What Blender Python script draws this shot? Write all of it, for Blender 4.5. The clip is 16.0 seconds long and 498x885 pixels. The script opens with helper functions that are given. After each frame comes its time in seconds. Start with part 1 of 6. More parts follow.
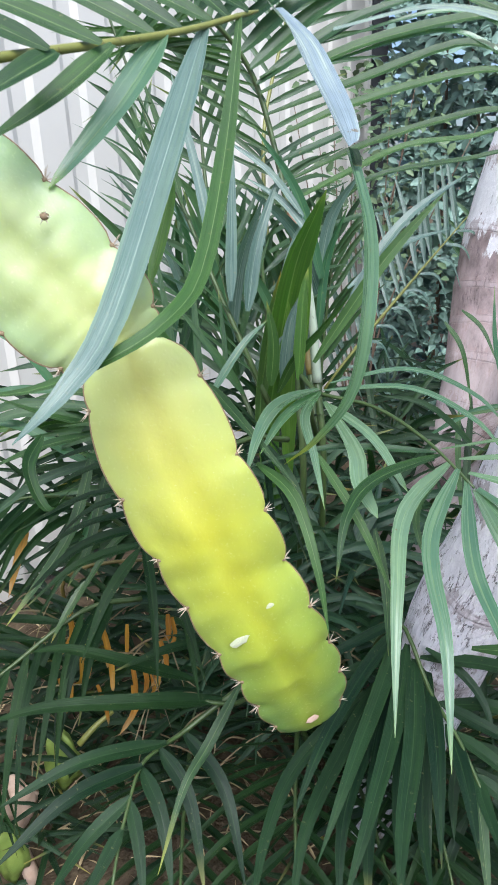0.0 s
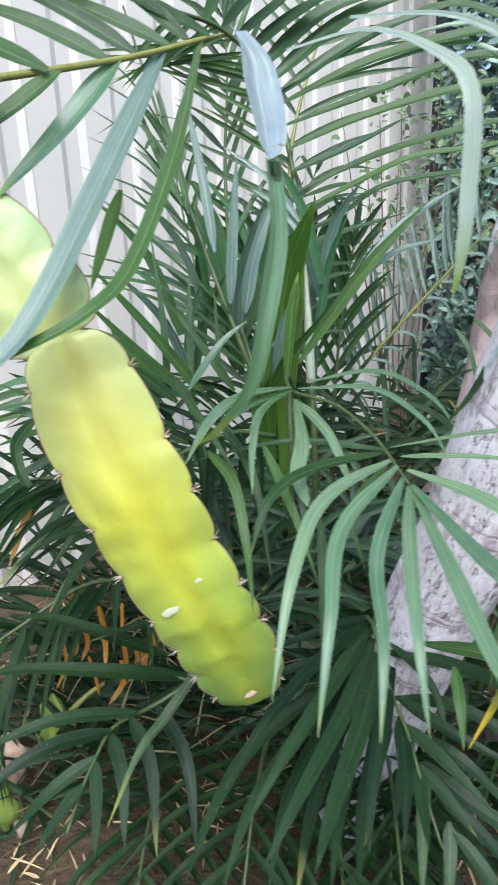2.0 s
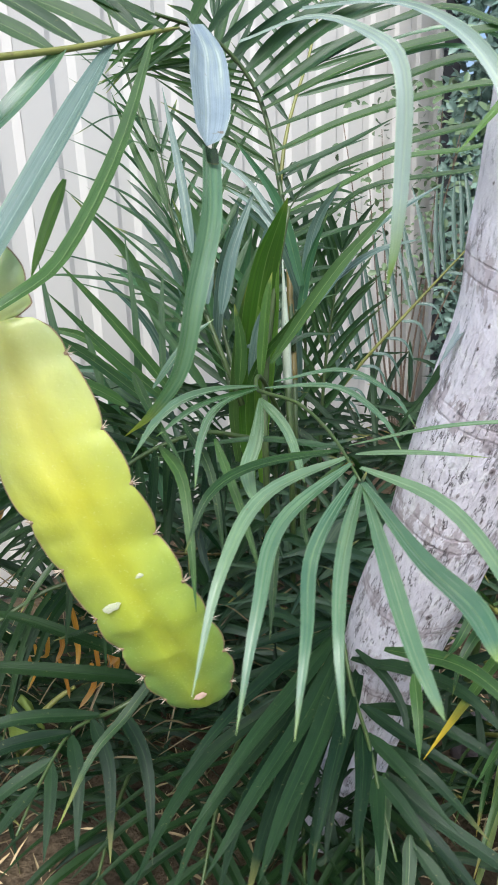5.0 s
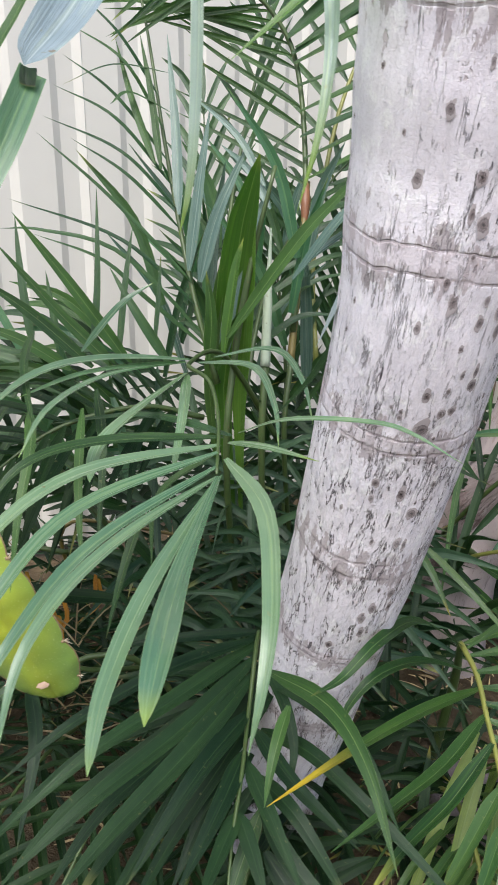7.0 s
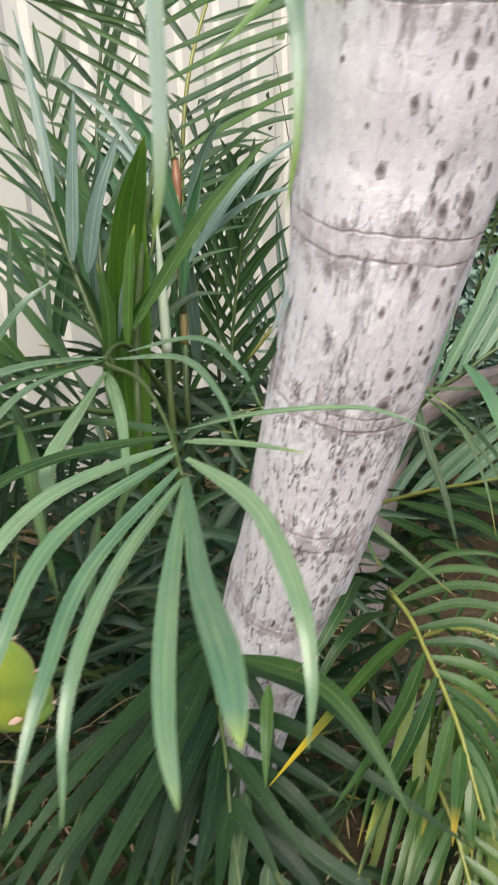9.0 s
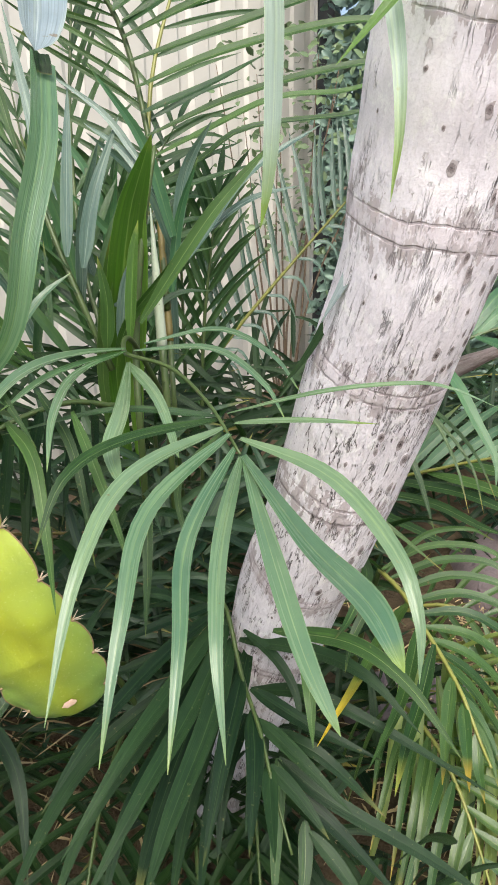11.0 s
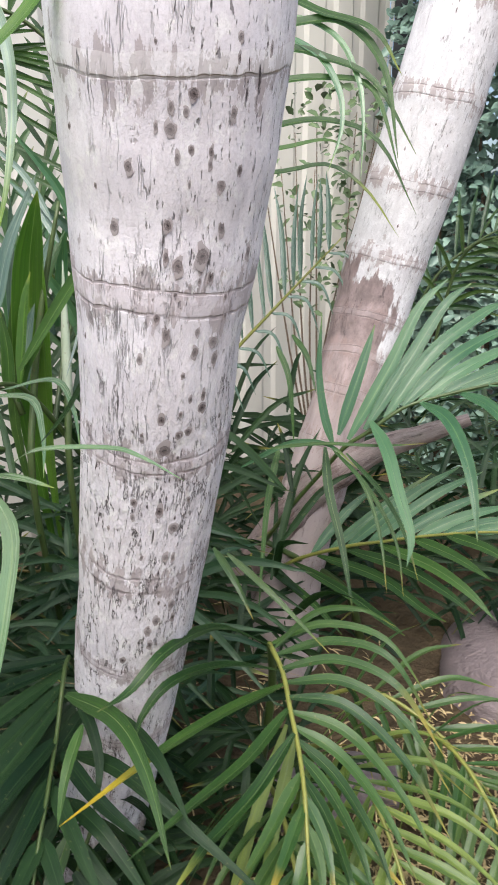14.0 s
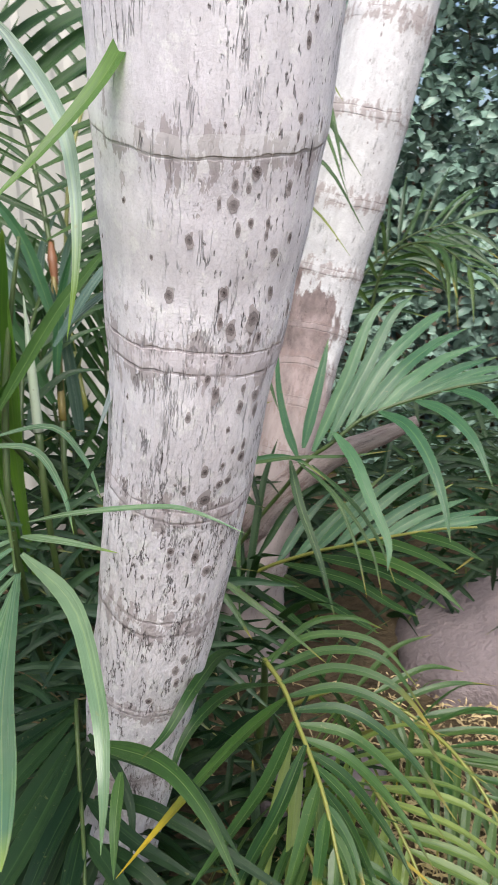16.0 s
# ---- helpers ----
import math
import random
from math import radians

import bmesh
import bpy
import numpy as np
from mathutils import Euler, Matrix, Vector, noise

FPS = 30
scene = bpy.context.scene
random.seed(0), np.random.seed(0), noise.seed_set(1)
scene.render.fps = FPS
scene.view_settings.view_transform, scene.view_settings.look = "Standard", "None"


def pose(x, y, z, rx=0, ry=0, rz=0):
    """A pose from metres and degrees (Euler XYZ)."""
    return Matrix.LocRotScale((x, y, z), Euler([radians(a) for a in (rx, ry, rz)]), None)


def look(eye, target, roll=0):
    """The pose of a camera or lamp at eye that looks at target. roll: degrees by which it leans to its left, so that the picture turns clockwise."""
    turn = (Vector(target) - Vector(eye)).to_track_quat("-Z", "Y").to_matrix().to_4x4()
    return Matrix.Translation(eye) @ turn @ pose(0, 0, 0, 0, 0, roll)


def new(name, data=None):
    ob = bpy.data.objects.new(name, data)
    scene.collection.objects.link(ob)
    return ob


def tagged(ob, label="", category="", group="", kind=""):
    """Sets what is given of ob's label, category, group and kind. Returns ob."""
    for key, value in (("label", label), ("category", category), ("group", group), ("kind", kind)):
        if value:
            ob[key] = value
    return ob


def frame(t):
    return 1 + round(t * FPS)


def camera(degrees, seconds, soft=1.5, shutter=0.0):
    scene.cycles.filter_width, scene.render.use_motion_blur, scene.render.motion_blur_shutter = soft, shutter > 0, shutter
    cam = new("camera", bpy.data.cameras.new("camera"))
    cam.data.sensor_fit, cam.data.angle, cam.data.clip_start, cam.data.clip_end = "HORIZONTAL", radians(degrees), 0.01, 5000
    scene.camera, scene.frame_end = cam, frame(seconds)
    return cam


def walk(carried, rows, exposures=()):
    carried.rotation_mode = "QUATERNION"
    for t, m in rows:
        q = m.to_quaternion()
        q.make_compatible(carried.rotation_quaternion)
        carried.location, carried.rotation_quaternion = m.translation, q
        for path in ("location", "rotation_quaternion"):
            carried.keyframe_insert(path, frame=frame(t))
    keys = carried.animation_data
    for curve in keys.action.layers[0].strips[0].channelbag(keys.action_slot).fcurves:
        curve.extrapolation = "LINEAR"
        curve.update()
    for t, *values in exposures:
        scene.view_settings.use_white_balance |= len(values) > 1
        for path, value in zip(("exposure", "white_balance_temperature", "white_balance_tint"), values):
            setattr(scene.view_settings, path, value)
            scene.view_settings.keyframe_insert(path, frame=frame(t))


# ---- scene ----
# ---- camera ----
cam = camera(39.7, 16.0, 1.6, 0.6)
METRES, EYE, TILT, LEAN, TURN = 1.75, 1.1, -20.0, 2.5, 0.0
ROWS = [
    (0.0, 0.0, 0.0, 0.0, -0.0, 0.0, 0.0),
    (0.5, -0.0013, -0.0121, 0.0007, 0.28, 0.4, -0.28),
    (1.0, 0.0087, -0.0168, -0.0018, 1.1, 0.21, -0.14),
    (1.5, 0.0382, -0.0217, -0.0023, 3.03, 0.35, -1.09),
    (2.0, 0.0886, -0.0293, -0.0094, 6.31, 0.38, -2.66),
    (2.5, 0.1103, -0.0449, -0.0136, 5.19, 1.12, -2.99),
    (3.0, 0.0792, -0.0258, -0.0128, 3.5, -0.78, -2.79),
    (5.5, 0.1834, -0.0101, -0.0166, 10.91, 2.0, -4.71),
    (6.0, 0.2414, 0.0224, -0.0023, 14.65, 1.99, -6.98),
    (6.5, 0.2748, 0.0596, 0.0003, 18.58, 0.79, -9.78),
    (7.0, 0.2892, 0.0845, -0.002, 19.64, -0.96, -10.04),
    (7.5, 0.2964, 0.0868, 0.0034, 18.3, -0.19, -7.97),
    (8.0, 0.2934, 0.085, 0.0213, 14.58, 1.0, -4.37),
    (8.5, 0.2737, 0.0802, 0.0195, 9.44, -0.31, -2.99),
    (9.0, 0.2248, 0.0703, 0.0056, 6.6, -2.2, -2.6),
    (9.5, 0.1723, 0.0577, 0.0041, 2.82, -3.65, -2.85),
    (10.0, 0.1385, 0.0454, -0.0048, -1.06, -2.97, -1.65),
    (12.5, 0.1917, 0.0395, -0.015, 0.19, 0.59, -0.23),
    (13.0, 0.2752, 0.0548, 0.0067, 2.94, 0.71, -1.88),
    (13.5, 0.3358, 0.0706, 0.0035, 6.97, 0.73, -5.59),
    (14.0, 0.3602, 0.0761, 0.0095, 9.3, 2.01, -5.65),
    (14.5, 0.3499, 0.0859, 0.0148, 10.24, 1.7, -4.65),
    (15.0, 0.3293, 0.0804, 0.0201, 8.58, 1.38, -4.23),
    (15.5, 0.3076, 0.0628, 0.031, 5.18, 1.98, -2.39),
    (16.0, 0.2847, 0.0549, 0.0339, 1.08, 1.84, -0.88),
]
walk(cam, [(t, pose(0, 0, EYE, TILT, LEAN, TURN) @ pose(METRES * x, METRES * y, METRES * z, 90 + pitch, roll, yaw)) for t, x, y, z, yaw, pitch, roll in ROWS], [(0, 0.9, 5700, 9), (3, 0.88, 5800, 9), (5.5, 0.77, 5950, 9), (7, 0.71, 6200, 9), (9.5, 0.85, 6700, 7), (12.5, 0.95, 6600, 9), (14.5, 0.72, 6400, 9), (16, 0.66, 6450, 8)])

# ---- light: bright shade under a pale sky ----
SUN_UP, SUN_TURN = 56.0, 172.0
world = bpy.data.worlds.new("sky")
scene.world = world
world.use_nodes = True
wt = world.node_tree
sky = wt.nodes.new("ShaderNodeTexSky")
sky.sky_type, sky.sun_disc = "NISHITA", False
sky.sun_elevation, sky.sun_rotation = radians(SUN_UP), radians(SUN_TURN)
sky.dust_density, sky.air_density = 4.0, 1.0
wt.links.new(sky.outputs[0], wt.nodes["Background"].inputs[0])
wt.nodes["Background"].inputs[1].default_value = 0.125
sun = new("sun", bpy.data.lights.new("sun", "SUN"))
sun.data.energy, sun.data.angle, sun.data.color = 2.5, radians(45), (1.0, 0.96, 0.9)
a = radians(SUN_TURN)
sun.matrix_world = look(Vector((math.sin(a), math.cos(a), math.tan(radians(SUN_UP)))) * 10, (0, 0, 0))


# ---- materials ----
class Mat:
    """A small builder of node materials."""

    def __init__(self, name, rough=0.5, spec=0.5):
        self.mat = bpy.data.materials.new(name)
        self.mat.use_nodes = True
        self.nt = self.mat.node_tree
        self.bsdf = self.nt.nodes["Principled BSDF"]
        self.bsdf.inputs["Roughness"].default_value = rough
        self.bsdf.inputs["Specular IOR Level"].default_value = spec

    def node(self, kind, **sets):
        n = self.nt.nodes.new(kind)
        for k, v in sets.items():
            n.inputs[k].default_value = v
        return n

    def link(self, a, b):
        self.nt.links.new(a, b)

    def coords(self, which="Object", scale=(1, 1, 1), attribute=""):
        if attribute:
            src = self.nt.nodes.new("ShaderNodeAttribute")
            src.attribute_name = attribute
            out = src.outputs["Vector"]
        else:
            out = self.nt.nodes.new("ShaderNodeTexCoord").outputs[which]
        m = self.node("ShaderNodeMapping")
        m.inputs["Scale"].default_value = scale
        self.link(out, m.inputs[0])
        return m.outputs[0]

    def noise(self, vec, scale, detail=4.0, rough=0.6):
        n = self.node("ShaderNodeTexNoise", Scale=scale, Detail=detail, Roughness=rough)
        self.link(vec, n.inputs["Vector"])
        return n.outputs[0]

    def ramp(self, fac, stops):
        n = self.nt.nodes.new("ShaderNodeValToRGB")
        e = n.color_ramp.elements
        while len(e) < len(stops):
            e.new(0.5)
        for el, (p, c) in zip(e, stops):
            el.position = p
            el.color = (*c, 1) if len(c) == 3 else c
        self.link(fac, n.inputs[0])
        return n.outputs[0]

    def mix(self, fac, a, b, blend="MIX"):
        n = self.nt.nodes.new("ShaderNodeMix")
        n.data_type, n.blend_type = "RGBA", blend
        for sock, v in ((n.inputs[0], fac), (n.inputs[6], a), (n.inputs[7], b)):
            if isinstance(v, (int, float)):
                sock.default_value = v
            elif isinstance(v, tuple):
                sock.default_value = (*v, 1)
            else:
                self.link(v, sock)
        return n.outputs[2]

    def math(self, op, a, b=0.0, c=0.0):
        n = self.nt.nodes.new("ShaderNodeMath")
        n.operation = op
        for sock, v in zip(n.inputs, (a, b, c)):
            if isinstance(v, (int, float)):
                sock.default_value = v
            else:
                self.link(v, sock)
        return n.outputs[0]

    def random(self):
        return self.nt.nodes.new("ShaderNodeObjectInfo").outputs["Random"]

    def island(self):
        return self.nt.nodes.new("ShaderNodeNewGeometry").outputs["Random Per Island"]

    def color(self, out):
        self.link(out, self.bsdf.inputs["Base Color"])
        return self

    def bump(self, height, strength=0.3, distance=0.002):
        n = self.node("ShaderNodeBump", Strength=strength, Distance=distance)
        self.link(height, n.inputs["Height"])
        self.link(n.outputs[0], self.bsdf.inputs["Normal"])
        return self

    def translucent(self, color, share):
        """Lets part of the light through a thin blade."""
        t = self.nt.nodes.new("ShaderNodeBsdfTranslucent")
        if isinstance(color, tuple):
            t.inputs[0].default_value = (*color, 1)
        else:
            self.link(color, t.inputs[0])
        m = self.nt.nodes.new("ShaderNodeMixShader")
        m.inputs[0].default_value = share
        out = self.nt.nodes["Material Output"]
        self.link(self.bsdf.outputs[0], m.inputs[1])
        self.link(t.outputs[0], m.inputs[2])
        self.link(m.outputs[0], out.inputs[0])
        return self


def leaf_material(name, low, high, tip, tip_from=0.86, rough=0.36, joined=False, share=0.25, rib=(0.33, 0.42, 0.16), spec=0.5, coat=0.4, ribbed=0.25, veined=1.0):
    """A palm blade: long pleats, a fine midrib, sallow streaks, spots, a yellowing tip, each blade its own green."""
    k = Mat(name, rough, spec)
    uv = k.nt.nodes.new("ShaderNodeTexCoord").outputs["UV"]
    sep = k.nt.nodes.new("ShaderNodeSeparateXYZ")
    k.link(uv, sep.inputs[0])
    u, v = sep.outputs[0], sep.outputs[1]
    rnd = k.island() if joined else k.random()
    ob = k.coords("Object")
    blotch = k.noise(ob, 22.0, 3.0)
    tone = k.mix(k.math("MULTIPLY_ADD", blotch, 0.9, k.math("MULTIPLY_ADD", rnd, 1.1, -0.6)), low, high)
    shift = k.node("ShaderNodeCombineXYZ")
    k.link(k.math("MULTIPLY_ADD", rnd, 37.0, k.math("MULTIPLY", u, 30.0)), shift.inputs[0])
    k.link(k.math("MULTIPLY", v, 0.6), shift.inputs[1])
    veins = k.noise(shift.outputs[0], 1.0, 3.0)
    broad = k.node("ShaderNodeCombineXYZ")
    k.link(k.math("MULTIPLY_ADD", rnd, 91.0, k.math("MULTIPLY", u, 5.0)), broad.inputs[0])
    k.link(k.math("MULTIPLY", v, 1.6), broad.inputs[1])
    pleat = k.noise(broad.outputs[0], 1.0, 2.0)
    tone = k.mix(k.math("MULTIPLY_ADD", veins, veined, -0.2 * veined), tone, tuple(c * 0.5 for c in low))
    sallow = k.ramp(pleat, [(0.50, (0, 0, 0)), (0.72, (1, 1, 1))])
    tone = k.mix(k.math("MULTIPLY", sallow, 0.24), tone, tuple(c * m for c, m in zip(high, (1.6, 1.5, 0.9))))
    off = k.math("ABSOLUTE", k.math("SUBTRACT", u, 0.5))
    mid = k.ramp(off, [(0.010, (1, 1, 1)), (0.024, (0, 0, 0))])
    tone = k.mix(k.math("MULTIPLY", mid, ribbed), tone, rib)
    edge = k.math("GREATER_THAN", off, 0.485)
    tone = k.mix(k.math("MULTIPLY", edge, 0.3), tone, rib)
    worn = k.math("GREATER_THAN", k.math("FRACT", k.math("MULTIPLY", rnd, 17.3)), 0.84)
    start = k.math("MULTIPLY_ADD", worn, -0.16, k.math("MULTIPLY_ADD", rnd, 0.13, tip_from - 0.06))
    age = k.math("MULTIPLY_ADD", k.math("SUBTRACT", v, start), 4.6, k.math("MULTIPLY_ADD", blotch, 0.5, -0.25))
    clamp = k.nt.nodes.new("ShaderNodeClamp")
    k.link(age, clamp.inputs[0])
    tone = k.mix(clamp.outputs[0], tone, tip)
    fleck = k.ramp(k.noise(ob, 150.0, 3.0), [(0.66, (0, 0, 0)), (0.73, (1, 1, 1))])
    tone = k.mix(k.math("MULTIPLY", fleck, 0.3), tone, (0.26, 0.24, 0.10))
    burn = k.ramp(k.noise(k.coords("Object", (1, 1, 0.5)), 34.0, 5.0, 0.7), [(0.70, (0, 0, 0)), (0.73, (1, 1, 1))])
    tone = k.mix(k.math("MULTIPLY", burn, 0.7), tone, (0.16, 0.10, 0.035))
    k.color(tone)
    k.link(k.math("MULTIPLY_ADD", pleat, 0.3, rough - 0.15), k.bsdf.inputs["Roughness"])
    k.bump(k.math("MULTIPLY_ADD", pleat, 1.6, veins), 0.5, 0.0016)
    k.bsdf.inputs["Coat Weight"].default_value = coat
    k.bsdf.inputs["Coat Roughness"].default_value = 0.24
    bright = k.mix(1.0, tone, (1.4, 1.9, 0.85), "MULTIPLY")
    k.translucent(bright, share)
    return k.mat


LEAF = leaf_material("palm_blade", (0.016, 0.056, 0.012), (0.064, 0.148, 0.030), (0.26, 0.28, 0.05), 0.95, rib=(0.30, 0.38, 0.16), ribbed=0.4, coat=0.08, rough=0.42)
# yellowish green, its colour brightened to stand for light from behind
LEAF_SALLOW = leaf_material("sallow_palm_blade", (0.105, 0.180, 0.042), (0.270, 0.345, 0.090), (0.38, 0.31, 0.06), 0.84, 0.36, share=0.34)
LEAF_TIPPED = leaf_material("olive_tipped_blade", (0.020, 0.070, 0.018), (0.070, 0.150, 0.034), (0.26, 0.22, 0.04), 0.80, rib=(0.26, 0.32, 0.12), ribbed=0.3, coat=0.16)
LEAF_SPOTTED = leaf_material("yellow_tipped_blade", (0.030, 0.090, 0.018), (0.090, 0.170, 0.034), (0.46, 0.34, 0.02), 0.66, rib=(0.26, 0.32, 0.12), ribbed=0.3, coat=0.16)
LEAF_BACK = leaf_material("palm_blade_in_the_clump", (0.018, 0.060, 0.022), (0.072, 0.148, 0.050), (0.22, 0.23, 0.06), 0.95, 0.36, rib=(0.10, 0.16, 0.06), coat=0.2)
# green taken far down so that the colour itself carries the clump's shadow
LEAF_JOINED = leaf_material("shaded_blade_mixed", (0.006, 0.027, 0.010), (0.030, 0.068, 0.024), (0.34, 0.28, 0.06), 0.93, 0.45, joined=True, rib=(0.08, 0.14, 0.05), spec=0.35, coat=0.0)
LEAF_HEART = leaf_material("blue_green_blade_mixed", (0.014, 0.052, 0.026), (0.070, 0.135, 0.068), (0.30, 0.28, 0.08), 0.93, 0.40, joined=True, rib=(0.08, 0.14, 0.05), spec=0.4, coat=0.15)
# deep green blade, darkened further in colour for the shade low down
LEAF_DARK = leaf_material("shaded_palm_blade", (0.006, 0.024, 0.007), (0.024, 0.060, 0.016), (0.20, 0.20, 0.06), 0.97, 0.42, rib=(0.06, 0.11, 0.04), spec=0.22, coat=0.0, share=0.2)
# young pale green, lightened towards blue-grey to carry the sky's sheen
LEAF_YOUNG = leaf_material("young_palm_blade", (0.080, 0.180, 0.104), (0.195, 0.305, 0.172), (0.28, 0.38, 0.06), 0.88, 0.26, share=0.28, coat=1.0, ribbed=0.3, veined=0.55)
LEAF_SHEEN = leaf_material("blue_green_blade", (0.034, 0.112, 0.050), (0.095, 0.205, 0.100), (0.24, 0.28, 0.08), 0.93, 0.32, share=0.22, coat=0.3, ribbed=0.2, veined=0.5)
# green blade whose pale sheen above the tip is painted as base colour
LEAF_HANG = leaf_material("sheen_to_green_blade", (0.38, 0.48, 0.47), (0.58, 0.67, 0.64), (0.16, 0.25, 0.04), 0.70, 0.26, share=0.35, rib=(0.5, 0.56, 0.45), coat=0.5)
LEAF_TURN = leaf_material("blade_turning_yellow", (0.110, 0.215, 0.125), (0.215, 0.340, 0.200), (0.30, 0.32, 0.04), 0.76, 0.28, share=0.3, coat=0.6)
STRAW_MIXED = leaf_material("mixed_withered_blade", (0.16, 0.11, 0.06), (0.40, 0.32, 0.20), (0.16, 0.11, 0.07), 0.6, 0.75, joined=True, coat=0.0)
# darkened copy of the palm blade; shade near the ground is in the colour
LEAF_FAN = leaf_material("shaded_fan_blade", (0.006, 0.025, 0.009), (0.025, 0.064, 0.021), (0.20, 0.20, 0.06), 0.97, 0.42, rib=(0.08, 0.14, 0.05), spec=0.28, coat=0.06, share=0.2)
LEAF_FRESH = leaf_material("fresh_folded_blade", (0.060, 0.150, 0.020), (0.150, 0.280, 0.045), (0.30, 0.36, 0.06), 0.97, 0.34, share=0.35)
LEAF_OLIVE = leaf_material("olive_palm_blade", (0.036, 0.100, 0.024), (0.095, 0.160, 0.038), (0.38, 0.27, 0.035), 0.82, 0.36)
# the sky's reflection on the blade is put into this pale blue-white colour
LEAF_SKY_SHEEN = leaf_material("sky_sheen_palm_blade", (0.19, 0.25, 0.28), (0.44, 0.52, 0.56), (0.26, 0.34, 0.31), 0.97, 0.22, veined=1.3, ribbed=0.5, rib=(0.5, 0.56, 0.56), share=0.12)
# grey-blue stands in for sky reflected on a green blade
LEAF_SKY_TINT = leaf_material("sky_tinted_palm_blade", (0.080, 0.148, 0.124), (0.168, 0.250, 0.224), (0.14, 0.20, 0.12), 0.95, 0.28, rib=(0.36, 0.44, 0.38), share=0.2, ribbed=0.45)
LEAF_DRY = leaf_material("dry_palm_blade", (0.40, 0.17, 0.02), (0.58, 0.31, 0.035), (0.34, 0.20, 0.07), 0.75, 0.6, rib=(0.5, 0.4, 0.2))


def stalk_material(name, low, high):
    k = Mat(name, 0.42)
    ob = k.coords("Object")
    tone = k.mix(k.noise(k.coords("Object", (1, 1, 0.25)), 60.0), low, high)
    spots = k.ramp(k.noise(ob, 160.0, 2.0), [(0.62, (0, 0, 0)), (0.7, (1, 1, 1))])
    k.color(k.mix(k.math("MULTIPLY", spots, 0.5), tone, (0.10, 0.07, 0.03)))
    return k.bump(k.noise(ob, 250.0), 0.3, 0.001).mat


STALK = stalk_material("yellow_green_stalk", (0.14, 0.16, 0.035), (0.25, 0.25, 0.06))
STALK_GREEN = stalk_material("green_stalk", (0.025, 0.055, 0.015), (0.075, 0.11, 0.03))
STALK_ORANGE = stalk_material("ochre_stalk", (0.11, 0.085, 0.02), (0.22, 0.17, 0.045))
STALK_PALE = stalk_material("pale_sheath", (0.26, 0.33, 0.22), (0.50, 0.56, 0.46))
HUSK = stalk_material("brown_husk", (0.12, 0.045, 0.02), (0.25, 0.11, 0.05))


def bark_material(name, pale, grey, brown, brown_share, peeled=None, rough_below=0.0, cracks=1.0):
    """Pale palm bark: flaking mottle, upright cracks and dashes, brown patches, thin ragged ring scars."""
    k = Mat(name, 0.82, 0.25)
    up = k.coords(attribute="bark")
    slim = k.coords(attribute="bark", scale=(1, 1, 0.13))
    dash = k.coords(attribute="bark", scale=(1, 1, 0.30))
    mid = k.coords(attribute="bark", scale=(1, 1, 0.5))
    place = k.nt.nodes.new("ShaderNodeSeparateXYZ")
    k.link(up, place.inputs[0])
    # the lower stem is coarser
    coarse = k.ramp(k.math("MULTIPLY_ADD", k.noise(up, 14.0, 3.0), 0.5, k.math("SUBTRACT", rough_below, place.outputs[2])), [(0.12, (0, 0, 0)), (0.45, (1, 1, 1))])
    tone = k.mix(k.ramp(k.noise(mid, 16.0, 6.0, 0.7), [(0.38, (0, 0, 0)), (0.66, (1, 1, 1))]), pale, grey)
    streak = k.ramp(k.noise(slim, 60.0, 4.0, 0.6), [(0.5, (0, 0, 0)), (0.72, (1, 1, 1))])
    tone = k.mix(k.math("MULTIPLY", streak, 0.40), tone, tuple(c * 0.72 for c in grey))
    flake = k.ramp(k.noise(mid, 120.0, 6.0, 0.72), [(0.46, (0, 0, 0)), (0.56, (1, 1, 1))])
    tone = k.mix(k.math("MULTIPLY", flake, 0.18), tone, tuple(c * 0.72 for c in grey))
    chalk = k.ramp(k.noise(k.coords(attribute="bark", scale=(1, 1, 0.7)), 70.0, 6.0, 0.75), [(0.54, (0, 0, 0)), (0.60, (1, 1, 1))])
    tone = k.mix(k.math("MULTIPLY", chalk, 0.6), tone, tuple(min(0.95, c * 1.10) for c in pale))
    grain = k.noise(up, 420.0, 5.0, 0.8)
    tone = k.mix(k.math("MULTIPLY", k.ramp(grain, [(0.47, (0, 0, 0)), (0.72, (1, 1, 1))]), 0.5), tone, tuple(c * 0.62 for c in grey))
    if peeled:
        edge = k.math("MULTIPLY_ADD", k.noise(k.coords(attribute="bark", scale=(1, 1, 0.3)), 30.0, 5.0, 0.65), 0.34, place.outputs[2])
        low = k.ramp(k.math("SUBTRACT", edge, peeled[0]), [(0.42, (1, 1, 1)), (0.435, (0, 0, 0))])
        wander = k.noise(k.coords(attribute="bark", scale=(1, 1, 0.28)), 17.0, 5.0, 0.62)
        side = k.ramp(k.math("MULTIPLY_ADD", wander, 0.16, place.outputs[0]), [(0.112, (1, 1, 1)), (0.117, (0, 0, 0))])
        whole = k.ramp(k.math("SUBTRACT", edge, peeled[0]), [(0.16, (1, 1, 1)), (0.24, (0, 0, 0))])
        low = k.math("MULTIPLY", low, k.math("MAXIMUM", side, whole))
        worn = k.mix(k.ramp(k.noise(mid, 30.0, 6.0, 0.7), [(0.36, (0, 0, 0)), (0.64, (1, 1, 1))]), peeled[1], peeled[2])
        worn = k.mix(k.math("MULTIPLY", k.ramp(k.math("SUBTRACT", edge, peeled[0]), [(0.0, (1, 1, 1)), (0.22, (0, 0, 0))]), 0.65), worn, (0.50, 0.42, 0.42))
        tone = k.mix(k.math("MULTIPLY", low, 0.9), tone, worn)
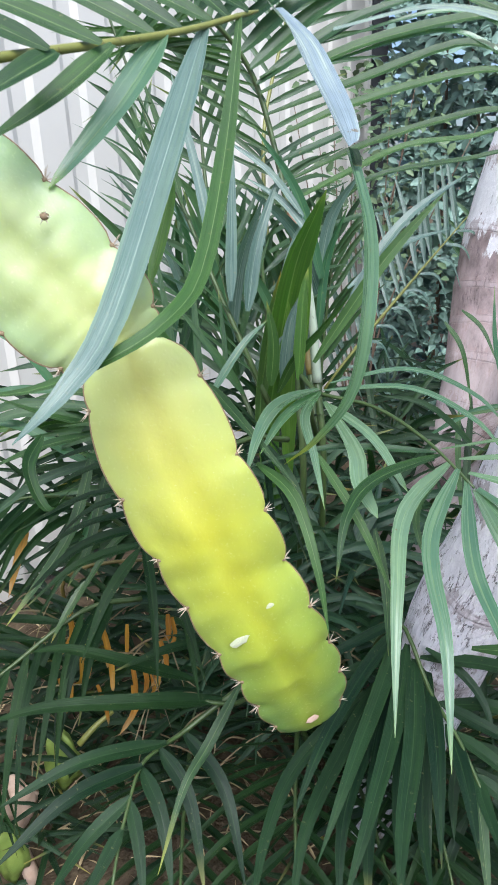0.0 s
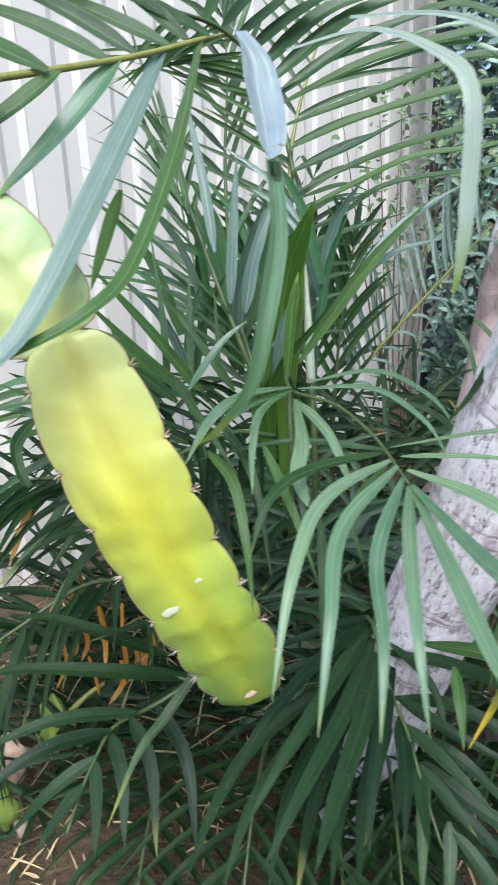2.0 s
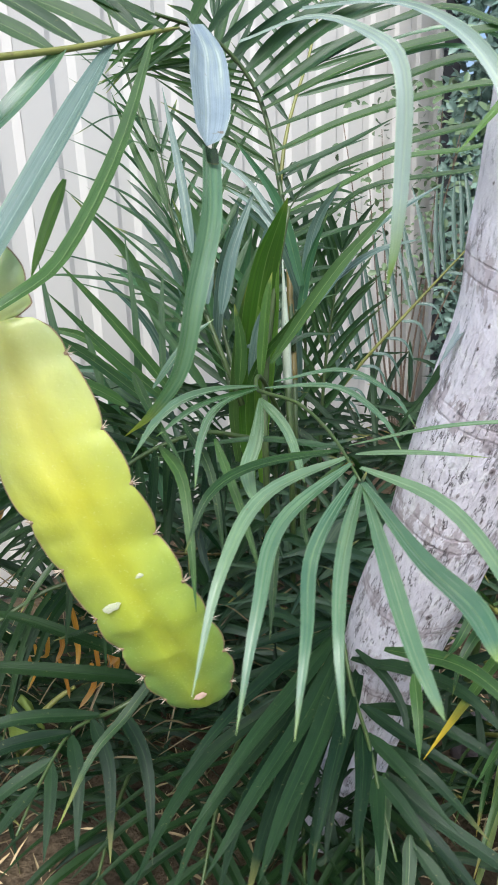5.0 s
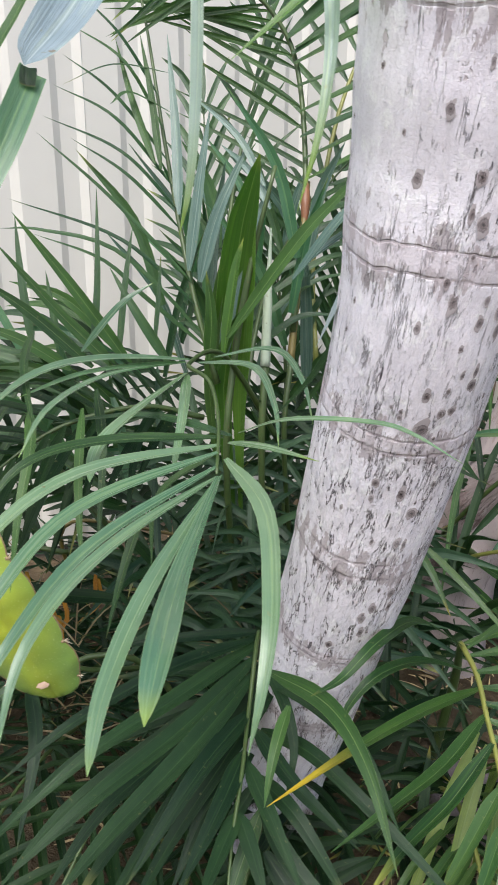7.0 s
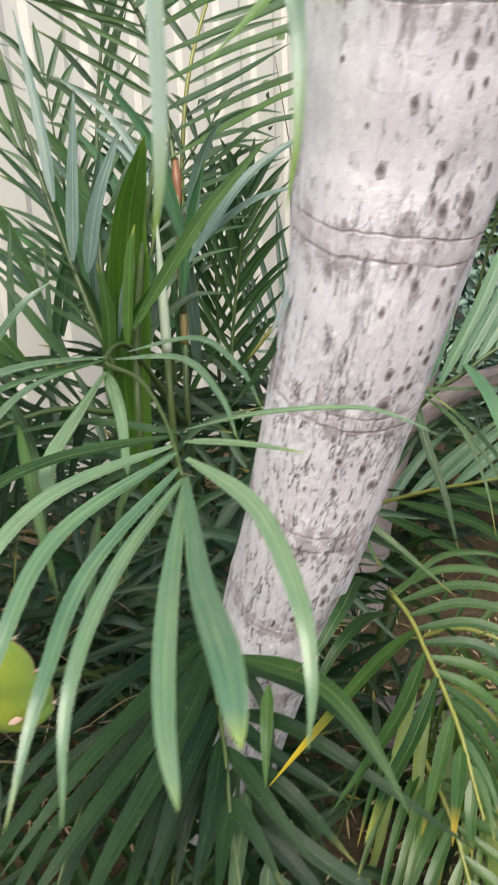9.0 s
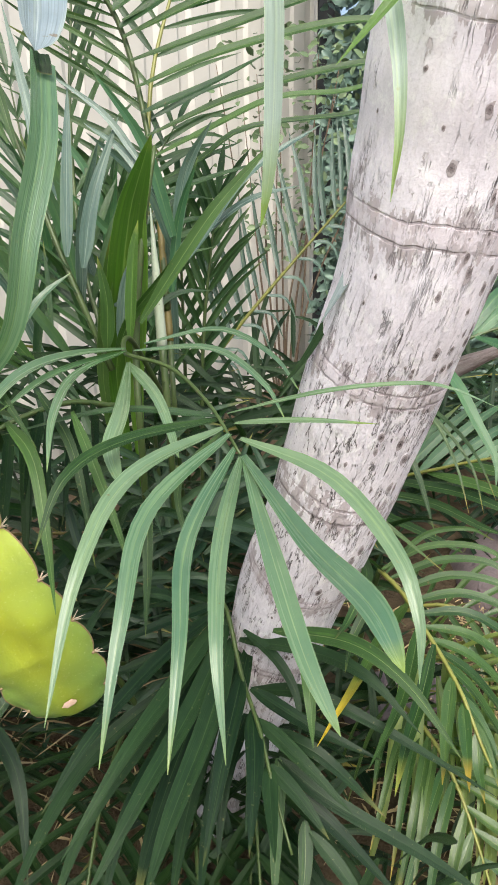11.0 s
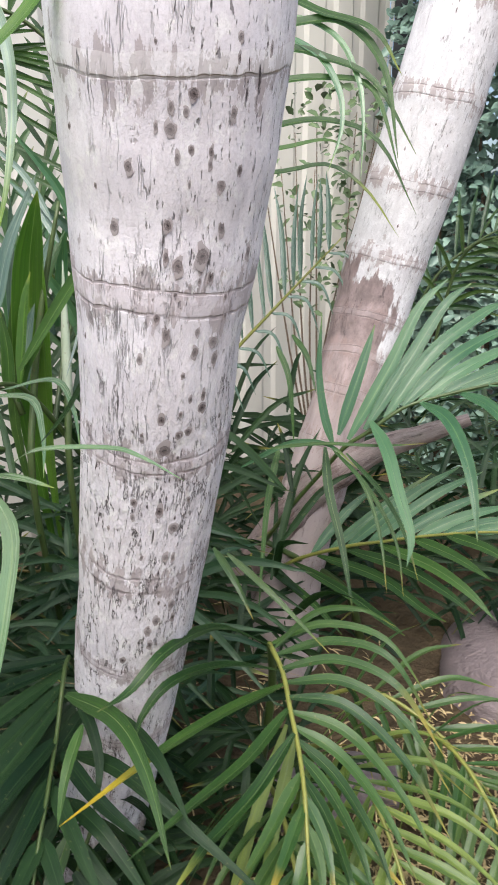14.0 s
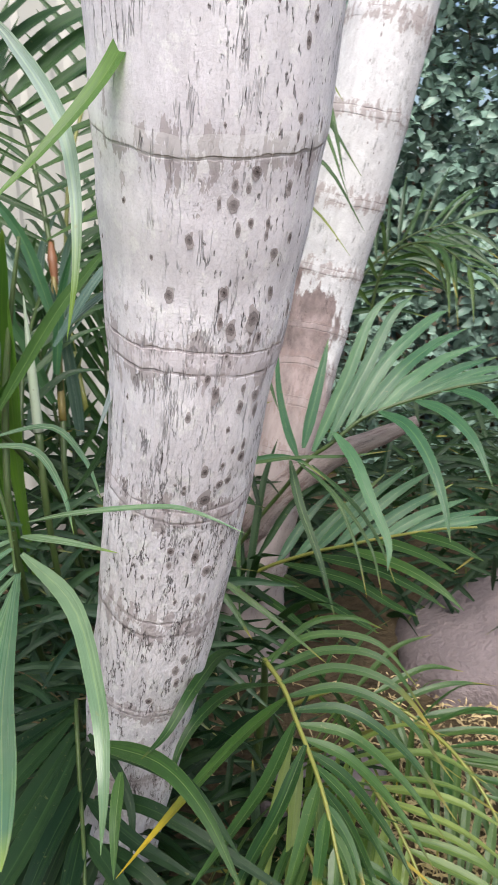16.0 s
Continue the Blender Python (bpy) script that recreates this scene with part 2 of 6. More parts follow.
    base = k.ramp(k.math("SUBTRACT", rough_below, place.outputs[2]), [(0.35, (0, 0, 0)), (0.62, (1, 1, 1))])
    patch = k.ramp(k.math("MULTIPLY_ADD", base, 0.085, k.noise(mid, 34.0, 6.0, 0.75)), [(0.645 - brown_share, (0, 0, 0)), (0.665 - brown_share, (1, 1, 1))])
    tone = k.mix(k.math("MULTIPLY", patch, 0.5), tone, brown)
    # long cracks, short dashes, and on the lower stem a net of short deep cracks
    hair = k.coords(attribute="bark", scale=(1, 1, 0.11))
    line = k.math("ABSOLUTE", k.math("SUBTRACT", k.noise(hair, 80.0, 4.0, 0.6), 0.5))
    line = k.ramp(line, [(0.004, (0.7, 0.7, 0.7)), (0.013, (0, 0, 0))])
    where = k.ramp(k.noise(mid, 26.0, 3.0), [(0.52, (0, 0, 0)), (0.62, (1, 1, 1))])
    crack = k.math("MULTIPLY", line, where)
    fine = k.ramp(k.noise(dash, 300.0, 3.0, 0.6), [(0.32, (1, 1, 1)), (0.37, (0, 0, 0))])
    short = k.ramp(k.noise(slim, 200.0, 4.0, 0.6), [(0.318, (1, 1, 1)), (0.35, (0, 0, 0))])
    net = k.math("ABSOLUTE", k.math("SUBTRACT", k.noise(k.coords(attribute="bark", scale=(1, 1, 0.17)), 66.0, 5.0, 0.65), 0.5))
    net = k.math("MULTIPLY", k.ramp(net, [(0.006, (1, 1, 1)), (0.015, (0, 0, 0))]), k.math("MULTIPLY", coarse, k.ramp(k.noise(mid, 44.0, 3.0), [(0.47, (0, 0, 0)), (0.53, (1, 1, 1))])))
    busy = k.ramp(k.math("MULTIPLY_ADD", place.outputs[0], 2.2, k.noise(mid, 13.0, 3.0)), [(0.44, (0.1, 0.1, 0.1)), (0.58, (1, 1, 1))])
    dashes = k.math("MULTIPLY", k.math("MAXIMUM", k.math("MULTIPLY", fine, k.math("MULTIPLY_ADD", coarse, -0.5, 0.75)), short), busy)
    crack = k.math("MULTIPLY", k.math("MAXIMUM", k.math("MAXIMUM", crack, net), dashes), cracks)
    # ring scars: distances from the lower and the upper line, and whether a pale band or a lip lies between
    ringed = k.nt.nodes.new("ShaderNodeAttribute")
    ringed.attribute_name = "ring"
    ring = k.nt.nodes.new("ShaderNodeSeparateXYZ")
    k.link(ringed.outputs["Vector"], ring.inputs[0])
    ragged = k.noise(dash, 95.0, 5.0, 0.7)
    between = k.math("ADD", ring.outputs[0], ring.outputs[1])
    drip = k.math("SUBTRACT", k.math("MULTIPLY", ragged, 0.17), k.math("MINIMUM", ring.outputs[0], k.math("MULTIPLY_ADD", ring.outputs[2], -0.05, k.math("ADD", ring.outputs[1], 0.05))))
    drip = k.ramp(drip, [(0.079, (0, 0, 0)), (0.082, (1, 1, 1))])
    tone = k.mix(k.math("MULTIPLY", drip, 0.6), tone, tuple(c * 0.85 for c in brown))
    inside = k.math("MULTIPLY", k.math("GREATER_THAN", ring.outputs[2], 0.5), k.math("LESS_THAN", between, 0.0215))
    tone = k.mix(k.math("MULTIPLY", inside, 0.12 if peeled else 0.5), tone, tuple(c * m for c, m in zip(grey, (0.80, 0.755, 0.75))))
    lip = k.math("MULTIPLY", k.math("LESS_THAN", ring.outputs[2], 0.5), k.math("LESS_THAN", between, 0.0165))
    tone = k.mix(k.math("MULTIPLY", lip, 0.3), tone, tuple(min(0.95, c * 1.10) for c in pale))
    tone = k.mix(k.math("MULTIPLY", crack, 0.9), tone, (0.055, 0.042, 0.045))
    wide = k.math("MULTIPLY_ADD", coarse, 0.0008, k.math("MULTIPLY_ADD", ragged, 0.0042, -0.0006))
    lower = k.ramp(k.math("DIVIDE", ring.outputs[0], wide), [(0.55, (1, 1, 1)), (1.0, (0, 0, 0))])
    upper = k.math("MULTIPLY", k.ramp(k.math("DIVIDE", ring.outputs[1], wide), [(0.45, (1, 1, 1)), (0.9, (0, 0, 0))]), ring.outputs[2])
    groove = k.math("MULTIPLY", k.math("MAXIMUM", lower, k.math("MULTIPLY", upper, 0.9)), k.ramp(k.noise(up, 45.0, 3.0), [(0.36, (0.25, 0.25, 0.25)), (0.56, (1, 1, 1))]))
    tone = k.mix(k.math("MULTIPLY", groove, 0.42), tone, tuple(c * 0.42 for c in brown))
    k.color(tone)
    h = k.math("SUBTRACT", k.math("MULTIPLY_ADD", grain, 0.26, k.math("MULTIPLY", patch, -0.3)), k.math("MAXIMUM", crack, k.math("MULTIPLY", groove, 0.35)))
    h = k.math("MULTIPLY_ADD", flake, k.math("MULTIPLY_ADD", coarse, -0.14, -0.03), h)
    h = k.math("MULTIPLY_ADD", k.noise(mid, 95.0, 5.0, 0.65), k.math("MULTIPLY_ADD", coarse, 1.5, 0.38), h)
    return k.bump(h, 0.9, 0.003).mat


BARK = bark_material("pale_palm_bark", (0.885, 0.853, 0.915), (0.79, 0.745, 0.81), (0.36, 0.285, 0.295), -0.005, None, 4.5)
BARK_BROWN = bark_material("peeling_palm_bark", (0.78, 0.77, 0.80), (0.66, 0.64, 0.67), (0.34, 0.25, 0.24), -0.02, (11.79, (0.13, 0.085, 0.08), (0.34, 0.25, 0.245)), 0.0, 0.6)
BARK_LOG = bark_material("weathered_log_bark", (0.40, 0.33, 0.32), (0.27, 0.21, 0.21), (0.16, 0.09, 0.075), 0.07)


def knot_material():
    """Grey-brown scar tissue, darkest in the sunken middle."""
    k = Mat("knot_wood", 0.88, 0.2)
    ob = k.coords("Object")
    far = k.node("ShaderNodeVectorMath")
    far.operation = "LENGTH"
    k.link(ob, far.inputs[0])
    d = k.math("ADD", far.outputs["Value"], k.math("MULTIPLY_ADD", k.noise(ob, 2.6, 5.0), 1.5, -0.75))
    tone = k.ramp(d, [(0.22, (0.015, 0.012, 0.012)), (0.36, (0.20, 0.155, 0.155)), (0.48, (0.04, 0.032, 0.033)), (0.58, (0.27, 0.23, 0.235)), (0.72, (0.06, 0.048, 0.05)), (0.86, (0.18, 0.15, 0.155)), (1.05, (0.36, 0.32, 0.33))])
    return k.color(k.mix(k.math("MULTIPLY", k.random(), 0.24), tone, (0.55, 0.51, 0.53))).mat


KNOT = knot_material()


def cactus_material():
    """Fleshy skin, yellow in the middle, green towards the wing edges, faintly mottled, with a painted sheen."""
    k = Mat("cactus_skin", 0.36, 0.45)
    uv = k.nt.nodes.new("ShaderNodeTexCoord").outputs["UV"]
    sep = k.nt.nodes.new("ShaderNodeSeparateXYZ")
    k.link(uv, sep.inputs[0])
    ob = k.coords("Object")
    n = k.noise(ob, 13.0, 2.0)
    f = k.math("ADD", sep.outputs[0], k.math("MULTIPLY_ADD", n, 1.1, -0.55))
    tone = k.ramp(f, [(0.05, (0.50, 0.48, 0.05)), (0.45, (0.38, 0.44, 0.09)), (0.95, (0.20, 0.34, 0.15))])
    # colour along the stem; the pale stops near a third also paint whitish sheen
    age = k.ramp(sep.outputs[1], [(0.0, (0.27, 0.40, 0.24)), (0.28, (0.48, 0.53, 0.24)), (0.43, (0.53, 0.54, 0.17)), (0.58, (0.46, 0.47, 0.045)), (0.80, (0.28, 0.37, 0.035)), (1.0, (0.13, 0.24, 0.04))])
    tone = k.mix(0.7, tone, age)
    tone = k.mix(k.ramp(k.noise(ob, 300.0, 2.0), [(0.6, (0, 0, 0)), (0.85, (0.35, 0.35, 0.35))]), tone, (0.62, 0.68, 0.35))
    k.color(tone)
    b = k.bsdf.inputs
    b["Subsurface Weight"].default_value = 0.35
    b["Subsurface Radius"].default_value = (0.9, 1.0, 0.25)
    b["Subsurface Scale"].default_value = 0.012
    return k.bump(k.noise(ob, 60.0, 3.0), 0.25, 0.003).mat


CACTUS = cactus_material()


def simple(name, low, high, scale, rough=0.7, strength=0.4, joined=False, distance=0.002):
    k = Mat(name, rough, 0.3)
    ob = k.coords("Object")
    n = k.noise(ob, scale, 5.0)
    fac = k.math("MULTIPLY_ADD", k.island() if joined else k.random(), 0.6, k.math("MULTIPLY", n, 0.7)) if joined is not None else n
    k.color(k.mix(fac, low, high))
    return k.bump(k.noise(ob, scale * 4), strength, distance).mat


CORKY = simple("corky_edge", (0.16, 0.10, 0.05), (0.36, 0.27, 0.17), 200.0, joined=None)
SPINE = simple("cactus_spine", (0.30, 0.22, 0.14), (0.72, 0.64, 0.52), 300.0, 0.5, joined=None)
SCAR = simple("pale_scar", (0.40, 0.44, 0.26), (0.54, 0.56, 0.40), 200.0, joined=None)
OLD_FLESH = simple("old_cactus_flesh", (0.09, 0.16, 0.03), (0.26, 0.32, 0.07), 40.0, 0.5, joined=None)
DEAD_FLESH = simple("dead_cactus_flesh", (0.35, 0.22, 0.15), (0.62, 0.48, 0.38), 60.0, 0.8, joined=None)
PAINT = simple("cream_fence_paint", (0.60, 0.58, 0.535), (0.69, 0.665, 0.62), 2.2, 0.55, 0.15, joined=None)
TRIM = simple("dark_grey_paint", (0.030, 0.032, 0.036), (0.07, 0.072, 0.078), 30.0, 0.5, joined=None)
STONE = simple("grey_stone", (0.13, 0.104, 0.112), (0.29, 0.24, 0.25), 14.0, 0.9, 1.0, joined=None, distance=0.01)
# hedge green raised to pale blue-grey, with the distance haze in the colour
HEDGE = simple("hazed_hedge_leaf", (0.085, 0.155, 0.125), (0.235, 0.345, 0.285), 30.0, 0.30, 0.2, True)
SHRUB = simple("shrub_leaf", (0.06, 0.11, 0.05), (0.14, 0.20, 0.10), 30.0, 0.4, 0.2, True)
TWIG = simple("twig_bark", (0.09, 0.06, 0.04), (0.20, 0.15, 0.11), 80.0, 0.8, joined=None)
LITTER = simple("straw_litter", (0.14, 0.10, 0.05), (0.60, 0.47, 0.26), 50.0, 0.85, 0.4, True)


def soil_material():
    k = Mat("litter_soil", 0.95, 0.15)
    ob = k.coords("Object")
    tone = k.ramp(k.noise(ob, 9.0, 6.0, 0.7), [(0.25, (0.03, 0.022, 0.015)), (0.5, (0.085, 0.062, 0.04)), (0.75, (0.20, 0.15, 0.09))])
    tone = k.mix(k.math("MULTIPLY", k.noise(ob, 90.0, 4.0), 0.7), tone, (0.10, 0.075, 0.045))
    k.color(tone)
    return k.bump(k.noise(ob, 60.0, 6.0), 1.0, 0.02).mat


SOIL = soil_material()
# ---- builders ----
PLACE = {}
rng = random.Random(7)


def vec(p):
    return Vector(p)


def mesh_of(name, verts, faces, uvs=None, smooth=True, materials=()):
    me = bpy.data.meshes.new(name)
    me.from_pydata(verts, [], faces)
    if uvs is not None:
        layer = me.uv_layers.new(name="UVMap")
        idx = np.empty(len(me.loops), dtype=np.int32)
        me.loops.foreach_get("vertex_index", idx)
        layer.data.foreach_set("uv", np.asarray(uvs, dtype=np.float32)[idx].ravel())
    if smooth:
        me.polygons.foreach_set("use_smooth", [True] * len(me.polygons))
    for m in materials:
        me.materials.append(m)
    me.update()
    return me


def put(name, verts, faces, material, parent=None, origin=(0, 0, 0), label="", uvs=None, smooth=True):
    """One mesh object whose vertices are given in the world; it stands at origin, under its parent."""
    o = vec(origin)
    me = mesh_of(name, [tuple(vec(v) - o) for v in verts], faces, uvs, smooth, (material,))
    ob = new(name, me)
    PLACE[ob.name] = o
    if parent is not None:
        ob.parent = parent
        ob.location = o - PLACE[parent.name]
    else:
        ob.location = o
    if label:
        ob["label"] = label
    return ob


def thing(name, at, label, category, group="", kind=""):
    ob = new(name)
    ob.location = at
    PLACE[ob.name] = vec(at)
    return tagged(ob, label, category, group, kind)


def curve(points, n):
    """n + 1 points of a smooth line through the given ones."""
    p = [vec(q) for q in points]
    if len(p) == 2:
        return [p[0].lerp(p[1], i / n) for i in range(n + 1)]
    p = [p[0] * 2 - p[1], *p, p[-1] * 2 - p[-2]]
    out, spans = [], len(p) - 3
    for i in range(n + 1):
        f = i / n * spans
        k = min(int(f), spans - 1)
        t = f - k
        a, b, c, d = p[k:k + 4]
        out.append(0.5 * (2 * b + (c - a) * t + (2 * a - 5 * b + 4 * c - d) * t * t + (3 * b - a - 3 * c + d) * t ** 3))
    return out


def tangents(line):
    last = len(line) - 1
    return [(line[min(i + 1, last)] - line[max(i - 1, 0)]).normalized() for i in range(last + 1)]


def blade_data(points, width, face, n=14, fold=0.30, twist=0.0, blunt=0.0, start=0.3, peak=0.22, ease=1.0):
    """A palm blade along a line: a shallow V with the midrib at its bottom, slim at the base, drawn to a tip."""
    line = curve(points, n)
    tan = tangents(line)
    verts, uvs, faces = [], [], []
    normal = vec(face)
    for i, (p, t) in enumerate(zip(line, tan)):
        s = i / n
        normal = normal - t * normal.dot(t)
        if normal.length < 1e-4:
            normal = Vector((0, -1, 0.1)) - t * t.dot(Vector((0, -1, 0.1)))
        normal.normalize()
        nn = Matrix.Rotation(radians(twist) * s, 3, t) @ normal
        side = t.cross(nn)
        rise = min(1.0, start + (1 - start) * math.sin(min(1, s / peak) * math.pi / 2) ** ease)
        q = max(0.0, (s - peak) / (1 - peak))
        fall = blunt + (1 - blunt) * (1 - q ** 1.9) ** 0.9
        if 0 < blunt < 0.6 and s > 0.9:
            fall *= math.sqrt(max(0.0, 1 - ((s - 0.9) / 0.1) ** 2))
        w = width * 0.43 * rise * max(fall, 0.03)
        for u in (-1, -0.5, -0.07, 0.07, 0.5, 1):
            verts.append(p + side * (w * u) + nn * (w * fold * abs(u)))
            uvs.append((0.5 + u / 2, s))
        if i:
            b = i * 6
            faces += [(b - 6 + k, b - 5 + k, b + 1 + k, b + k) for k in range(5)]
    return verts, faces, uvs


def blade(parent, points, width, face=(0.1, -0.85, 0.5), material=None, name="leaflet", label="", **shape):
    v, f, uv = blade_data(points, width, face, **shape)
    return put(name, v, f, material or LEAF, parent, points[0], label, uv)


def tube_data(points, radii, sides=8, n=16):
    line = curve(points, n)
    tan = tangents(line)
    verts, faces, uvs = [], [], []
    side = tan[0].orthogonal().normalized()
    for i, (p, t) in enumerate(zip(line, tan)):
        side = (side - t * side.dot(t)).normalized()
        other = t.cross(side)
        s = i / n * (len(radii) - 1)
        k = min(int(s), len(radii) - 2) if len(radii) > 1 else 0
        r = radii[k] + (radii[k + 1] - radii[k]) * (s - k) if len(radii) > 1 else radii[0]
        for j in range(sides):
            a = 2 * math.pi * j / sides
            verts.append(p + side * (r * math.cos(a)) + other * (r * math.sin(a)))
            uvs.append((j / sides, i / n))
        if i:
            b = i * sides
            faces += [(b - sides + j, b - sides + (j + 1) % sides, b + (j + 1) % sides, b + j) for j in range(sides)]
    faces += [tuple(range(sides))[::-1], tuple(range(n * sides, (n + 1) * sides))]
    return verts, faces, uvs


def tube(parent, points, radii, material, name, label="", sides=8, n=16):
    v, f, uv = tube_data(points, radii, sides, n)
    return put(name, v, f, material, parent, points[0], label, uv)


def frond(palm, rachis, count=14, length=0.35, width=0.016, face=(0.1, -0.8, 0.55), angle=(62, 32), lift=0.15, droop=0.25,
          sides=(-1, 1), span=(0.12, 1.0), material=None, stalk=None, radius=0.004, seed=1, wild=0.12, label="", tips=True, shape_peak=0.75):
    """A feather frond: a tapering stalk with leaflets along both sides, longest at the middle."""
    r = random.Random(seed)
    stem = tube(palm, rachis, [radius * 1.3, radius, radius * 0.4], stalk or STALK_GREEN, "frond", label, 7, 18)
    line = curve(rachis, 60)
    tan = tangents(line)
    up = vec(face).normalized()
    for i in range(count):
        s = span[0] + (span[1] - span[0]) * (i + 0.5) / count
        k = min(59, int(s * 60))
        p = line[k].lerp(line[k + 1], s * 60 - k)
        t = tan[k]
        nn = (up - t * up.dot(t)).normalized()
        side = t.cross(nn)
        env = 0.55 + 0.45 * math.sin(math.pi * min(1.0, (s + 0.12) / (shape_peak * 1.6)))
        for sg in sides:
            a = radians(angle[0] + (angle[1] - angle[0]) * s + r.uniform(-5, 5))
            d = (t * math.cos(a) + side * (sg * math.sin(a)) + nn * (lift + r.uniform(-wild, wild))).normalized()
            ln = length * env * r.uniform(0.88, 1.08)
            base = p + t * r.uniform(-0.006, 0.006)
            mid = base + d * ln * 0.52 + Vector((0, 0, -0.10 * droop * ln))
            tip = base + d * ln * 0.97 + Vector((r.uniform(-0.05, 0.05) * ln, 0, -droop * ln * r.uniform(0.7, 1.3)))
            blade(stem, [base, mid, tip], width * r.uniform(0.85, 1.15), nn + side * (sg * 0.35), material or LEAF_BACK, n=10, twist=r.uniform(-25, 25))
    if tips:
        t = tan[-1]
        blade(stem, [line[-1], line[-1] + t * length * 0.3, line[-1] + t * length * 0.55 + Vector((0, 0, -droop * length * 0.4))], width, up, material or LEAF_BACK, n=10)
    return stem


def soil_height(x, y):
    near = max(0.0, 1 - max(abs(x), abs(y - 1)) / 6)
    return near * (0.035 * noise.noise(Vector((x * 2.2, y * 2.2, 0))) + 0.018 * noise.noise(Vector((x * 9, y * 9, 3)))) - 0.004


def ground_sheet():
    near = [-5 + 10 * i / 140 for i in range(141)]
    far = [-400, -120, -40, -15, -8]
    xs = far + near + [-q for q in reversed(far)]
    ys = [q + 1 for q in xs]
    n = len(xs)
    verts = [(x, y, soil_height(x, y)) for y in ys for x in xs]
    faces = [(j * n + i, j * n + i + 1, (j + 1) * n + i + 1, (j + 1) * n + i) for j in range(n - 1) for i in range(n - 1)]
    tagged(put("ground", verts, faces, SOIL), "brown garden soil under dry litter", "ground", kind="structure")


ground_sheet()


# ---- fence, running away to the far right ----
FENCE_A, FENCE_B, PITCH = Vector((-1.75, 0.20, 0)), Vector((0.60, 3.76, 0)), 0.19
FENCE_WAY = (FENCE_B - FENCE_A).normalized()
FENCE_OUT = Vector((FENCE_WAY.y, -FENCE_WAY.x, 0))


def before_fence(x, y):
    """How far a place stands in front of the fence."""
    return (Vector((x, y, 0)) - FENCE_A).dot(FENCE_OUT)


def fence_panel(s0, ribs):
    """A cream steel sheet pressed into upright ribs, with thickness."""
    top, th = 2.4, 0.004
    prof = []
    for i in range(ribs):
        s = s0 + i * PITCH
        prof += [(s, 0.0), (s + PITCH * 0.52, 0.0), (s + PITCH * 0.64, -0.010), (s + PITCH * 0.88, -0.010)]
    prof.append((s0 + ribs * PITCH, 0.0))
    m = len(prof)
    verts, faces = [], []
    for back in (0, th):
        for z in (0.02, top):
            verts += [FENCE_A + FENCE_WAY * s + FENCE_OUT * (d - back) + Vector((0, 0, z)) for s, d in prof]
    for i in range(m - 1):
        faces += [(i, i + 1, m + i + 1, m + i), (2 * m + i + 1, 2 * m + i, 3 * m + i, 3 * m + i + 1),
                  (m + i, m + i + 1, 3 * m + i + 1, 3 * m + i), (i + 1, i, 2 * m + i, 2 * m + i + 1)]
    return verts, faces


fence = thing("fence", FENCE_A, "cream ribbed steel sheet fence behind the palms", "fence", kind="structure")
for k in range(6):
    v, f = fence_panel(-0.3 + k * 4 * PITCH + k * 0.002, 4)
    put("fence_panel", v, f, PAINT, fence, v[0], smooth=False)
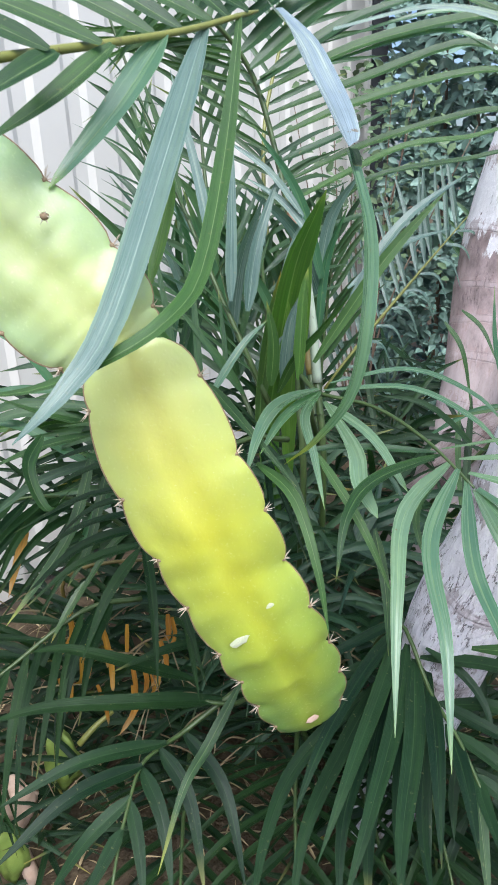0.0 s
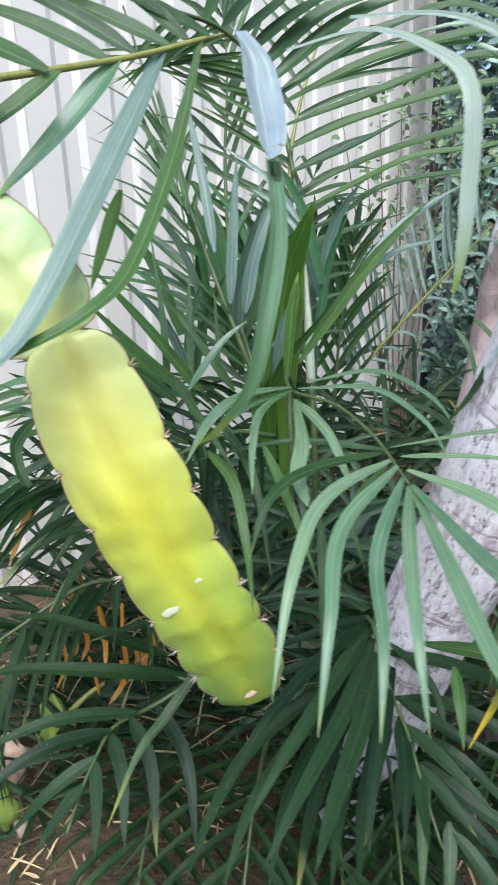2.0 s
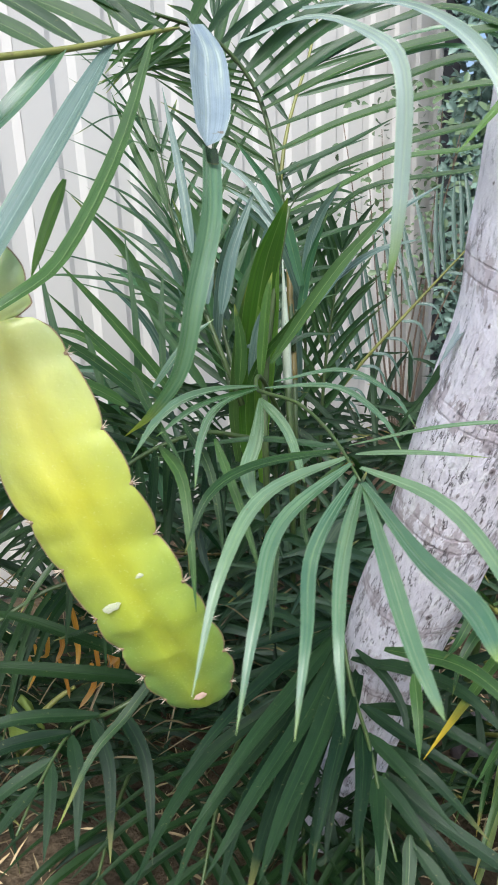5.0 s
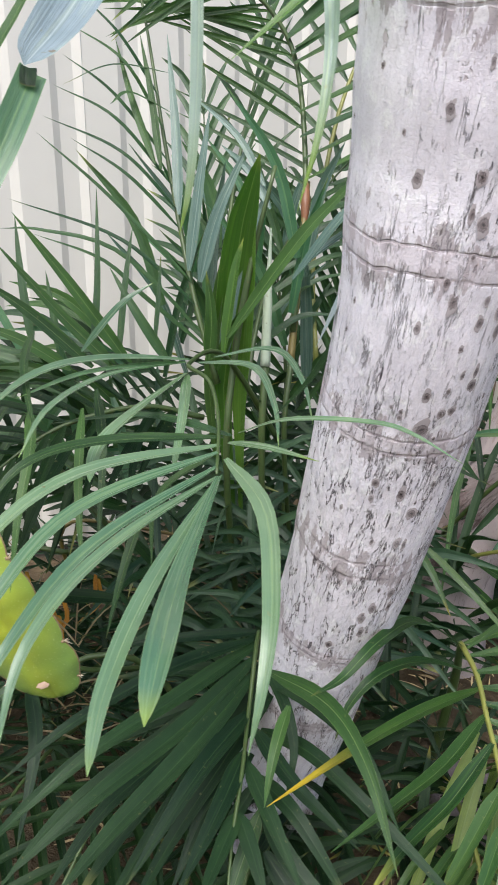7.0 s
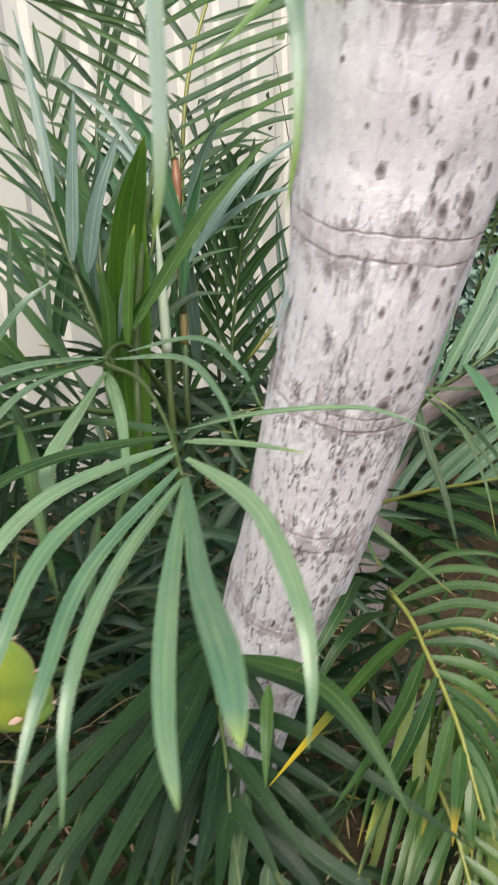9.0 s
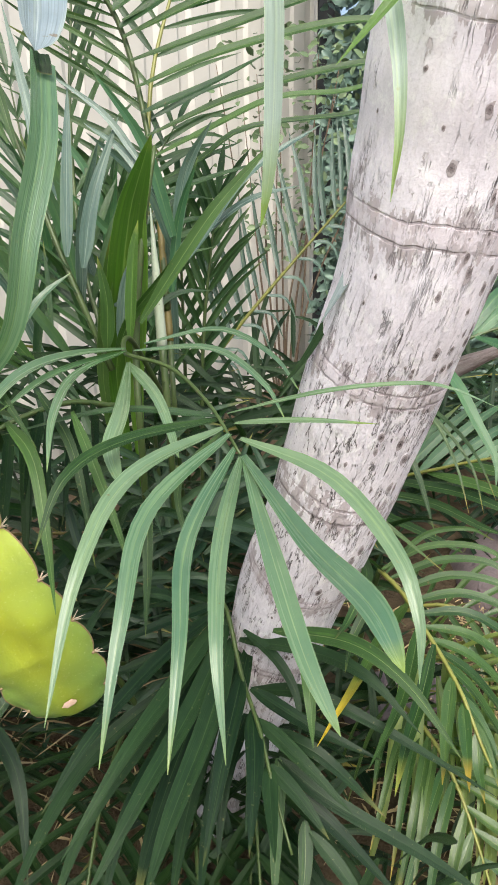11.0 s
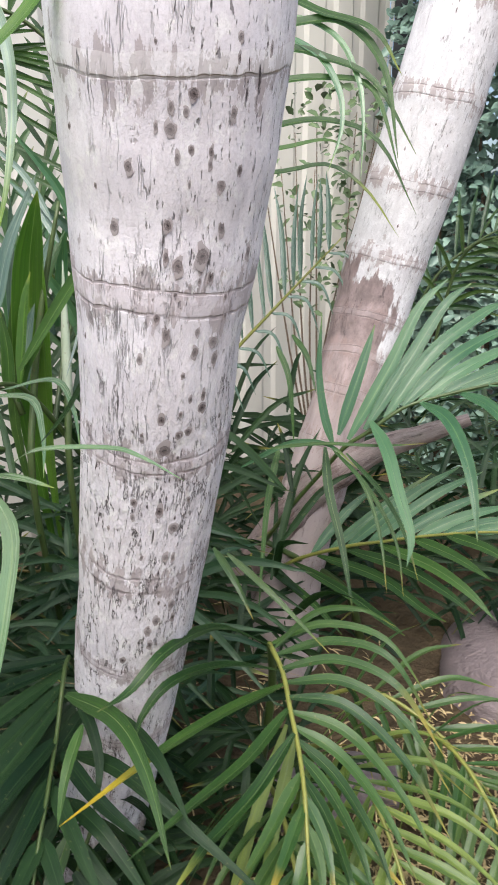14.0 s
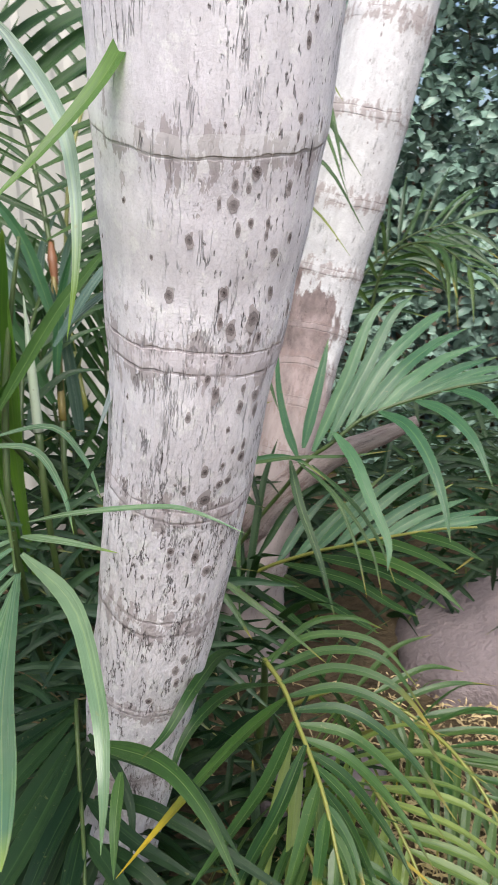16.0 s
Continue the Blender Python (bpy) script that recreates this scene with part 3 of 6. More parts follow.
# ---- palm trunks ----
def trunk_mesh(name, axis, radii, rings, material, parent, sides=112, n=1250, flare=0.0006, seed=3, lip_ring=-1):
    """A ringed palm stem along a bent axis; the bark's own coordinates and its ring scars go along as attributes."""
    line = curve(axis, n)
    tan = tangents(line)
    run = [0.0]
    for a, b in zip(line, line[1:]):
        run.append(run[-1] + (b - a).length)
    verts, faces, bark, scar = [], [], [], []
    side = Vector((1, 0, 0))
    for i, (p, t) in enumerate(zip(line, tan)):
        side = (side - t * side.dot(t)).normalized()
        other = t.cross(side)
        s = i / n * (len(radii) - 1)
        k = min(int(s), len(radii) - 2)
        q = s - k
        r0 = radii[k] + (radii[k + 1] - radii[k]) * (q * q * (3 - 2 * q))
        for j in range(sides):
            a = 2 * math.pi * j / sides
            h = run[i]
            wave = 0.0045 * noise.noise(Vector((math.cos(a) * 1.3, math.sin(a) * 1.3, seed + h * 3)))
            wave += 0.002 * noise.noise(Vector((math.cos(a) * 7, math.sin(a) * 7, seed + h * 12)))
            wave += 0.0008 * noise.noise(Vector((math.cos(a) * 13, math.sin(a) * 13, seed + h * 20)))
            r, near = r0, (0.05, 0.05, 1.0)
            for q, (ring, tall) in enumerate(rings):
                lip = q == lip_ring
                d = h + wave + 0.002 * math.sin(a * 2 + ring * 40) - (0.008 if lip else 0.002) * math.sin(a) - ring
                # two narrow grooves with a low swelling between; the lip overhangs its groove
                g = math.exp(-((d / 0.0016) ** 2)) + (0.0 if lip else 0.7 * math.exp(-(((d - tall) / 0.0015) ** 2)))
                r += flare * math.exp(-(((d - tall * 0.5) / (tall * 1.1)) ** 2)) - 0.00022 * g
                if lip and 0 < d < 0.05:
                    r += 0.0004 * math.exp(-d / 0.016)
                if min(abs(d), abs(d - tall)) < min(near[:2]):
                    near = (min(0.05, abs(d)), min(0.05, abs(d - tall)), 0.0 if lip else 1.0)
            r += 0.0016 * noise.noise(Vector((math.cos(a) * 4, math.sin(a) * 4, seed + h * 9)))
            r += 0.0007 * noise.noise(Vector((math.cos(a) * 16, math.sin(a) * 16, seed + h * 22)))
            verts.append(p + side * (r * math.cos(a)) + other * (r * math.sin(a)))
            bark.append((math.cos(a) * 0.08, math.sin(a) * 0.08, h + seed))
            scar.append(near)
        if i:
            b = i * sides
            faces += [(b - sides + j, b - sides + (j + 1) % sides, b + (j + 1) % sides, b + j) for j in range(sides)]
    faces += [tuple(range(sides))[::-1], tuple(range(n * sides, (n + 1) * sides))]
    ob = put(name, verts, faces, material, parent, axis[0])
    me = ob.data
    me.attributes.new("bark", "FLOAT_VECTOR", "POINT").data.foreach_set("vector", np.asarray(bark, dtype=np.float32).ravel())
    me.attributes.new("ring", "FLOAT_VECTOR", "POINT").data.foreach_set("vector", np.asarray(scar, dtype=np.float32).ravel())
    return ob, line, [verts[i * sides:(i + 1) * sides] for i in range(n + 1)]


def on_trunk(line, hoops, z, turn):
    """The place on a stem's bark at height z, turn degrees round from the front, with its outward and upward ways."""
    k = min(range(len(line)), key=lambda i: abs(line[i].z - z))
    t = (line[min(k + 1, len(line) - 1)] - line[max(k - 1, 0)]).normalized()
    out = Vector((math.sin(radians(turn)), -math.cos(radians(turn)), 0))
    out = (out - t * out.dot(t)).normalized()
    p = max(hoops[k], key=lambda v: (v - line[k]).dot(out))
    return p, out, t


def knot_mesh(seed):
    """An oval bark scar with an uneven rim round a sunken middle."""
    verts, faces = [], []
    for k, (r, h) in enumerate(((1.15, -0.5), (1.0, 0.05), (0.74, 0.16), (0.45, 0.0), (0.2, 0.06))):
        for j in range(14):
            a = 2 * math.pi * j / 14
            q = r * (1 + 0.7 * noise.noise(Vector((math.cos(a) * 1.2, math.sin(a) * 1.2, seed * 5.3 + k * 0.3))) + 0.10 * noise.noise(Vector((math.cos(a) * 4, math.sin(a) * 4, seed + k))))
            verts.append((q * math.cos(a), q * math.sin(a) * 1.45, h))
    for k in range(4):
        faces += [(k * 14 + j, k * 14 + (j + 1) % 14, k * 14 + 14 + (j + 1) % 14, k * 14 + 14 + j) for j in range(14)]
    faces.append(tuple(range(56, 70)))
    return mesh_of("knot", verts, faces, materials=(KNOT,))


KNOT_MESHES = [knot_mesh(q) for q in range(7)]


def knot(parent, line, hoops, z, turn, size, r):
    p, out, t = on_trunk(line, hoops, z, turn)
    side = t.cross(out)
    ob = new("knot", r.choice(KNOT_MESHES))
    ob.parent = parent
    m = Matrix((side, t, out)).transposed().to_4x4()
    m.translation = p - PLACE[parent.name] + out * 0.0003
    ob.matrix_local = m @ Matrix.Diagonal((size * r.choice((-1, 1)) * r.uniform(0.7, 1.1), size * r.uniform(0.9, 1.6), 0.0004 + size * 0.035, 1))


palm_near = thing("palm_tree", (0.20, 1.0, 0), "leaning pale grey palm trunk with dark ring scars and knots", "palm tree")
AXIS = [(0.136, 0.956, -0.469), (0.188, 0.980, -0.063), (0.223, 0.975, 0.133), (0.274, 0.952, 0.326), (0.312, 0.916, 0.492), (0.348, 0.870, 0.624), (0.393, 0.818, 0.819), (0.420, 0.772, 0.946), (0.437, 0.753, 1.047), (0.449, 0.734, 1.124), (0.460, 0.714, 1.206), (0.467, 0.701, 1.285), (0.475, 0.688, 1.408)]
AXIS_R = [0.085, 0.074, 0.070, 0.0705, 0.0765, 0.0755, 0.0785, 0.0775, 0.0865, 0.092, 0.096, 0.099, 0.100]
near_line = curve(AXIS, 400)
near_tan = tangents(near_line)


def run_at(z):
    """How far along the near stem's axis the height z lies."""
    total = 0.0
    for a, b in zip(near_line, near_line[1:]):
        if b.z > z:
            break
        total += (b - a).length
    return total


RINGS = [(run_at(z), h) for z, h in ((1.174, 0.014), (0.991, 0.02), (0.842, 0.018), (0.682, 0.022), (0.532, 0.012), (0.371, 0.01), (1.36, 0.016))]
trunk, near_line, hoops = trunk_mesh("trunk", AXIS, AXIS_R, RINGS, BARK, palm_near, lip_ring=0)
KNOTS_HIGH = [(1.135, 21, 0.0046), (1.158, 29, 0.0043), (1.121, 34, 0.0027), (1.117, 24, 0.0027), (1.099, 36, 0.0031), (1.108, -1, 0.0034), (1.061, -10, 0.0042), (1.068, 11, 0.0034), (1.067, 47, 0.0039), (1.04, 15, 0.0031), (1.032, 26, 0.0046), (1.042, 38, 0.0056), (1.023, 49, 0.0032), (1.042, 65, 0.004), (1.066, 19, 0.0021), (1.147, 26, 0.0023), (1.148, 18, 0.002), (1.147, 42, 0.0027), (1.109, 57, 0.0028), (1.09, -21, 0.0018), (1.126, -37, 0.0018), (1.136, 8, 0.0017)]
KNOTS_MID = [(0.988, 19, 0.0032), (0.975, 24, 0.0051), (0.955, 6, 0.003), (0.968, 51, 0.0041), (0.953, 57, 0.0046), (0.962, 37, 0.003), (0.978, 36, 0.0022), (0.944, 26, 0.0019), (0.905, 19, 0.0039), (0.888, 34, 0.004), (0.912, 47, 0.004), (0.924, 48, 0.0027), (0.91, 28, 0.002), (1.007, 24, 0.0021), (0.989, 60, 0.0022), (1.232, 44, 0.0032)]
KNOTS_LOW = [(0.872, 25, 0.0068), (0.905, 20, 0.0040), (0.891, 34, 0.0036), (0.8, 11, 0.0035), (0.791, 24, 0.0039), (0.766, 33, 0.0050), (0.726, 18, 0.0023), (0.726, 27, 0.0028), (0.724, 43, 0.0028), (0.613, 21, 0.0042), (0.629, 33, 0.0041), (0.649, 45, 0.0041), (0.593, 28, 0.0043), (0.627, 48, 0.0031), (0.779, 5, 0.0027), (0.563, 8, 0.0033)]
for z, turn, size in KNOTS_HIGH + KNOTS_MID + KNOTS_LOW:
    knot(trunk, near_line, hoops, z, turn, size, rng)
for i in range(60):
    knot(trunk, near_line, hoops, rng.uniform(0.40, 1.35), rng.gauss(34, 18) if i % 4 else rng.uniform(-90, 90), rng.uniform(0.0010, 0.0022), rng)

palm_far = thing("palm_tree", (0.43, 1.64, 0.0), "slender leaning palm trunk, white above and brown below", "palm tree")
FAR_AXIS = [(0.420, 1.64, -0.06), (0.432, 1.63, 0.146), (0.446, 1.632, 0.255), (0.478, 1.645, 0.399), (0.518, 1.665, 0.533), (0.551, 1.70, 0.644), (0.576, 1.75, 0.737), (0.602, 1.79, 0.836), (0.635, 1.815, 0.974), (0.686, 1.815, 1.152), (0.729, 1.81, 1.316), (0.756, 1.81, 1.418), (0.86, 1.82, 1.80)]
FAR_R = [0.10, 0.085, 0.078, 0.074, 0.072, 0.074, 0.079, 0.086, 0.093, 0.097, 0.097, 0.096, 0.094]
far_guide = curve(FAR_AXIS, 400)


def far_run(z):
    """How far along the far stem's axis the height z lies."""
    return sum((b - a).length for a, b in zip(far_guide, far_guide[1:]) if b.z < z)


far_trunk, far_line, far_hoops = trunk_mesh("trunk", FAR_AXIS, FAR_R, [(far_run(z), 0.016) for z in (0.30, 0.45, 0.56, 0.66, 0.74, 0.83, 0.97, 1.13, 1.30, 1.48)], BARK_BROWN, palm_far, 64, 850, 0.0018, 11)
for i in range(14):
    knot(far_trunk, far_line, far_hoops, rng.uniform(1.0, 1.6), rng.uniform(-80, 80), rng.uniform(0.001, 0.0022), rng)

log = thing("fallen_log", (0.426, 1.60, 0.328), "fallen pinkish palm log with peeling brown end", "log")
trunk_mesh("log_body", [(0.33, 1.63, 0.20), (0.405, 1.61, 0.340), (0.481, 1.595, 0.458), (0.561, 1.59, 0.529), (0.644, 1.59, 0.584), (0.736, 1.595, 0.619), (0.825, 1.60, 0.654)], [0.055, 0.050, 0.042, 0.035, 0.027, 0.021, 0.013], [(0.1, 0.01), (0.25, 0.01), (0.4, 0.01)], BARK_LOG, log, 40, 200, 0.003, 5)


# ---- climbing cactus in front ----
def cactus_joint(parent, axis, half, faces_to, count, first, name, seed, round_start=False, spines=True, age_sheen=(0.0, 1.0), marks=None):
    """A three-winged stem joint: two scalloped wings across, one behind, corky edges, and spines at the notches."""
    n = 96
    line = curve(axis, n)
    tan = tangents(line)
    prof = [(-1, 0.0), (-0.985, 0.02), (-0.85, 0.055), (-0.65, 0.10), (-0.42, 0.155), (-0.2, 0.170), (0.0, 0.075), (0.2, 0.175), (0.42, 0.17), (0.65, 0.11), (0.85, 0.055), (0.985, 0.02),
            (1, 0.0), (0.97, -0.03), (0.6, -0.10), (0.25, -0.22), (0.09, -0.5), (0.0, -0.62), (-0.09, -0.5), (-0.25, -0.22), (-0.6, -0.10), (-0.97, -0.03)]
    verts, uvs, faces = [], [], []
    edges = {-1: [], 1: []}
    notches, last = [], {-1: None, 1: None}
    up = vec(faces_to)
    m = len(prof)
    for i, (p, t) in enumerate(zip(line, tan)):
        s = i / n
        nn = (up - t * up.dot(t)).normalized()
        side = t.cross(nn)
        k = min(int(s * (len(half) - 1)), len(half) - 2)
        w = half[k] + (half[k + 1] - half[k]) * (s * (len(half) - 1) - k)
        end = min(1.0, ((1 - s) / 0.06)) if s > 0.94 else 1.0
        w *= math.sqrt(max(0.0, 1 - (1 - end) ** 2)) * 0.98 + 0.02
        if round_start and s < 0.1:
            w *= 0.35 + 0.65 * math.sqrt(max(0.0, 1 - (1 - s / 0.1) ** 2))
        for u, v in prof:
            edge = abs(u) ** 3
            sg = 1 if u > 0 else -1
            if marks:
                # the notches stand where the marks say, closer towards the tip
                at = s + (0.012 if sg > 0 else 0.0)
                k = max(q for q in range(len(marks) - 1) if marks[q] <= at or q == 0)
                phase = k + min(0.999, (at - marks[k]) / (marks[k + 1] - marks[k]))
            else:
                phase = s * count + first + (0.35 if sg > 0 else 0.0)
            saw = phase - math.floor(phase)
            scallop = (math.sin(math.pi * saw ** 1.25) ** 0.55 - 0.6) * (0.12 + 0.10 * max(0.0, s - 0.45) + 0.03 * noise.noise(Vector((math.floor(phase) * 1.7, sg, seed))))
            puff = 1 + 0.12 * (math.sin(math.pi * saw) - 0.5) * min(1, abs(u) * 1.6)
            ww = w * (1 + edge * scallop)
            wob = 0.004 * noise.noise(Vector((u * 2, s * 9, seed))) + 0.0025 * noise.noise(Vector((u * 4, s * 22, seed + 5)))
            verts.append(p + side * (u * ww) + nn * (v * w * puff + wob))
            uvs.append((abs(u), age_sheen[0] + (age_sheen[1] - age_sheen[0]) * s))
            if abs(u) == 1:
                edges[sg].append(verts[-1])
                if last[sg] is not None and math.floor(phase) > last[sg] and 0.04 < s:
                    notches.append((verts[-1], side * sg, nn, t))
                last[sg] = math.floor(phase)
        if i:
            b = i * m
            faces += [(b - m + j, b + j, b + (j + 1) % m, b - m + (j + 1) % m) for j in range(m)]
    faces += [tuple(range(m)), tuple(range(n * m, (n + 1) * m))[::-1]]
    body = put(name, verts, faces, CACTUS, parent, axis[0], "", uvs)
    for sg in (-1, 1):
        tube(body, edges[sg][::2], [0.0009, 0.0009], CORKY, "corky_edge", "thin brown corky margin", 5, 60)
    r = random.Random(seed)
    for p, out, nn, t in notches if spines else ():
        areole = put("areole", *blob(p, 0.0028, r), CORKY, body, p)
        for _ in range(r.randint(4, 6)):
            d = (out + nn * r.uniform(-0.7, 0.9) + t * r.uniform(-0.9, 0.9)).normalized()
            ln = r.uniform(0.007, 0.014)
            tube(areole, [p - d * 0.001, p + d * ln * 0.5, p + d * ln], [0.0007, 0.0005, 0.0001], SPINE, "spine", "", 5, 3)
    return body


def blob(p, size, r):
    bm = bmesh.new()
    bmesh.ops.create_icosphere(bm, subdivisions=1, radius=size)
    for v in bm.verts:
        v.co *= r.uniform(0.75, 1.2)
    verts = [v.co + vec(p) for v in bm.verts]
    faces = [tuple(v.index for v in f.verts) for f in bm.faces]
    bm.free()
    return verts, faces


cactus = thing("climbing_cactus", (-0.343, 0.619, 1.208), "yellow-green flat-winged climbing cactus stem with spiny scalloped edges", "cactus")
upper = cactus_joint(cactus, [(-0.344, 0.611, 1.201), (-0.276, 0.599, 1.135), (-0.217, 0.600, 1.077), (-0.167, 0.602, 1.030), (-0.131, 0.604, 0.991), (-0.117, 0.604, 0.969)], [0.055, 0.065, 0.068, 0.063, 0.054, 0.035], (0.05, -0.92, 0.38), 4.6, 0.10, "upper_joint", 4, age_sheen=(0.0, 0.26))
LOWER_FACE = Vector((0.22, -0.96, 0.0))
lower = cactus_joint(cactus, [(-0.114, 0.600, 0.978), (-0.096, 0.599, 0.915), (-0.075, 0.598, 0.848), (-0.049, 0.601, 0.786), (-0.028, 0.611, 0.724), (-0.001, 0.618, 0.662), (0.020, 0.634, 0.606), (0.038, 0.654, 0.548), (0.052, 0.678, 0.478)], [0.050, 0.057, 0.0615, 0.0605, 0.058, 0.057, 0.056, 0.053, 0.038], LOWER_FACE, 7.3, 0.55, "lower_joint", 9, True, age_sheen=(0.34, 1.0), marks=(-0.05, 0.09, 0.25, 0.375, 0.5, 0.62, 0.74, 0.85, 0.945, 1.05))
skin = [v.co + PLACE[lower.name] for v in lower.data.vertices]
skin_out = LOWER_FACE.normalized()
for p, size in (((-0.029, 0.594, 0.667), 0.0115), ((0.003, 0.603, 0.702), 0.006), ((0.051, 0.672, 0.495), 0.009)):
    # a thin chalky patch lying on the skin
    way = (vec(p) - Vector((0, 0, 1.1))).normalized()
    seat = min(skin, key=lambda q: ((q - vec(p)) - way * (q - vec(p)).dot(way)).length + 0.4 * (q - vec(p)).dot(way))
    off = (vec(p) - seat)
    seat = seat + off - way * off.dot(way) + skin_out * 0.0006
    across = Vector((0.88, 0.2, 0.43)).cross(skin_out).cross(skin_out).normalized()
    along = across.cross(skin_out)
    r = random.Random(int(size * 1e5))
    v, f = [seat + skin_out * 0.0004], []
    for k in range(12):
        a = k * math.pi / 6
        q = size * r.uniform(0.8, 1.15)
        v.append(seat + across * (q * math.cos(a)) + along * (q * 0.5 * math.sin(a)) - skin_out * 0.0012)
        f.append((0, 1 + k, 1 + (k + 1) % 12))
    put("scar", v, f, DEAD_FLESH if p[2] < 0.66 else SCAR, lower, seat, "small healed scar")
areole_p = (-0.167, 0.589, 1.088)
a = put("areole", *blob(areole_p, 0.004, random.Random(1)), CORKY, upper, areole_p)
for k in range(6):
    d = Vector((math.cos(k * 1.05), -0.5, math.sin(k * 1.05))).normalized()
    tube(a, [vec(areole_p), vec(areole_p) + d * 0.007], [0.0008, 0.0002], SPINE, "spine", "", 5, 2)


# ---- arching frond over the cactus ----
palm_front = thing("areca_palm", (-0.75, 0.9, 0.0), "green cane palm whose arching frond hangs over the cactus", "palm plant")
tube(palm_front, [(-0.75, 0.9, 0.0), (-0.74, 0.8, 0.4), (-0.62, 0.55, 0.95), (-0.40, 0.45, 1.16)], [0.018, 0.013, 0.009, 0.006], STALK_GREEN, "stem", n=20)
fa = tube(palm_front, [(-0.40, 0.45, 1.16), (-0.22, 0.56, 1.195), (-0.074, 0.741, 1.242), (-0.002, 0.844, 1.276), (0.018, 0.885, 1.288)], [0.006, 0.0042, 0.0034, 0.0028, 0.0015], STALK, "frond", "yellow-green stalk", n=26)
FA = (0.05, -0.8, 0.6)
blade(fa, [(-0.036, 0.802, 1.263), (-0.073, 0.677, 1.137), (-0.111, 0.546, 1.012), (-0.141, 0.493, 0.968), (-0.179, 0.469, 0.935)], 0.034, FA, LEAF_SKY_TINT, label="long hanging blade")
blade(fa, [(-0.002, 0.845, 1.278), (-0.020, 0.741, 1.148), (-0.042, 0.617, 1.042), (-0.068, 0.556, 1.007), (-0.115, 0.525, 0.982), (-0.171, 0.512, 0.964), (-0.224, 0.510, 0.961)], 0.021, FA, n=20)
blade(fa, [(-0.073, 0.741, 1.242), (-0.117, 0.673, 1.171), (-0.167, 0.613, 1.109)], 0.032, FA, LEAF_YOUNG, blunt=0.15)
blade(fa, [(-0.110, 0.665, 1.222), (-0.156, 0.616, 1.177), (-0.203, 0.577, 1.143)], 0.025, FA)
blade(fa, [(-0.143, 0.601, 1.207), (-0.168, 0.572, 1.188), (-0.198, 0.542, 1.165)], 0.026, FA)
blade(fa, [(-0.174, 0.531, 1.192), (-0.193, 0.499, 1.164), (-0.223, 0.476, 1.130)], 0.026, FA)
blade(fa, [(0.007, 0.854, 1.282), (-0.102, 0.805, 1.329), (-0.194, 0.719, 1.349)], 0.024, FA)
blade(fa, [(-0.032, 0.804, 1.264), (-0.120, 0.796, 1.304), (-0.204, 0.758, 1.325)], 0.024, FA)
blade(fa, [(-0.081, 0.731, 1.240), (-0.163, 0.734, 1.281), (-0.243, 0.709, 1.306)], 0.024, FA)
blade(fa, [(-0.118, 0.654, 1.221), (-0.212, 0.673, 1.263), (-0.307, 0.666, 1.292)], 0.024, FA)
blade(fa, [(-0.148, 0.596, 1.208), (-0.216, 0.611, 1.240), (-0.281, 0.602, 1.259)], 0.022, FA)
blade(fa, [(-0.059, 0.761, 1.250), (-0.148, 0.774, 1.304), (-0.238, 0.760, 1.343)], 0.024, FA)
blade(fa, [(-0.014, 0.829, 1.272), (-0.071, 0.823, 1.318), (-0.128, 0.787, 1.345)], 0.022, FA)
# its silver is sky sheen held in the colour
blade(fa, [(0.034, 0.888, 1.291), (0.057, 0.835, 1.251), (0.070, 0.775, 1.206), (0.082, 0.718, 1.167), (0.090, 0.666, 1.134)], 0.055, (0.62, -0.72, 0.30), LEAF_SKY_SHEEN, label="creased upper part of a bent blade, sky reflection in its colour", blunt=0.45, peak=0.5, fold=0.45, start=0.5, n=22)
# a small dark blade laid in as the shade below the crease
blade(fa, [(0.093, 0.668, 1.132), (0.095, 0.663, 1.124), (0.096, 0.660, 1.117)], 0.016, (0.6, -0.75, 0.1), LEAF_DARK, label="dark strip painting the shade under the crease", n=6, start=0.9, blunt=0.9)
blade(fa, [(0.091, 0.674, 1.129), (0.099, 0.618, 1.068), (0.092, 0.572, 1.006), (0.078, 0.558, 0.941), (0.049, 0.556, 0.900), (0.021, 0.557, 0.876)], 0.029, (0.74, -0.65, 0.1), LEAF_TURN, n=22, start=0.95, peak=0.15)
blade(fa, [(-0.073, 0.706, 1.113), (-0.087, 0.668, 1.054), (-0.098, 0.649, 1.015)], 0.018, FA, LEAF_FRESH)

# ---- two blades hanging close in front ----
palm_hang = thing("areca_palm", (1.15, 0.35, 0.0), "cane palm with long blades hanging in front of the trunk", "palm plant")
tube(palm_hang, [(1.15, 0.35, 0.0), (1.12, 0.38, 0.7), (0.95, 0.5, 1.35), (0.62, 0.66, 1.52)], [0.016, 0.012, 0.008, 0.005], STALK_GREEN, "stem", n=20)
fh = tube(palm_hang, [(0.62, 0.66, 1.52), (0.42, 0.76, 1.46), (0.22, 0.84, 1.36)], [0.005, 0.0035, 0.002], STALK, "frond", n=14)
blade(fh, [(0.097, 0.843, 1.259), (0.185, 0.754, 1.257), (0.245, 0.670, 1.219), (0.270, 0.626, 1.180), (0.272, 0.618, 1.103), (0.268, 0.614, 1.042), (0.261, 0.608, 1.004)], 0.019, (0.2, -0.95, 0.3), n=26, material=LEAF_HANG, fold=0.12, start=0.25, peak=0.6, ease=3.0)
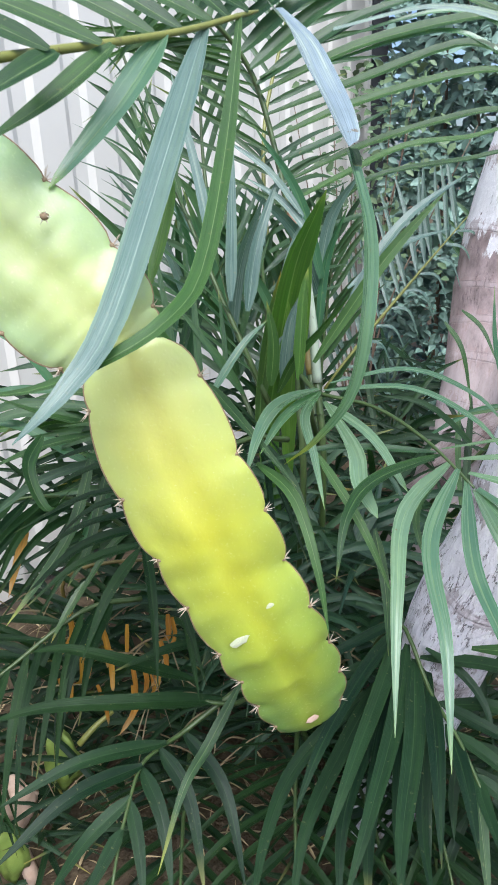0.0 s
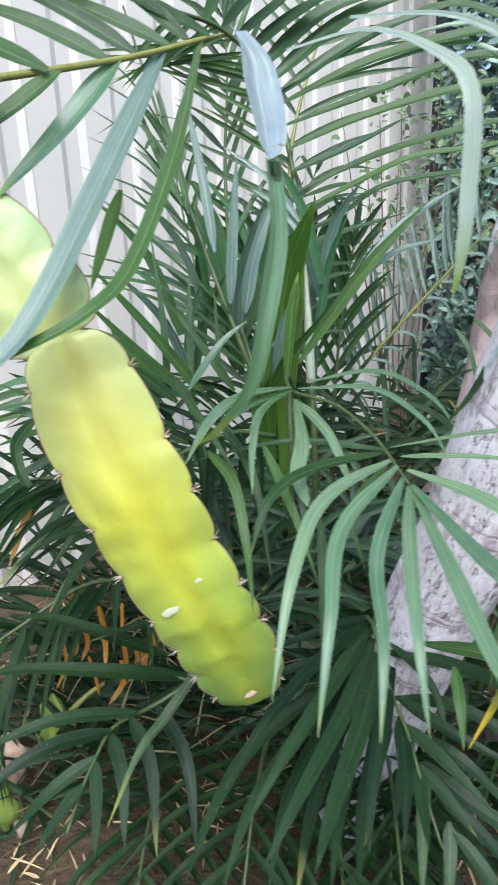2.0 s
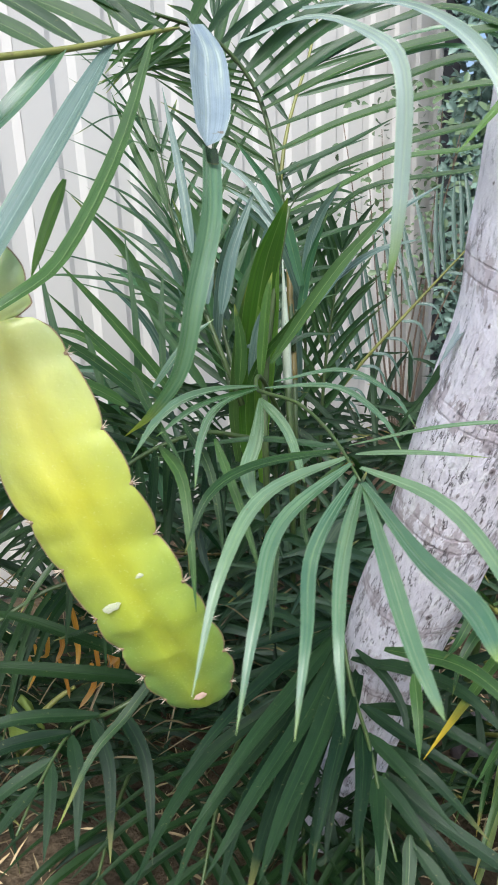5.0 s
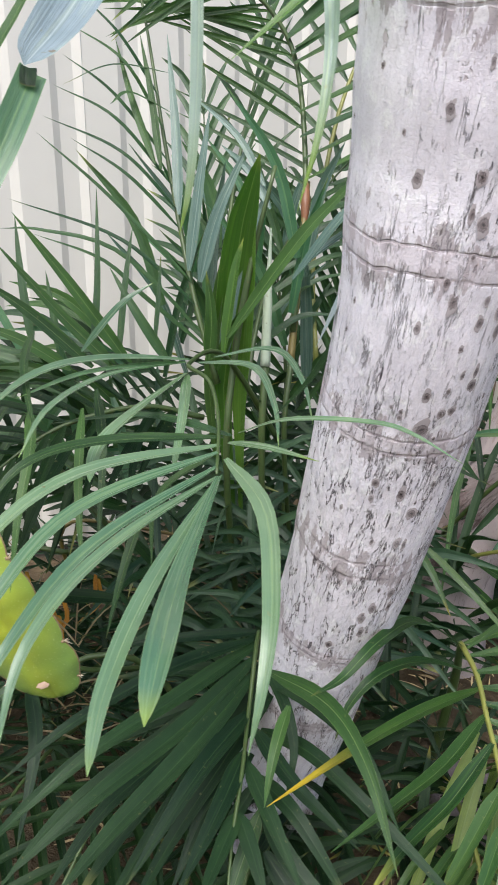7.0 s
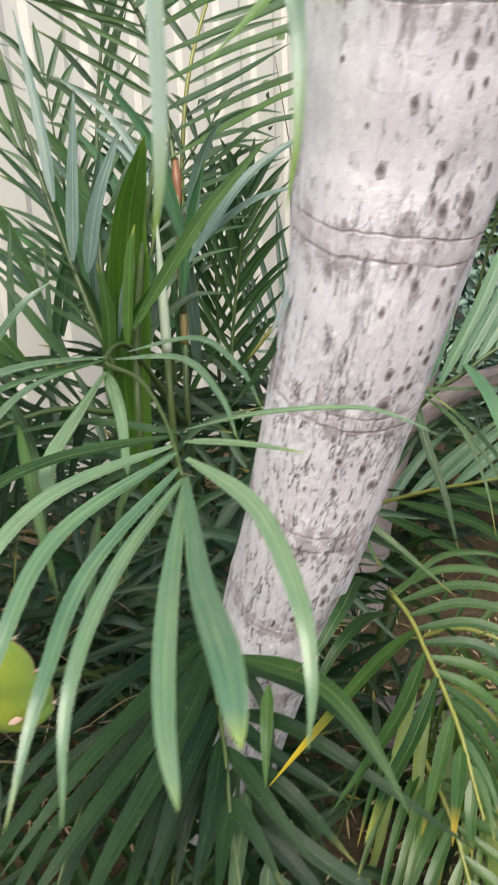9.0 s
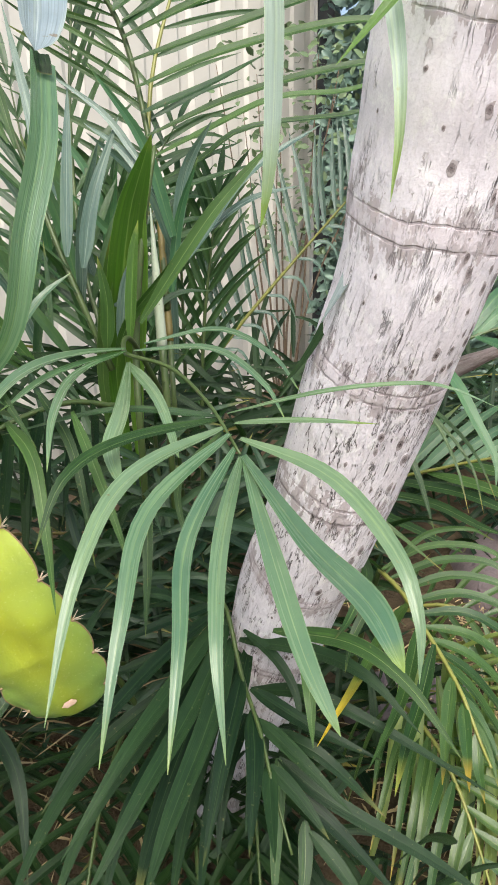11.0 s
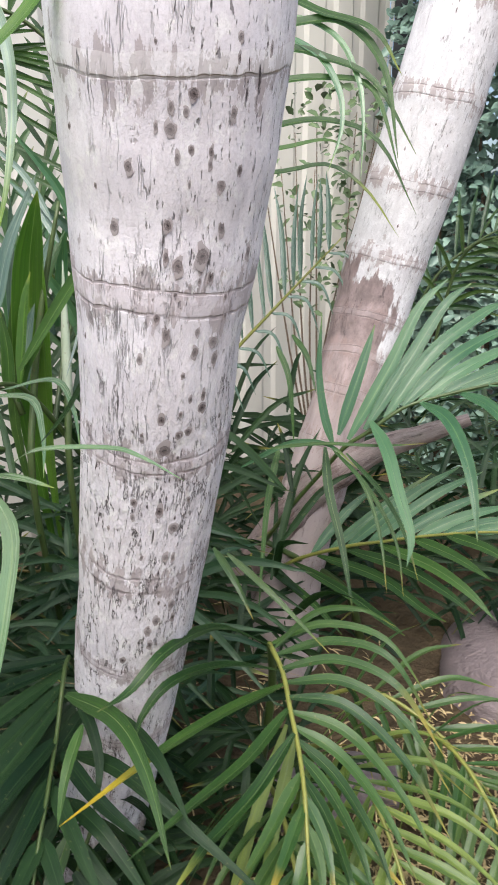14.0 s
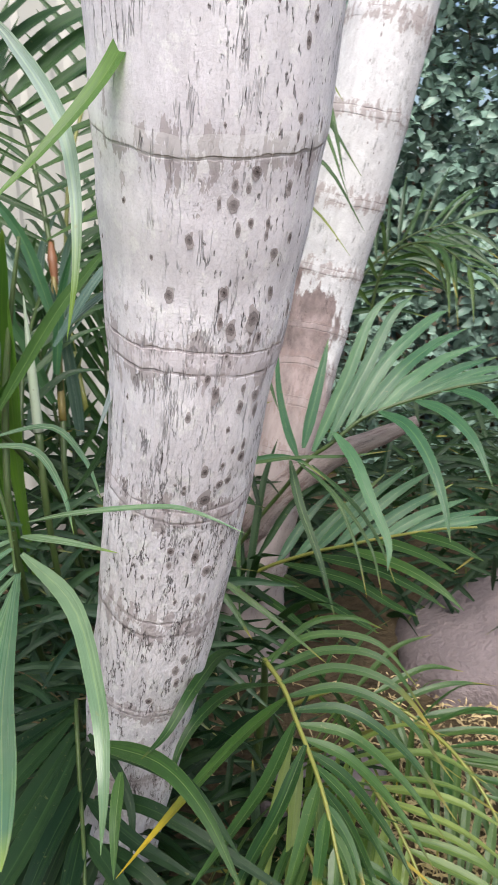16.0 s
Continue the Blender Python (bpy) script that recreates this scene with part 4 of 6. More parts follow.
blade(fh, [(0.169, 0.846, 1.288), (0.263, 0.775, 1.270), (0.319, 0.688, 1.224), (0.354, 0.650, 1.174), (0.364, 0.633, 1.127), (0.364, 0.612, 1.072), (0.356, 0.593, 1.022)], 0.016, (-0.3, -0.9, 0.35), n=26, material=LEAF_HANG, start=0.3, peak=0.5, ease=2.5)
blade(fh, [(0.47, 0.64, 1.36), (0.435, 0.64, 1.27), (0.398, 0.635, 1.205), (0.355, 0.615, 1.155), (0.312, 0.582, 1.110)], 0.019, (-0.2, -0.85, 0.5), n=20, material=LEAF_FRESH)
blade(palm_near, [(0.372, 0.80, 1.02), (0.359, 0.747, 0.967), (0.326, 0.755, 0.901)], 0.026, (-0.6, -0.75, 0.1), LEAF_SKY_SHEEN, name="leaf_sheath", label="pale strip clinging to the trunk")
blade(palm_near, [(0.367, 0.809, 0.963), (0.341, 0.786, 0.908), (0.314, 0.776, 0.862), (0.282, 0.768, 0.825)], 0.013, (-0.5, -0.8, 0.2), LEAF_DARK, name="leaf_sheath", label="dark green blade pressed to the trunk")

# ---- young frond reaching towards the path ----
palm_mid = thing("areca_palm", (0.14, 1.28, 0.0), "cane palm clump with upright fronds and a pale sheath", "palm plant")
fc = tube(palm_mid, [(0.12, 1.26, 0.62), (0.075, 1.12, 0.80), (0.089, 0.961, 0.822), (0.155, 0.885, 0.822), (0.205, 0.80, 0.803), (0.241, 0.716, 0.774)], [0.006, 0.004, 0.003, 0.0025, 0.0022, 0.0015], STALK_GREEN, "frond", "young pale green frond", n=30)
FC = (-0.10, -0.50, 0.87)
blade(fc, [(0.244, 0.715, 0.773), (0.293, 0.540, 0.771), (0.327, 0.446, 0.775), (0.341, 0.399, 0.758)], 0.0250, FC, LEAF_YOUNG, peak=0.6, n=18, blunt=0.2)
blade(fc, [(0.244, 0.715, 0.771), (0.267, 0.541, 0.754), (0.285, 0.446, 0.732), (0.303, 0.396, 0.712)], 0.0199, FC, LEAF_YOUNG, peak=0.4, n=18, blunt=0.2)
blade(fc, [(0.241, 0.738, 0.783), (0.321, 0.635, 0.785), (0.363, 0.541, 0.762), (0.375, 0.494, 0.728), (0.373, 0.472, 0.686)], 0.0189, FC, LEAF_YOUNG, n=18)
blade(fc, [(0.241, 0.716, 0.771), (0.226, 0.546, 0.771), (0.224, 0.448, 0.747), (0.230, 0.397, 0.689)], 0.0170, FC, LEAF_YOUNG, n=18)
blade(fc, [(0.236, 0.730, 0.777), (0.197, 0.571, 0.759), (0.197, 0.462, 0.733), (0.192, 0.398, 0.681)], 0.0179, FC, LEAF_YOUNG, n=18)
blade(fc, [(0.230, 0.744, 0.786), (0.162, 0.597, 0.772), (0.151, 0.491, 0.732), (0.141, 0.422, 0.661)], 0.0199, FC, LEAF_YOUNG, n=18)
blade(fc, [(0.225, 0.761, 0.788), (0.144, 0.626, 0.792), (0.115, 0.522, 0.758), (0.100, 0.443, 0.679)], 0.0199, FC, LEAF_YOUNG, n=18)
blade(fc, [(0.219, 0.783, 0.789), (0.128, 0.694, 0.800), (0.085, 0.622, 0.793), (0.067, 0.569, 0.749)], 0.0181, FC, LEAF, n=16)
blade(fc, [(0.235, 0.758, 0.793), (0.301, 0.692, 0.818), (0.366, 0.637, 0.833)], 0.0104, FC, LEAF_YOUNG)
blade(fc, [(0.091, 0.954, 0.826), (0.058, 0.814, 0.835), (0.059, 0.700, 0.826), (0.064, 0.640, 0.791)], 0.0151, FC, LEAF_YOUNG)
blade(fc, [(0.095, 0.944, 0.814), (0.113, 0.772, 0.805), (0.111, 0.709, 0.787), (0.124, 0.669, 0.764)], 0.0236, FC, LEAF_YOUNG, peak=0.5, blunt=0.3)
blade(fc, [(0.096, 0.943, 0.812), (0.145, 0.835, 0.796), (0.174, 0.752, 0.756)], 0.0170, FC, LEAF_YOUNG, blunt=0.4)
blade(fc, [(0.090, 0.965, 0.827), (0.032, 0.839, 0.847), (0.003, 0.748, 0.844), (-0.018, 0.678, 0.811)], 0.0246, FC, LEAF_YOUNG)
blade(fc, [(0.089, 0.954, 0.826), (0.033, 0.812, 0.836), (0.000, 0.718, 0.824)], 0.0189, FC, LEAF_YOUNG)
blade(fc, [(0.097, 0.975, 0.822), (0.205, 0.903, 0.841), (0.266, 0.812, 0.824), (0.291, 0.757, 0.794)], 0.0113, FC, LEAF_YOUNG)
blade(fc, [(0.109, 0.999, 0.826), (0.214, 0.953, 0.854), (0.280, 0.864, 0.841), (0.311, 0.807, 0.809)], 0.0104, FC, LEAF_YOUNG)
blade(fc, [(0.226, 0.805, 0.788), (0.321, 0.694, 0.846), (0.398, 0.673, 0.859), (0.434, 0.659, 0.858), (0.476, 0.649, 0.842)], 0.0095, FC, LEAF_YOUNG, n=18)
blade(fc, [(0.220, 0.803, 0.785), (0.091, 0.837, 0.784), (-0.039, 0.819, 0.762)], 0.0129, FC, LEAF_BACK)
blade(fc, [(-0.012, 0.889, 0.794), (0.043, 0.815, 0.740), (0.072, 0.745, 0.624)], 0.0155, FC, LEAF, name="leaflet")
blade(fc, [(0.220, 0.768, 0.779), (0.176, 0.715, 0.741), (0.191, 0.667, 0.679)], 0.0112, FC, LEAF)
blade(fc, [(0.136, 0.753, 0.708), (0.140, 0.698, 0.657), (0.138, 0.659, 0.593)], 0.0138, FC, LEAF)
blade(fc, [(-0.060, 0.833, 0.877), (-0.018, 0.759, 0.848), (0.039, 0.698, 0.792)], 0.0146, FC, LEAF)
blade(fc, [(-0.004, 0.744, 0.804), (0.035, 0.694, 0.782), (0.055, 0.642, 0.726), (0.065, 0.607, 0.659)], 0.0163, FC, LEAF)
blade(fc, [(0.065, 0.748, 0.813), (0.107, 0.674, 0.754), (0.137, 0.629, 0.686)], 0.0129, FC, LEAF)

# ---- canes and upright fronds of the clump ----
spear = tube(palm_mid, [(0.045, 1.30, 0.0), (0.074, 1.126, 0.576), (0.072, 1.158, 0.781), (0.088, 1.190, 0.938), (0.115, 1.220, 1.085)], [0.006, 0.006, 0.006, 0.003], STALK_GREEN, "spear", "rolled green spear leaf", n=20)
tube(palm_mid, [(0.10, 1.30, 0.0), (0.116, 1.179, 0.579), (0.108, 1.209, 0.781)], [0.006, 0.006, 0.007], STALK_GREEN, "cane", n=12)
tube(palm_mid, [(0.109, 1.206, 0.771), (0.104, 1.226, 0.872), (0.098, 1.252, 0.992)], [0.009, 0.008, 0.001], STALK_PALE, "sheath", "pale whitish leaf sheath", n=16)
tube(palm_mid, [(0.12, 1.46, 0.0), (0.115, 1.304, 0.568), (0.107, 1.352, 0.760)], [0.005, 0.005, 0.006], STALK_GREEN, "cane", n=12)
tube(palm_mid, [(0.107, 1.348, 0.749), (0.096, 1.412, 0.891), (0.082, 1.498, 1.071)], [0.0075, 0.007, 0.005], STALK_ORANGE, "leaf_stalk", "ochre leaf stalk", n=16)
tube(palm_mid, [(0.089, 1.464, 0.991), (0.085, 1.477, 1.037), (0.080, 1.498, 1.072)], [0.006, 0.010, 0.004], HUSK, "husk", "torn reddish husk", n=8)
blade(spear, [(0.035, 1.250, 0.452), (0.022, 1.230, 0.681), (0.035, 1.220, 0.794), (0.054, 1.200, 0.901), (0.075, 1.180, 0.990), (0.097, 1.160, 1.045), (0.120, 1.140, 1.097)], 0.062, (0.25, -0.9, 0.1), LEAF_FRESH, peak=0.5, fold=0.35, start=0.15, label="fresh green folded blade")
blade(spear, [(0.050, 1.250, 0.451), (0.057, 1.225, 0.681), (0.066, 1.215, 0.794), (0.078, 1.200, 0.900), (0.088, 1.185, 0.989), (0.098, 1.170, 1.062)], 0.050, (-0.25, -0.9, 0.1), LEAF_FRESH, peak=0.5, fold=0.35, start=0.15)
blade(spear, [(0.019, 1.250, 0.452), (0.003, 1.215, 0.686), (0.014, 1.205, 0.799), (0.029, 1.195, 0.893), (0.048, 1.185, 0.972)], 0.026, (0.1, -0.95, 0.1), LEAF_OLIVE, peak=0.5, fold=0.4, start=0.15)
blade(spear, [(0.036, 1.170, 0.765), (0.067, 1.150, 0.830), (0.110, 1.130, 0.882), (0.155, 1.110, 0.939)], 0.020, (0.2, -0.95, 0.1), LEAF, fold=0.3)
blade(spear, [(0.070, 1.121, 0.800), (0.081, 1.141, 0.924), (0.091, 1.150, 0.980)], 0.022, (-0.2, -0.95, 0.1), LEAF_FRESH, fold=0.5)
blade(spear, [(0.093, 1.084, 0.838), (0.191, 1.095, 0.974), (0.243, 1.104, 1.033), (0.298, 1.112, 1.088)], 0.024, (0.1, -0.9, 0.5), LEAF)
blade(spear, [(0.162, 1.178, 0.919), (0.255, 1.215, 1.039), (0.380, 1.267, 1.116)], 0.022, (0.0, -0.6, 0.8), LEAF_SKY_TINT)
blade(spear, [(0.163, 1.205, 0.936), (0.255, 1.224, 1.001), (0.345, 1.252, 1.024)], 0.018, (0.0, -0.6, 0.8), LEAF_SKY_TINT)
blade(spear, [(-0.067, 0.939, 0.830), (-0.019, 0.970, 0.894), (0.019, 0.999, 0.924)], 0.014, (0.0, -0.8, 0.6), LEAF_YOUNG)
NB = (0.15, -0.95, 0.2)
fb = tube(palm_mid, [(0.104, 1.365, 0.805), (0.080, 1.490, 1.049), (0.039, 1.558, 1.258), (-0.005, 1.559, 1.359), (-0.078, 1.522, 1.429), (-0.161, 1.446, 1.451)], [0.006, 0.005, 0.004, 0.003], STALK_GREEN, "frond", n=28)
blade(fb, [(0.031, 1.549, 1.285), (0.230, 1.569, 1.364), (0.451, 1.577, 1.405), (0.544, 1.565, 1.395), (0.614, 1.520, 1.310), (0.645, 1.456, 1.157)], 0.033, (0.25, -0.62, 0.75), LEAF, n=20)
blade(fb, [(0.042, 1.538, 1.244), (0.233, 1.549, 1.300), (0.420, 1.555, 1.355), (0.507, 1.539, 1.337), (0.597, 1.510, 1.290), (0.676, 1.465, 1.164)], 0.030, (0.25, -0.62, 0.75), LEAF, n=20)
blade(fb, [(0.012, 1.559, 1.331), (0.182, 1.584, 1.446), (0.371, 1.588, 1.496)], 0.048, (0.25, -0.62, 0.75), LEAF_BACK)
blade(fb, [(-0.006, 1.564, 1.360), (0.136, 1.579, 1.460), (0.284, 1.566, 1.488)], 0.048, (0.25, -0.62, 0.75), LEAF_BACK)
blade(fb, [(0.052, 1.526, 1.198), (0.211, 1.530, 1.254), (0.405, 1.533, 1.297), (0.518, 1.530, 1.302), (0.598, 1.505, 1.273), (0.650, 1.449, 1.130)], 0.027, (0.25, -0.62, 0.75), LEAF, n=20)
blade(fb, [(0.059, 1.513, 1.152), (0.191, 1.509, 1.199), (0.303, 1.495, 1.249)], 0.024, (0.25, -0.62, 0.75), LEAF_BACK)
blade(fb, [(0.069, 1.503, 1.112), (0.237, 1.512, 1.178), (0.419, 1.512, 1.222), (0.520, 1.507, 1.228), (0.610, 1.481, 1.188), (0.681, 1.434, 1.064)], 0.022, (0.25, -0.62, 0.75), LEAF, n=20)
blade(fb, [(0.074, 1.491, 1.072), (0.193, 1.485, 1.124), (0.311, 1.473, 1.171), (0.432, 1.484, 1.181), (0.512, 1.494, 1.195), (0.567, 1.489, 1.177)], 0.019, (0.25, -0.62, 0.75), LEAF, n=20)
blade(fb, [(0.079, 1.478, 1.026), (0.172, 1.463, 1.069), (0.258, 1.445, 1.120), (0.437, 1.483, 1.141), (0.523, 1.483, 1.151), (0.594, 1.461, 1.105), (0.653, 1.437, 1.026)], 0.018, (0.25, -0.62, 0.75), LEAF, n=20)
blade(fb, [(-0.031, 1.568, 1.390), (0.068, 1.561, 1.451), (0.153, 1.536, 1.481)], 0.044, (0.25, -0.62, 0.75), LEAF_BACK)
blade(fb, [(-0.057, 1.571, 1.417), (0.034, 1.560, 1.472), (0.140, 1.551, 1.541)], 0.040, (0.25, -0.62, 0.75), LEAF_BACK)
blade(fb, [(-0.085, 1.571, 1.437), (-0.013, 1.557, 1.496), (0.073, 1.544, 1.564)], 0.040, (0.25, -0.62, 0.75), LEAF_BACK)
blade(fb, [(-0.121, 1.568, 1.451), (-0.070, 1.552, 1.520), (-0.015, 1.532, 1.588)], 0.037, (0.25, -0.62, 0.75), LEAF_BACK)
blade(fb, [(0.080, 1.471, 1.003), (0.185, 1.456, 1.035), (0.298, 1.436, 1.065)], 0.018, (0.25, -0.62, 0.75), LEAF_BACK)
blade(fb, [(0.025, 1.553, 1.302), (0.206, 1.577, 1.406), (0.394, 1.581, 1.458)], 0.037, (0.25, -0.62, 0.75), LEAF_BACK)
frond(palm_mid, [(0.103, 1.369, 0.801), (0.079, 1.495, 1.046), (0.038, 1.563, 1.256), (-0.006, 1.564, 1.358), (-0.080, 1.527, 1.428), (-0.163, 1.451, 1.450)], 19, 0.34, 0.013, NB, (60, 44), 0.05, 0.0, span=(0.2, 1.0), radius=0.0045, seed=12, wild=0.02, material=LEAF, sides=(-1,))
fl = tube(palm_mid, [(0.022, 1.204, 0.733), (-0.024, 1.227, 0.844), (-0.078, 1.275, 0.973), (-0.147, 1.346, 1.146), (-0.214, 1.420, 1.327), (-0.259, 1.453, 1.465)], [0.006, 0.004, 0.002], STALK_GREEN, "frond", n=24)
NE = (0.62, -0.35, 0.7)
blade(fl, [(-0.027, 1.230, 0.858), (-0.138, 1.171, 0.970), (-0.286, 1.079, 1.033)], 0.0125, NE, LEAF_BACK)
blade(fl, [(0.000, 1.221, 0.802), (-0.135, 1.164, 0.948), (-0.242, 1.101, 0.985), (-0.292, 1.060, 0.988)], 0.0125, NE, LEAF_BACK)
blade(fl, [(-0.042, 1.240, 0.899), (-0.175, 1.194, 1.041), (-0.271, 1.145, 1.135)], 0.0125, NE, LEAF_BACK)
blade(fl, [(-0.084, 1.278, 0.987), (-0.160, 1.235, 1.074), (-0.238, 1.190, 1.130)], 0.012, NE, LEAF_BACK)
blade(fl, [(-0.094, 1.286, 1.020), (-0.174, 1.243, 1.111), (-0.287, 1.184, 1.165)], 0.012, NE, LEAF_BACK)
blade(fl, [(0.000, 1.216, 0.788), (-0.086, 1.158, 0.877), (-0.147, 1.123, 0.941), (-0.241, 1.077, 0.980)], 0.014, NE, LEAF_BACK)
blade(fl, [(-0.110, 1.305, 1.058), (-0.190, 1.256, 1.165), (-0.276, 1.206, 1.214)], 0.012, NE, LEAF_BACK)
blade(fl, [(-0.129, 1.325, 1.101), (-0.212, 1.287, 1.209), (-0.283, 1.246, 1.267)], 0.012, NE, LEAF_BACK)
blade(fl, [(-0.148, 1.349, 1.155), (-0.201, 1.310, 1.261), (-0.281, 1.265, 1.317)], 0.012, NE, LEAF_BACK)
blade(fl, [(-0.165, 1.363, 1.213), (-0.216, 1.321, 1.307), (-0.279, 1.285, 1.372)], 0.012, NE, LEAF_BACK)
blade(fl, [(-0.125, 1.333, 1.181), (-0.173, 1.278, 1.207), (-0.184, 1.231, 1.184)], 0.015, (0, -0.4, 0.9), LEAF_BACK)
blade(fl, [(-0.136, 1.353, 1.247), (-0.206, 1.282, 1.252), (-0.263, 1.211, 1.214)], 0.012, (0, -0.4, 0.9), LEAF_BACK)
ND = (0.1, -0.7, 0.7)
blade(fl, [(-0.062, 1.072, 0.773), (-0.147, 1.041, 0.904), (-0.229, 1.015, 1.014)], 0.023, ND, LEAF)
blade(fl, [(-0.077, 1.046, 0.781), (-0.151, 1.014, 0.864), (-0.239, 0.984, 0.971)], 0.023, ND, LEAF)
blade(fl, [(-0.103, 1.016, 0.789), (-0.178, 0.981, 0.867), (-0.241, 0.943, 0.925)], 0.024, ND, LEAF)
blade(fl, [(-0.128, 0.994, 0.787), (-0.182, 0.956, 0.833), (-0.240, 0.921, 0.863)], 0.024, ND, LEAF)
blade(fl, [(-0.023, 1.113, 0.782), (-0.069, 1.100, 0.858), (-0.121, 1.106, 0.930)], 0.020, ND, LEAF_BACK)
blade(fl, [(-0.127, 1.052, 0.789), (-0.136, 1.092, 0.908), (-0.158, 1.137, 1.053)], 0.015, ND, LEAF_BACK, start=0.7)
blade(fl, [(-0.090, 1.073, 0.806), (-0.095, 1.109, 0.909), (-0.096, 1.140, 0.994)], 0.014, ND, LEAF_BACK, start=0.7)
blade(fl, [(-0.049, 1.117, 0.820), (-0.053, 1.141, 0.890), (-0.058, 1.161, 0.951)], 0.010, ND, LEAF_BACK, start=0.7)
blade(fl, [(-0.185, 1.050, 0.784), (-0.207, 1.067, 0.853), (-0.229, 1.084, 0.923)], 0.016, ND, LEAF_BACK)
blade(fl, [(-0.250, 1.063, 0.795), (-0.282, 1.089, 0.902), (-0.309, 1.118, 1.009)], 0.018, ND, LEAF_BACK)
blade(fl, [(-0.011, 1.208, 0.904), (0.010, 1.234, 1.012), (0.054, 1.271, 1.130)], 0.028, NB, LEAF_SKY_TINT)
blade(fl, [(0.038, 1.205, 0.841), (0.063, 1.239, 0.968), (0.092, 1.260, 1.057)], 0.030, NB, LEAF_SKY_TINT)
blade(fl, [(-0.040, 1.225, 0.920), (-0.033, 1.252, 1.047), (-0.024, 1.282, 1.180)], 0.024, NB, LEAF_SKY_TINT)
blade(fl, [(-0.068, 1.248, 1.011), (-0.092, 1.289, 1.148), (-0.127, 1.332, 1.303)], 0.022, NB, LEAF_SKY_TINT)
blade(fl, [(-0.117, 1.278, 1.085), (-0.149, 1.310, 1.206), (-0.182, 1.335, 1.308)], 0.016, NB, LEAF)
blade(fl, [(-0.128, 1.277, 1.094), (-0.178, 1.295, 1.196), (-0.220, 1.316, 1.298)], 0.016, NB, LEAF)
blade(fl, [(0.092, 1.237, 1.056), (0.032, 1.264, 1.134), (-0.059, 1.286, 1.199)], 0.014, NB, LEAF_SKY_TINT)
blade(fl, [(0.105, 1.230, 1.022), (0.056, 1.255, 1.082), (-0.005, 1.280, 1.123)], 0.016, NB, LEAF_SKY_TINT)
blade(fl, [(0.046, 1.174, 0.780), (0.059, 1.179, 0.874), (0.076, 1.183, 0.928)], 0.026, NB, LEAF_SKY_TINT)
blade(fl, [(0.024, 1.165, 0.780), (0.031, 1.162, 0.856), (0.022, 1.162, 0.927)], 0.026, NB, LEAF)
frond(palm_mid, [(0.096, 1.561, 0.697), (0.045, 1.682, 0.926), (0.042, 1.850, 1.233), (0.106, 1.967, 1.482), (0.134, 2.033, 1.631)], 15, 0.30, 0.016, NB, (62, 45), 0.0, 0.06, stalk=STALK, seed=4, radius=0.005, material=LEAF_BACK)
frond(palm_mid, [(0.016, 1.254, 0.721), (-0.057, 1.407, 0.905), (-0.095, 1.597, 1.155), (-0.100, 1.735, 1.381), (-0.115, 1.805, 1.527)], 13, 0.26, 0.018, (-0.4, -0.85, 0.3), (42, 26), 0.1, 0.12, seed=5, material=LEAF_BACK)
frond(palm_mid, [(0.050, 1.253, 0.682), (0.026, 1.424, 0.864), (0.031, 1.650, 1.010), (0.101, 1.846, 1.159)], 11, 0.28, 0.016, (0.0, -0.8, 0.5), (55, 35), 0.1, 0.30, seed=9, material=LEAF_BACK)
frond(palm_mid, [(-0.007, 1.334, 0.655), (-0.080, 1.475, 0.807), (-0.179, 1.606, 0.960), (-0.253, 1.741, 1.255)], 13, 0.26, 0.018, (0.3, -0.8, 0.5), (38, 24), 0.1, 0.15, seed=10, material=LEAF_BACK)
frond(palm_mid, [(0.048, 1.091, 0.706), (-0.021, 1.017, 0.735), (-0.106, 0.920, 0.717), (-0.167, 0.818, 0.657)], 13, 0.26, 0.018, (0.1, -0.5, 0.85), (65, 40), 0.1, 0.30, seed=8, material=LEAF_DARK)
for k, (x, y, dx) in enumerate(((0.05, 1.50, -0.06), (0.14, 1.55, 0.04), (0.10, 1.68, 0.0))):
    frond(palm_mid, [(x, y, 0.30), (x + dx * 0.3, y + 0.05, 0.65), (x + dx * 0.8, y + 0.08, 0.84), (x + dx * 1.4, y + 0.10, 1.0)], 13, 0.22, 0.019, (0.2, -0.9, 0.3), (36, 24), 0.1, 0.12, seed=200 + k, material=LEAF_BACK)
blade(fb, [(0.138, 1.559, 1.328), (0.378, 1.581, 1.384), (0.481, 1.550, 1.353), (0.534, 1.505, 1.281), (0.544, 1.473, 1.209), (0.524, 1.446, 1.137)], 0.018, (0.25, -0.62, 0.75), LEAF_YOUNG, n=22)
blade(fb, [(0.160, 1.578, 1.373), (0.397, 1.598, 1.423), (0.514, 1.567, 1.384), (0.565, 1.519, 1.304), (0.581, 1.487, 1.227), (0.582, 1.452, 1.119)], 0.016, (0.25, -0.62, 0.75), LEAF_YOUNG, n=22)
blade(fb, [(0.031, 1.552, 1.313), (0.351, 1.622, 1.461), (0.503, 1.575, 1.417), (0.594, 1.538, 1.376), (0.645, 1.501, 1.296)], 0.022, (0.25, -0.62, 0.75), LEAF, n=20)
# broad blades standing in the heart of the clump, some with sky tint in their colour
r = random.Random(27)
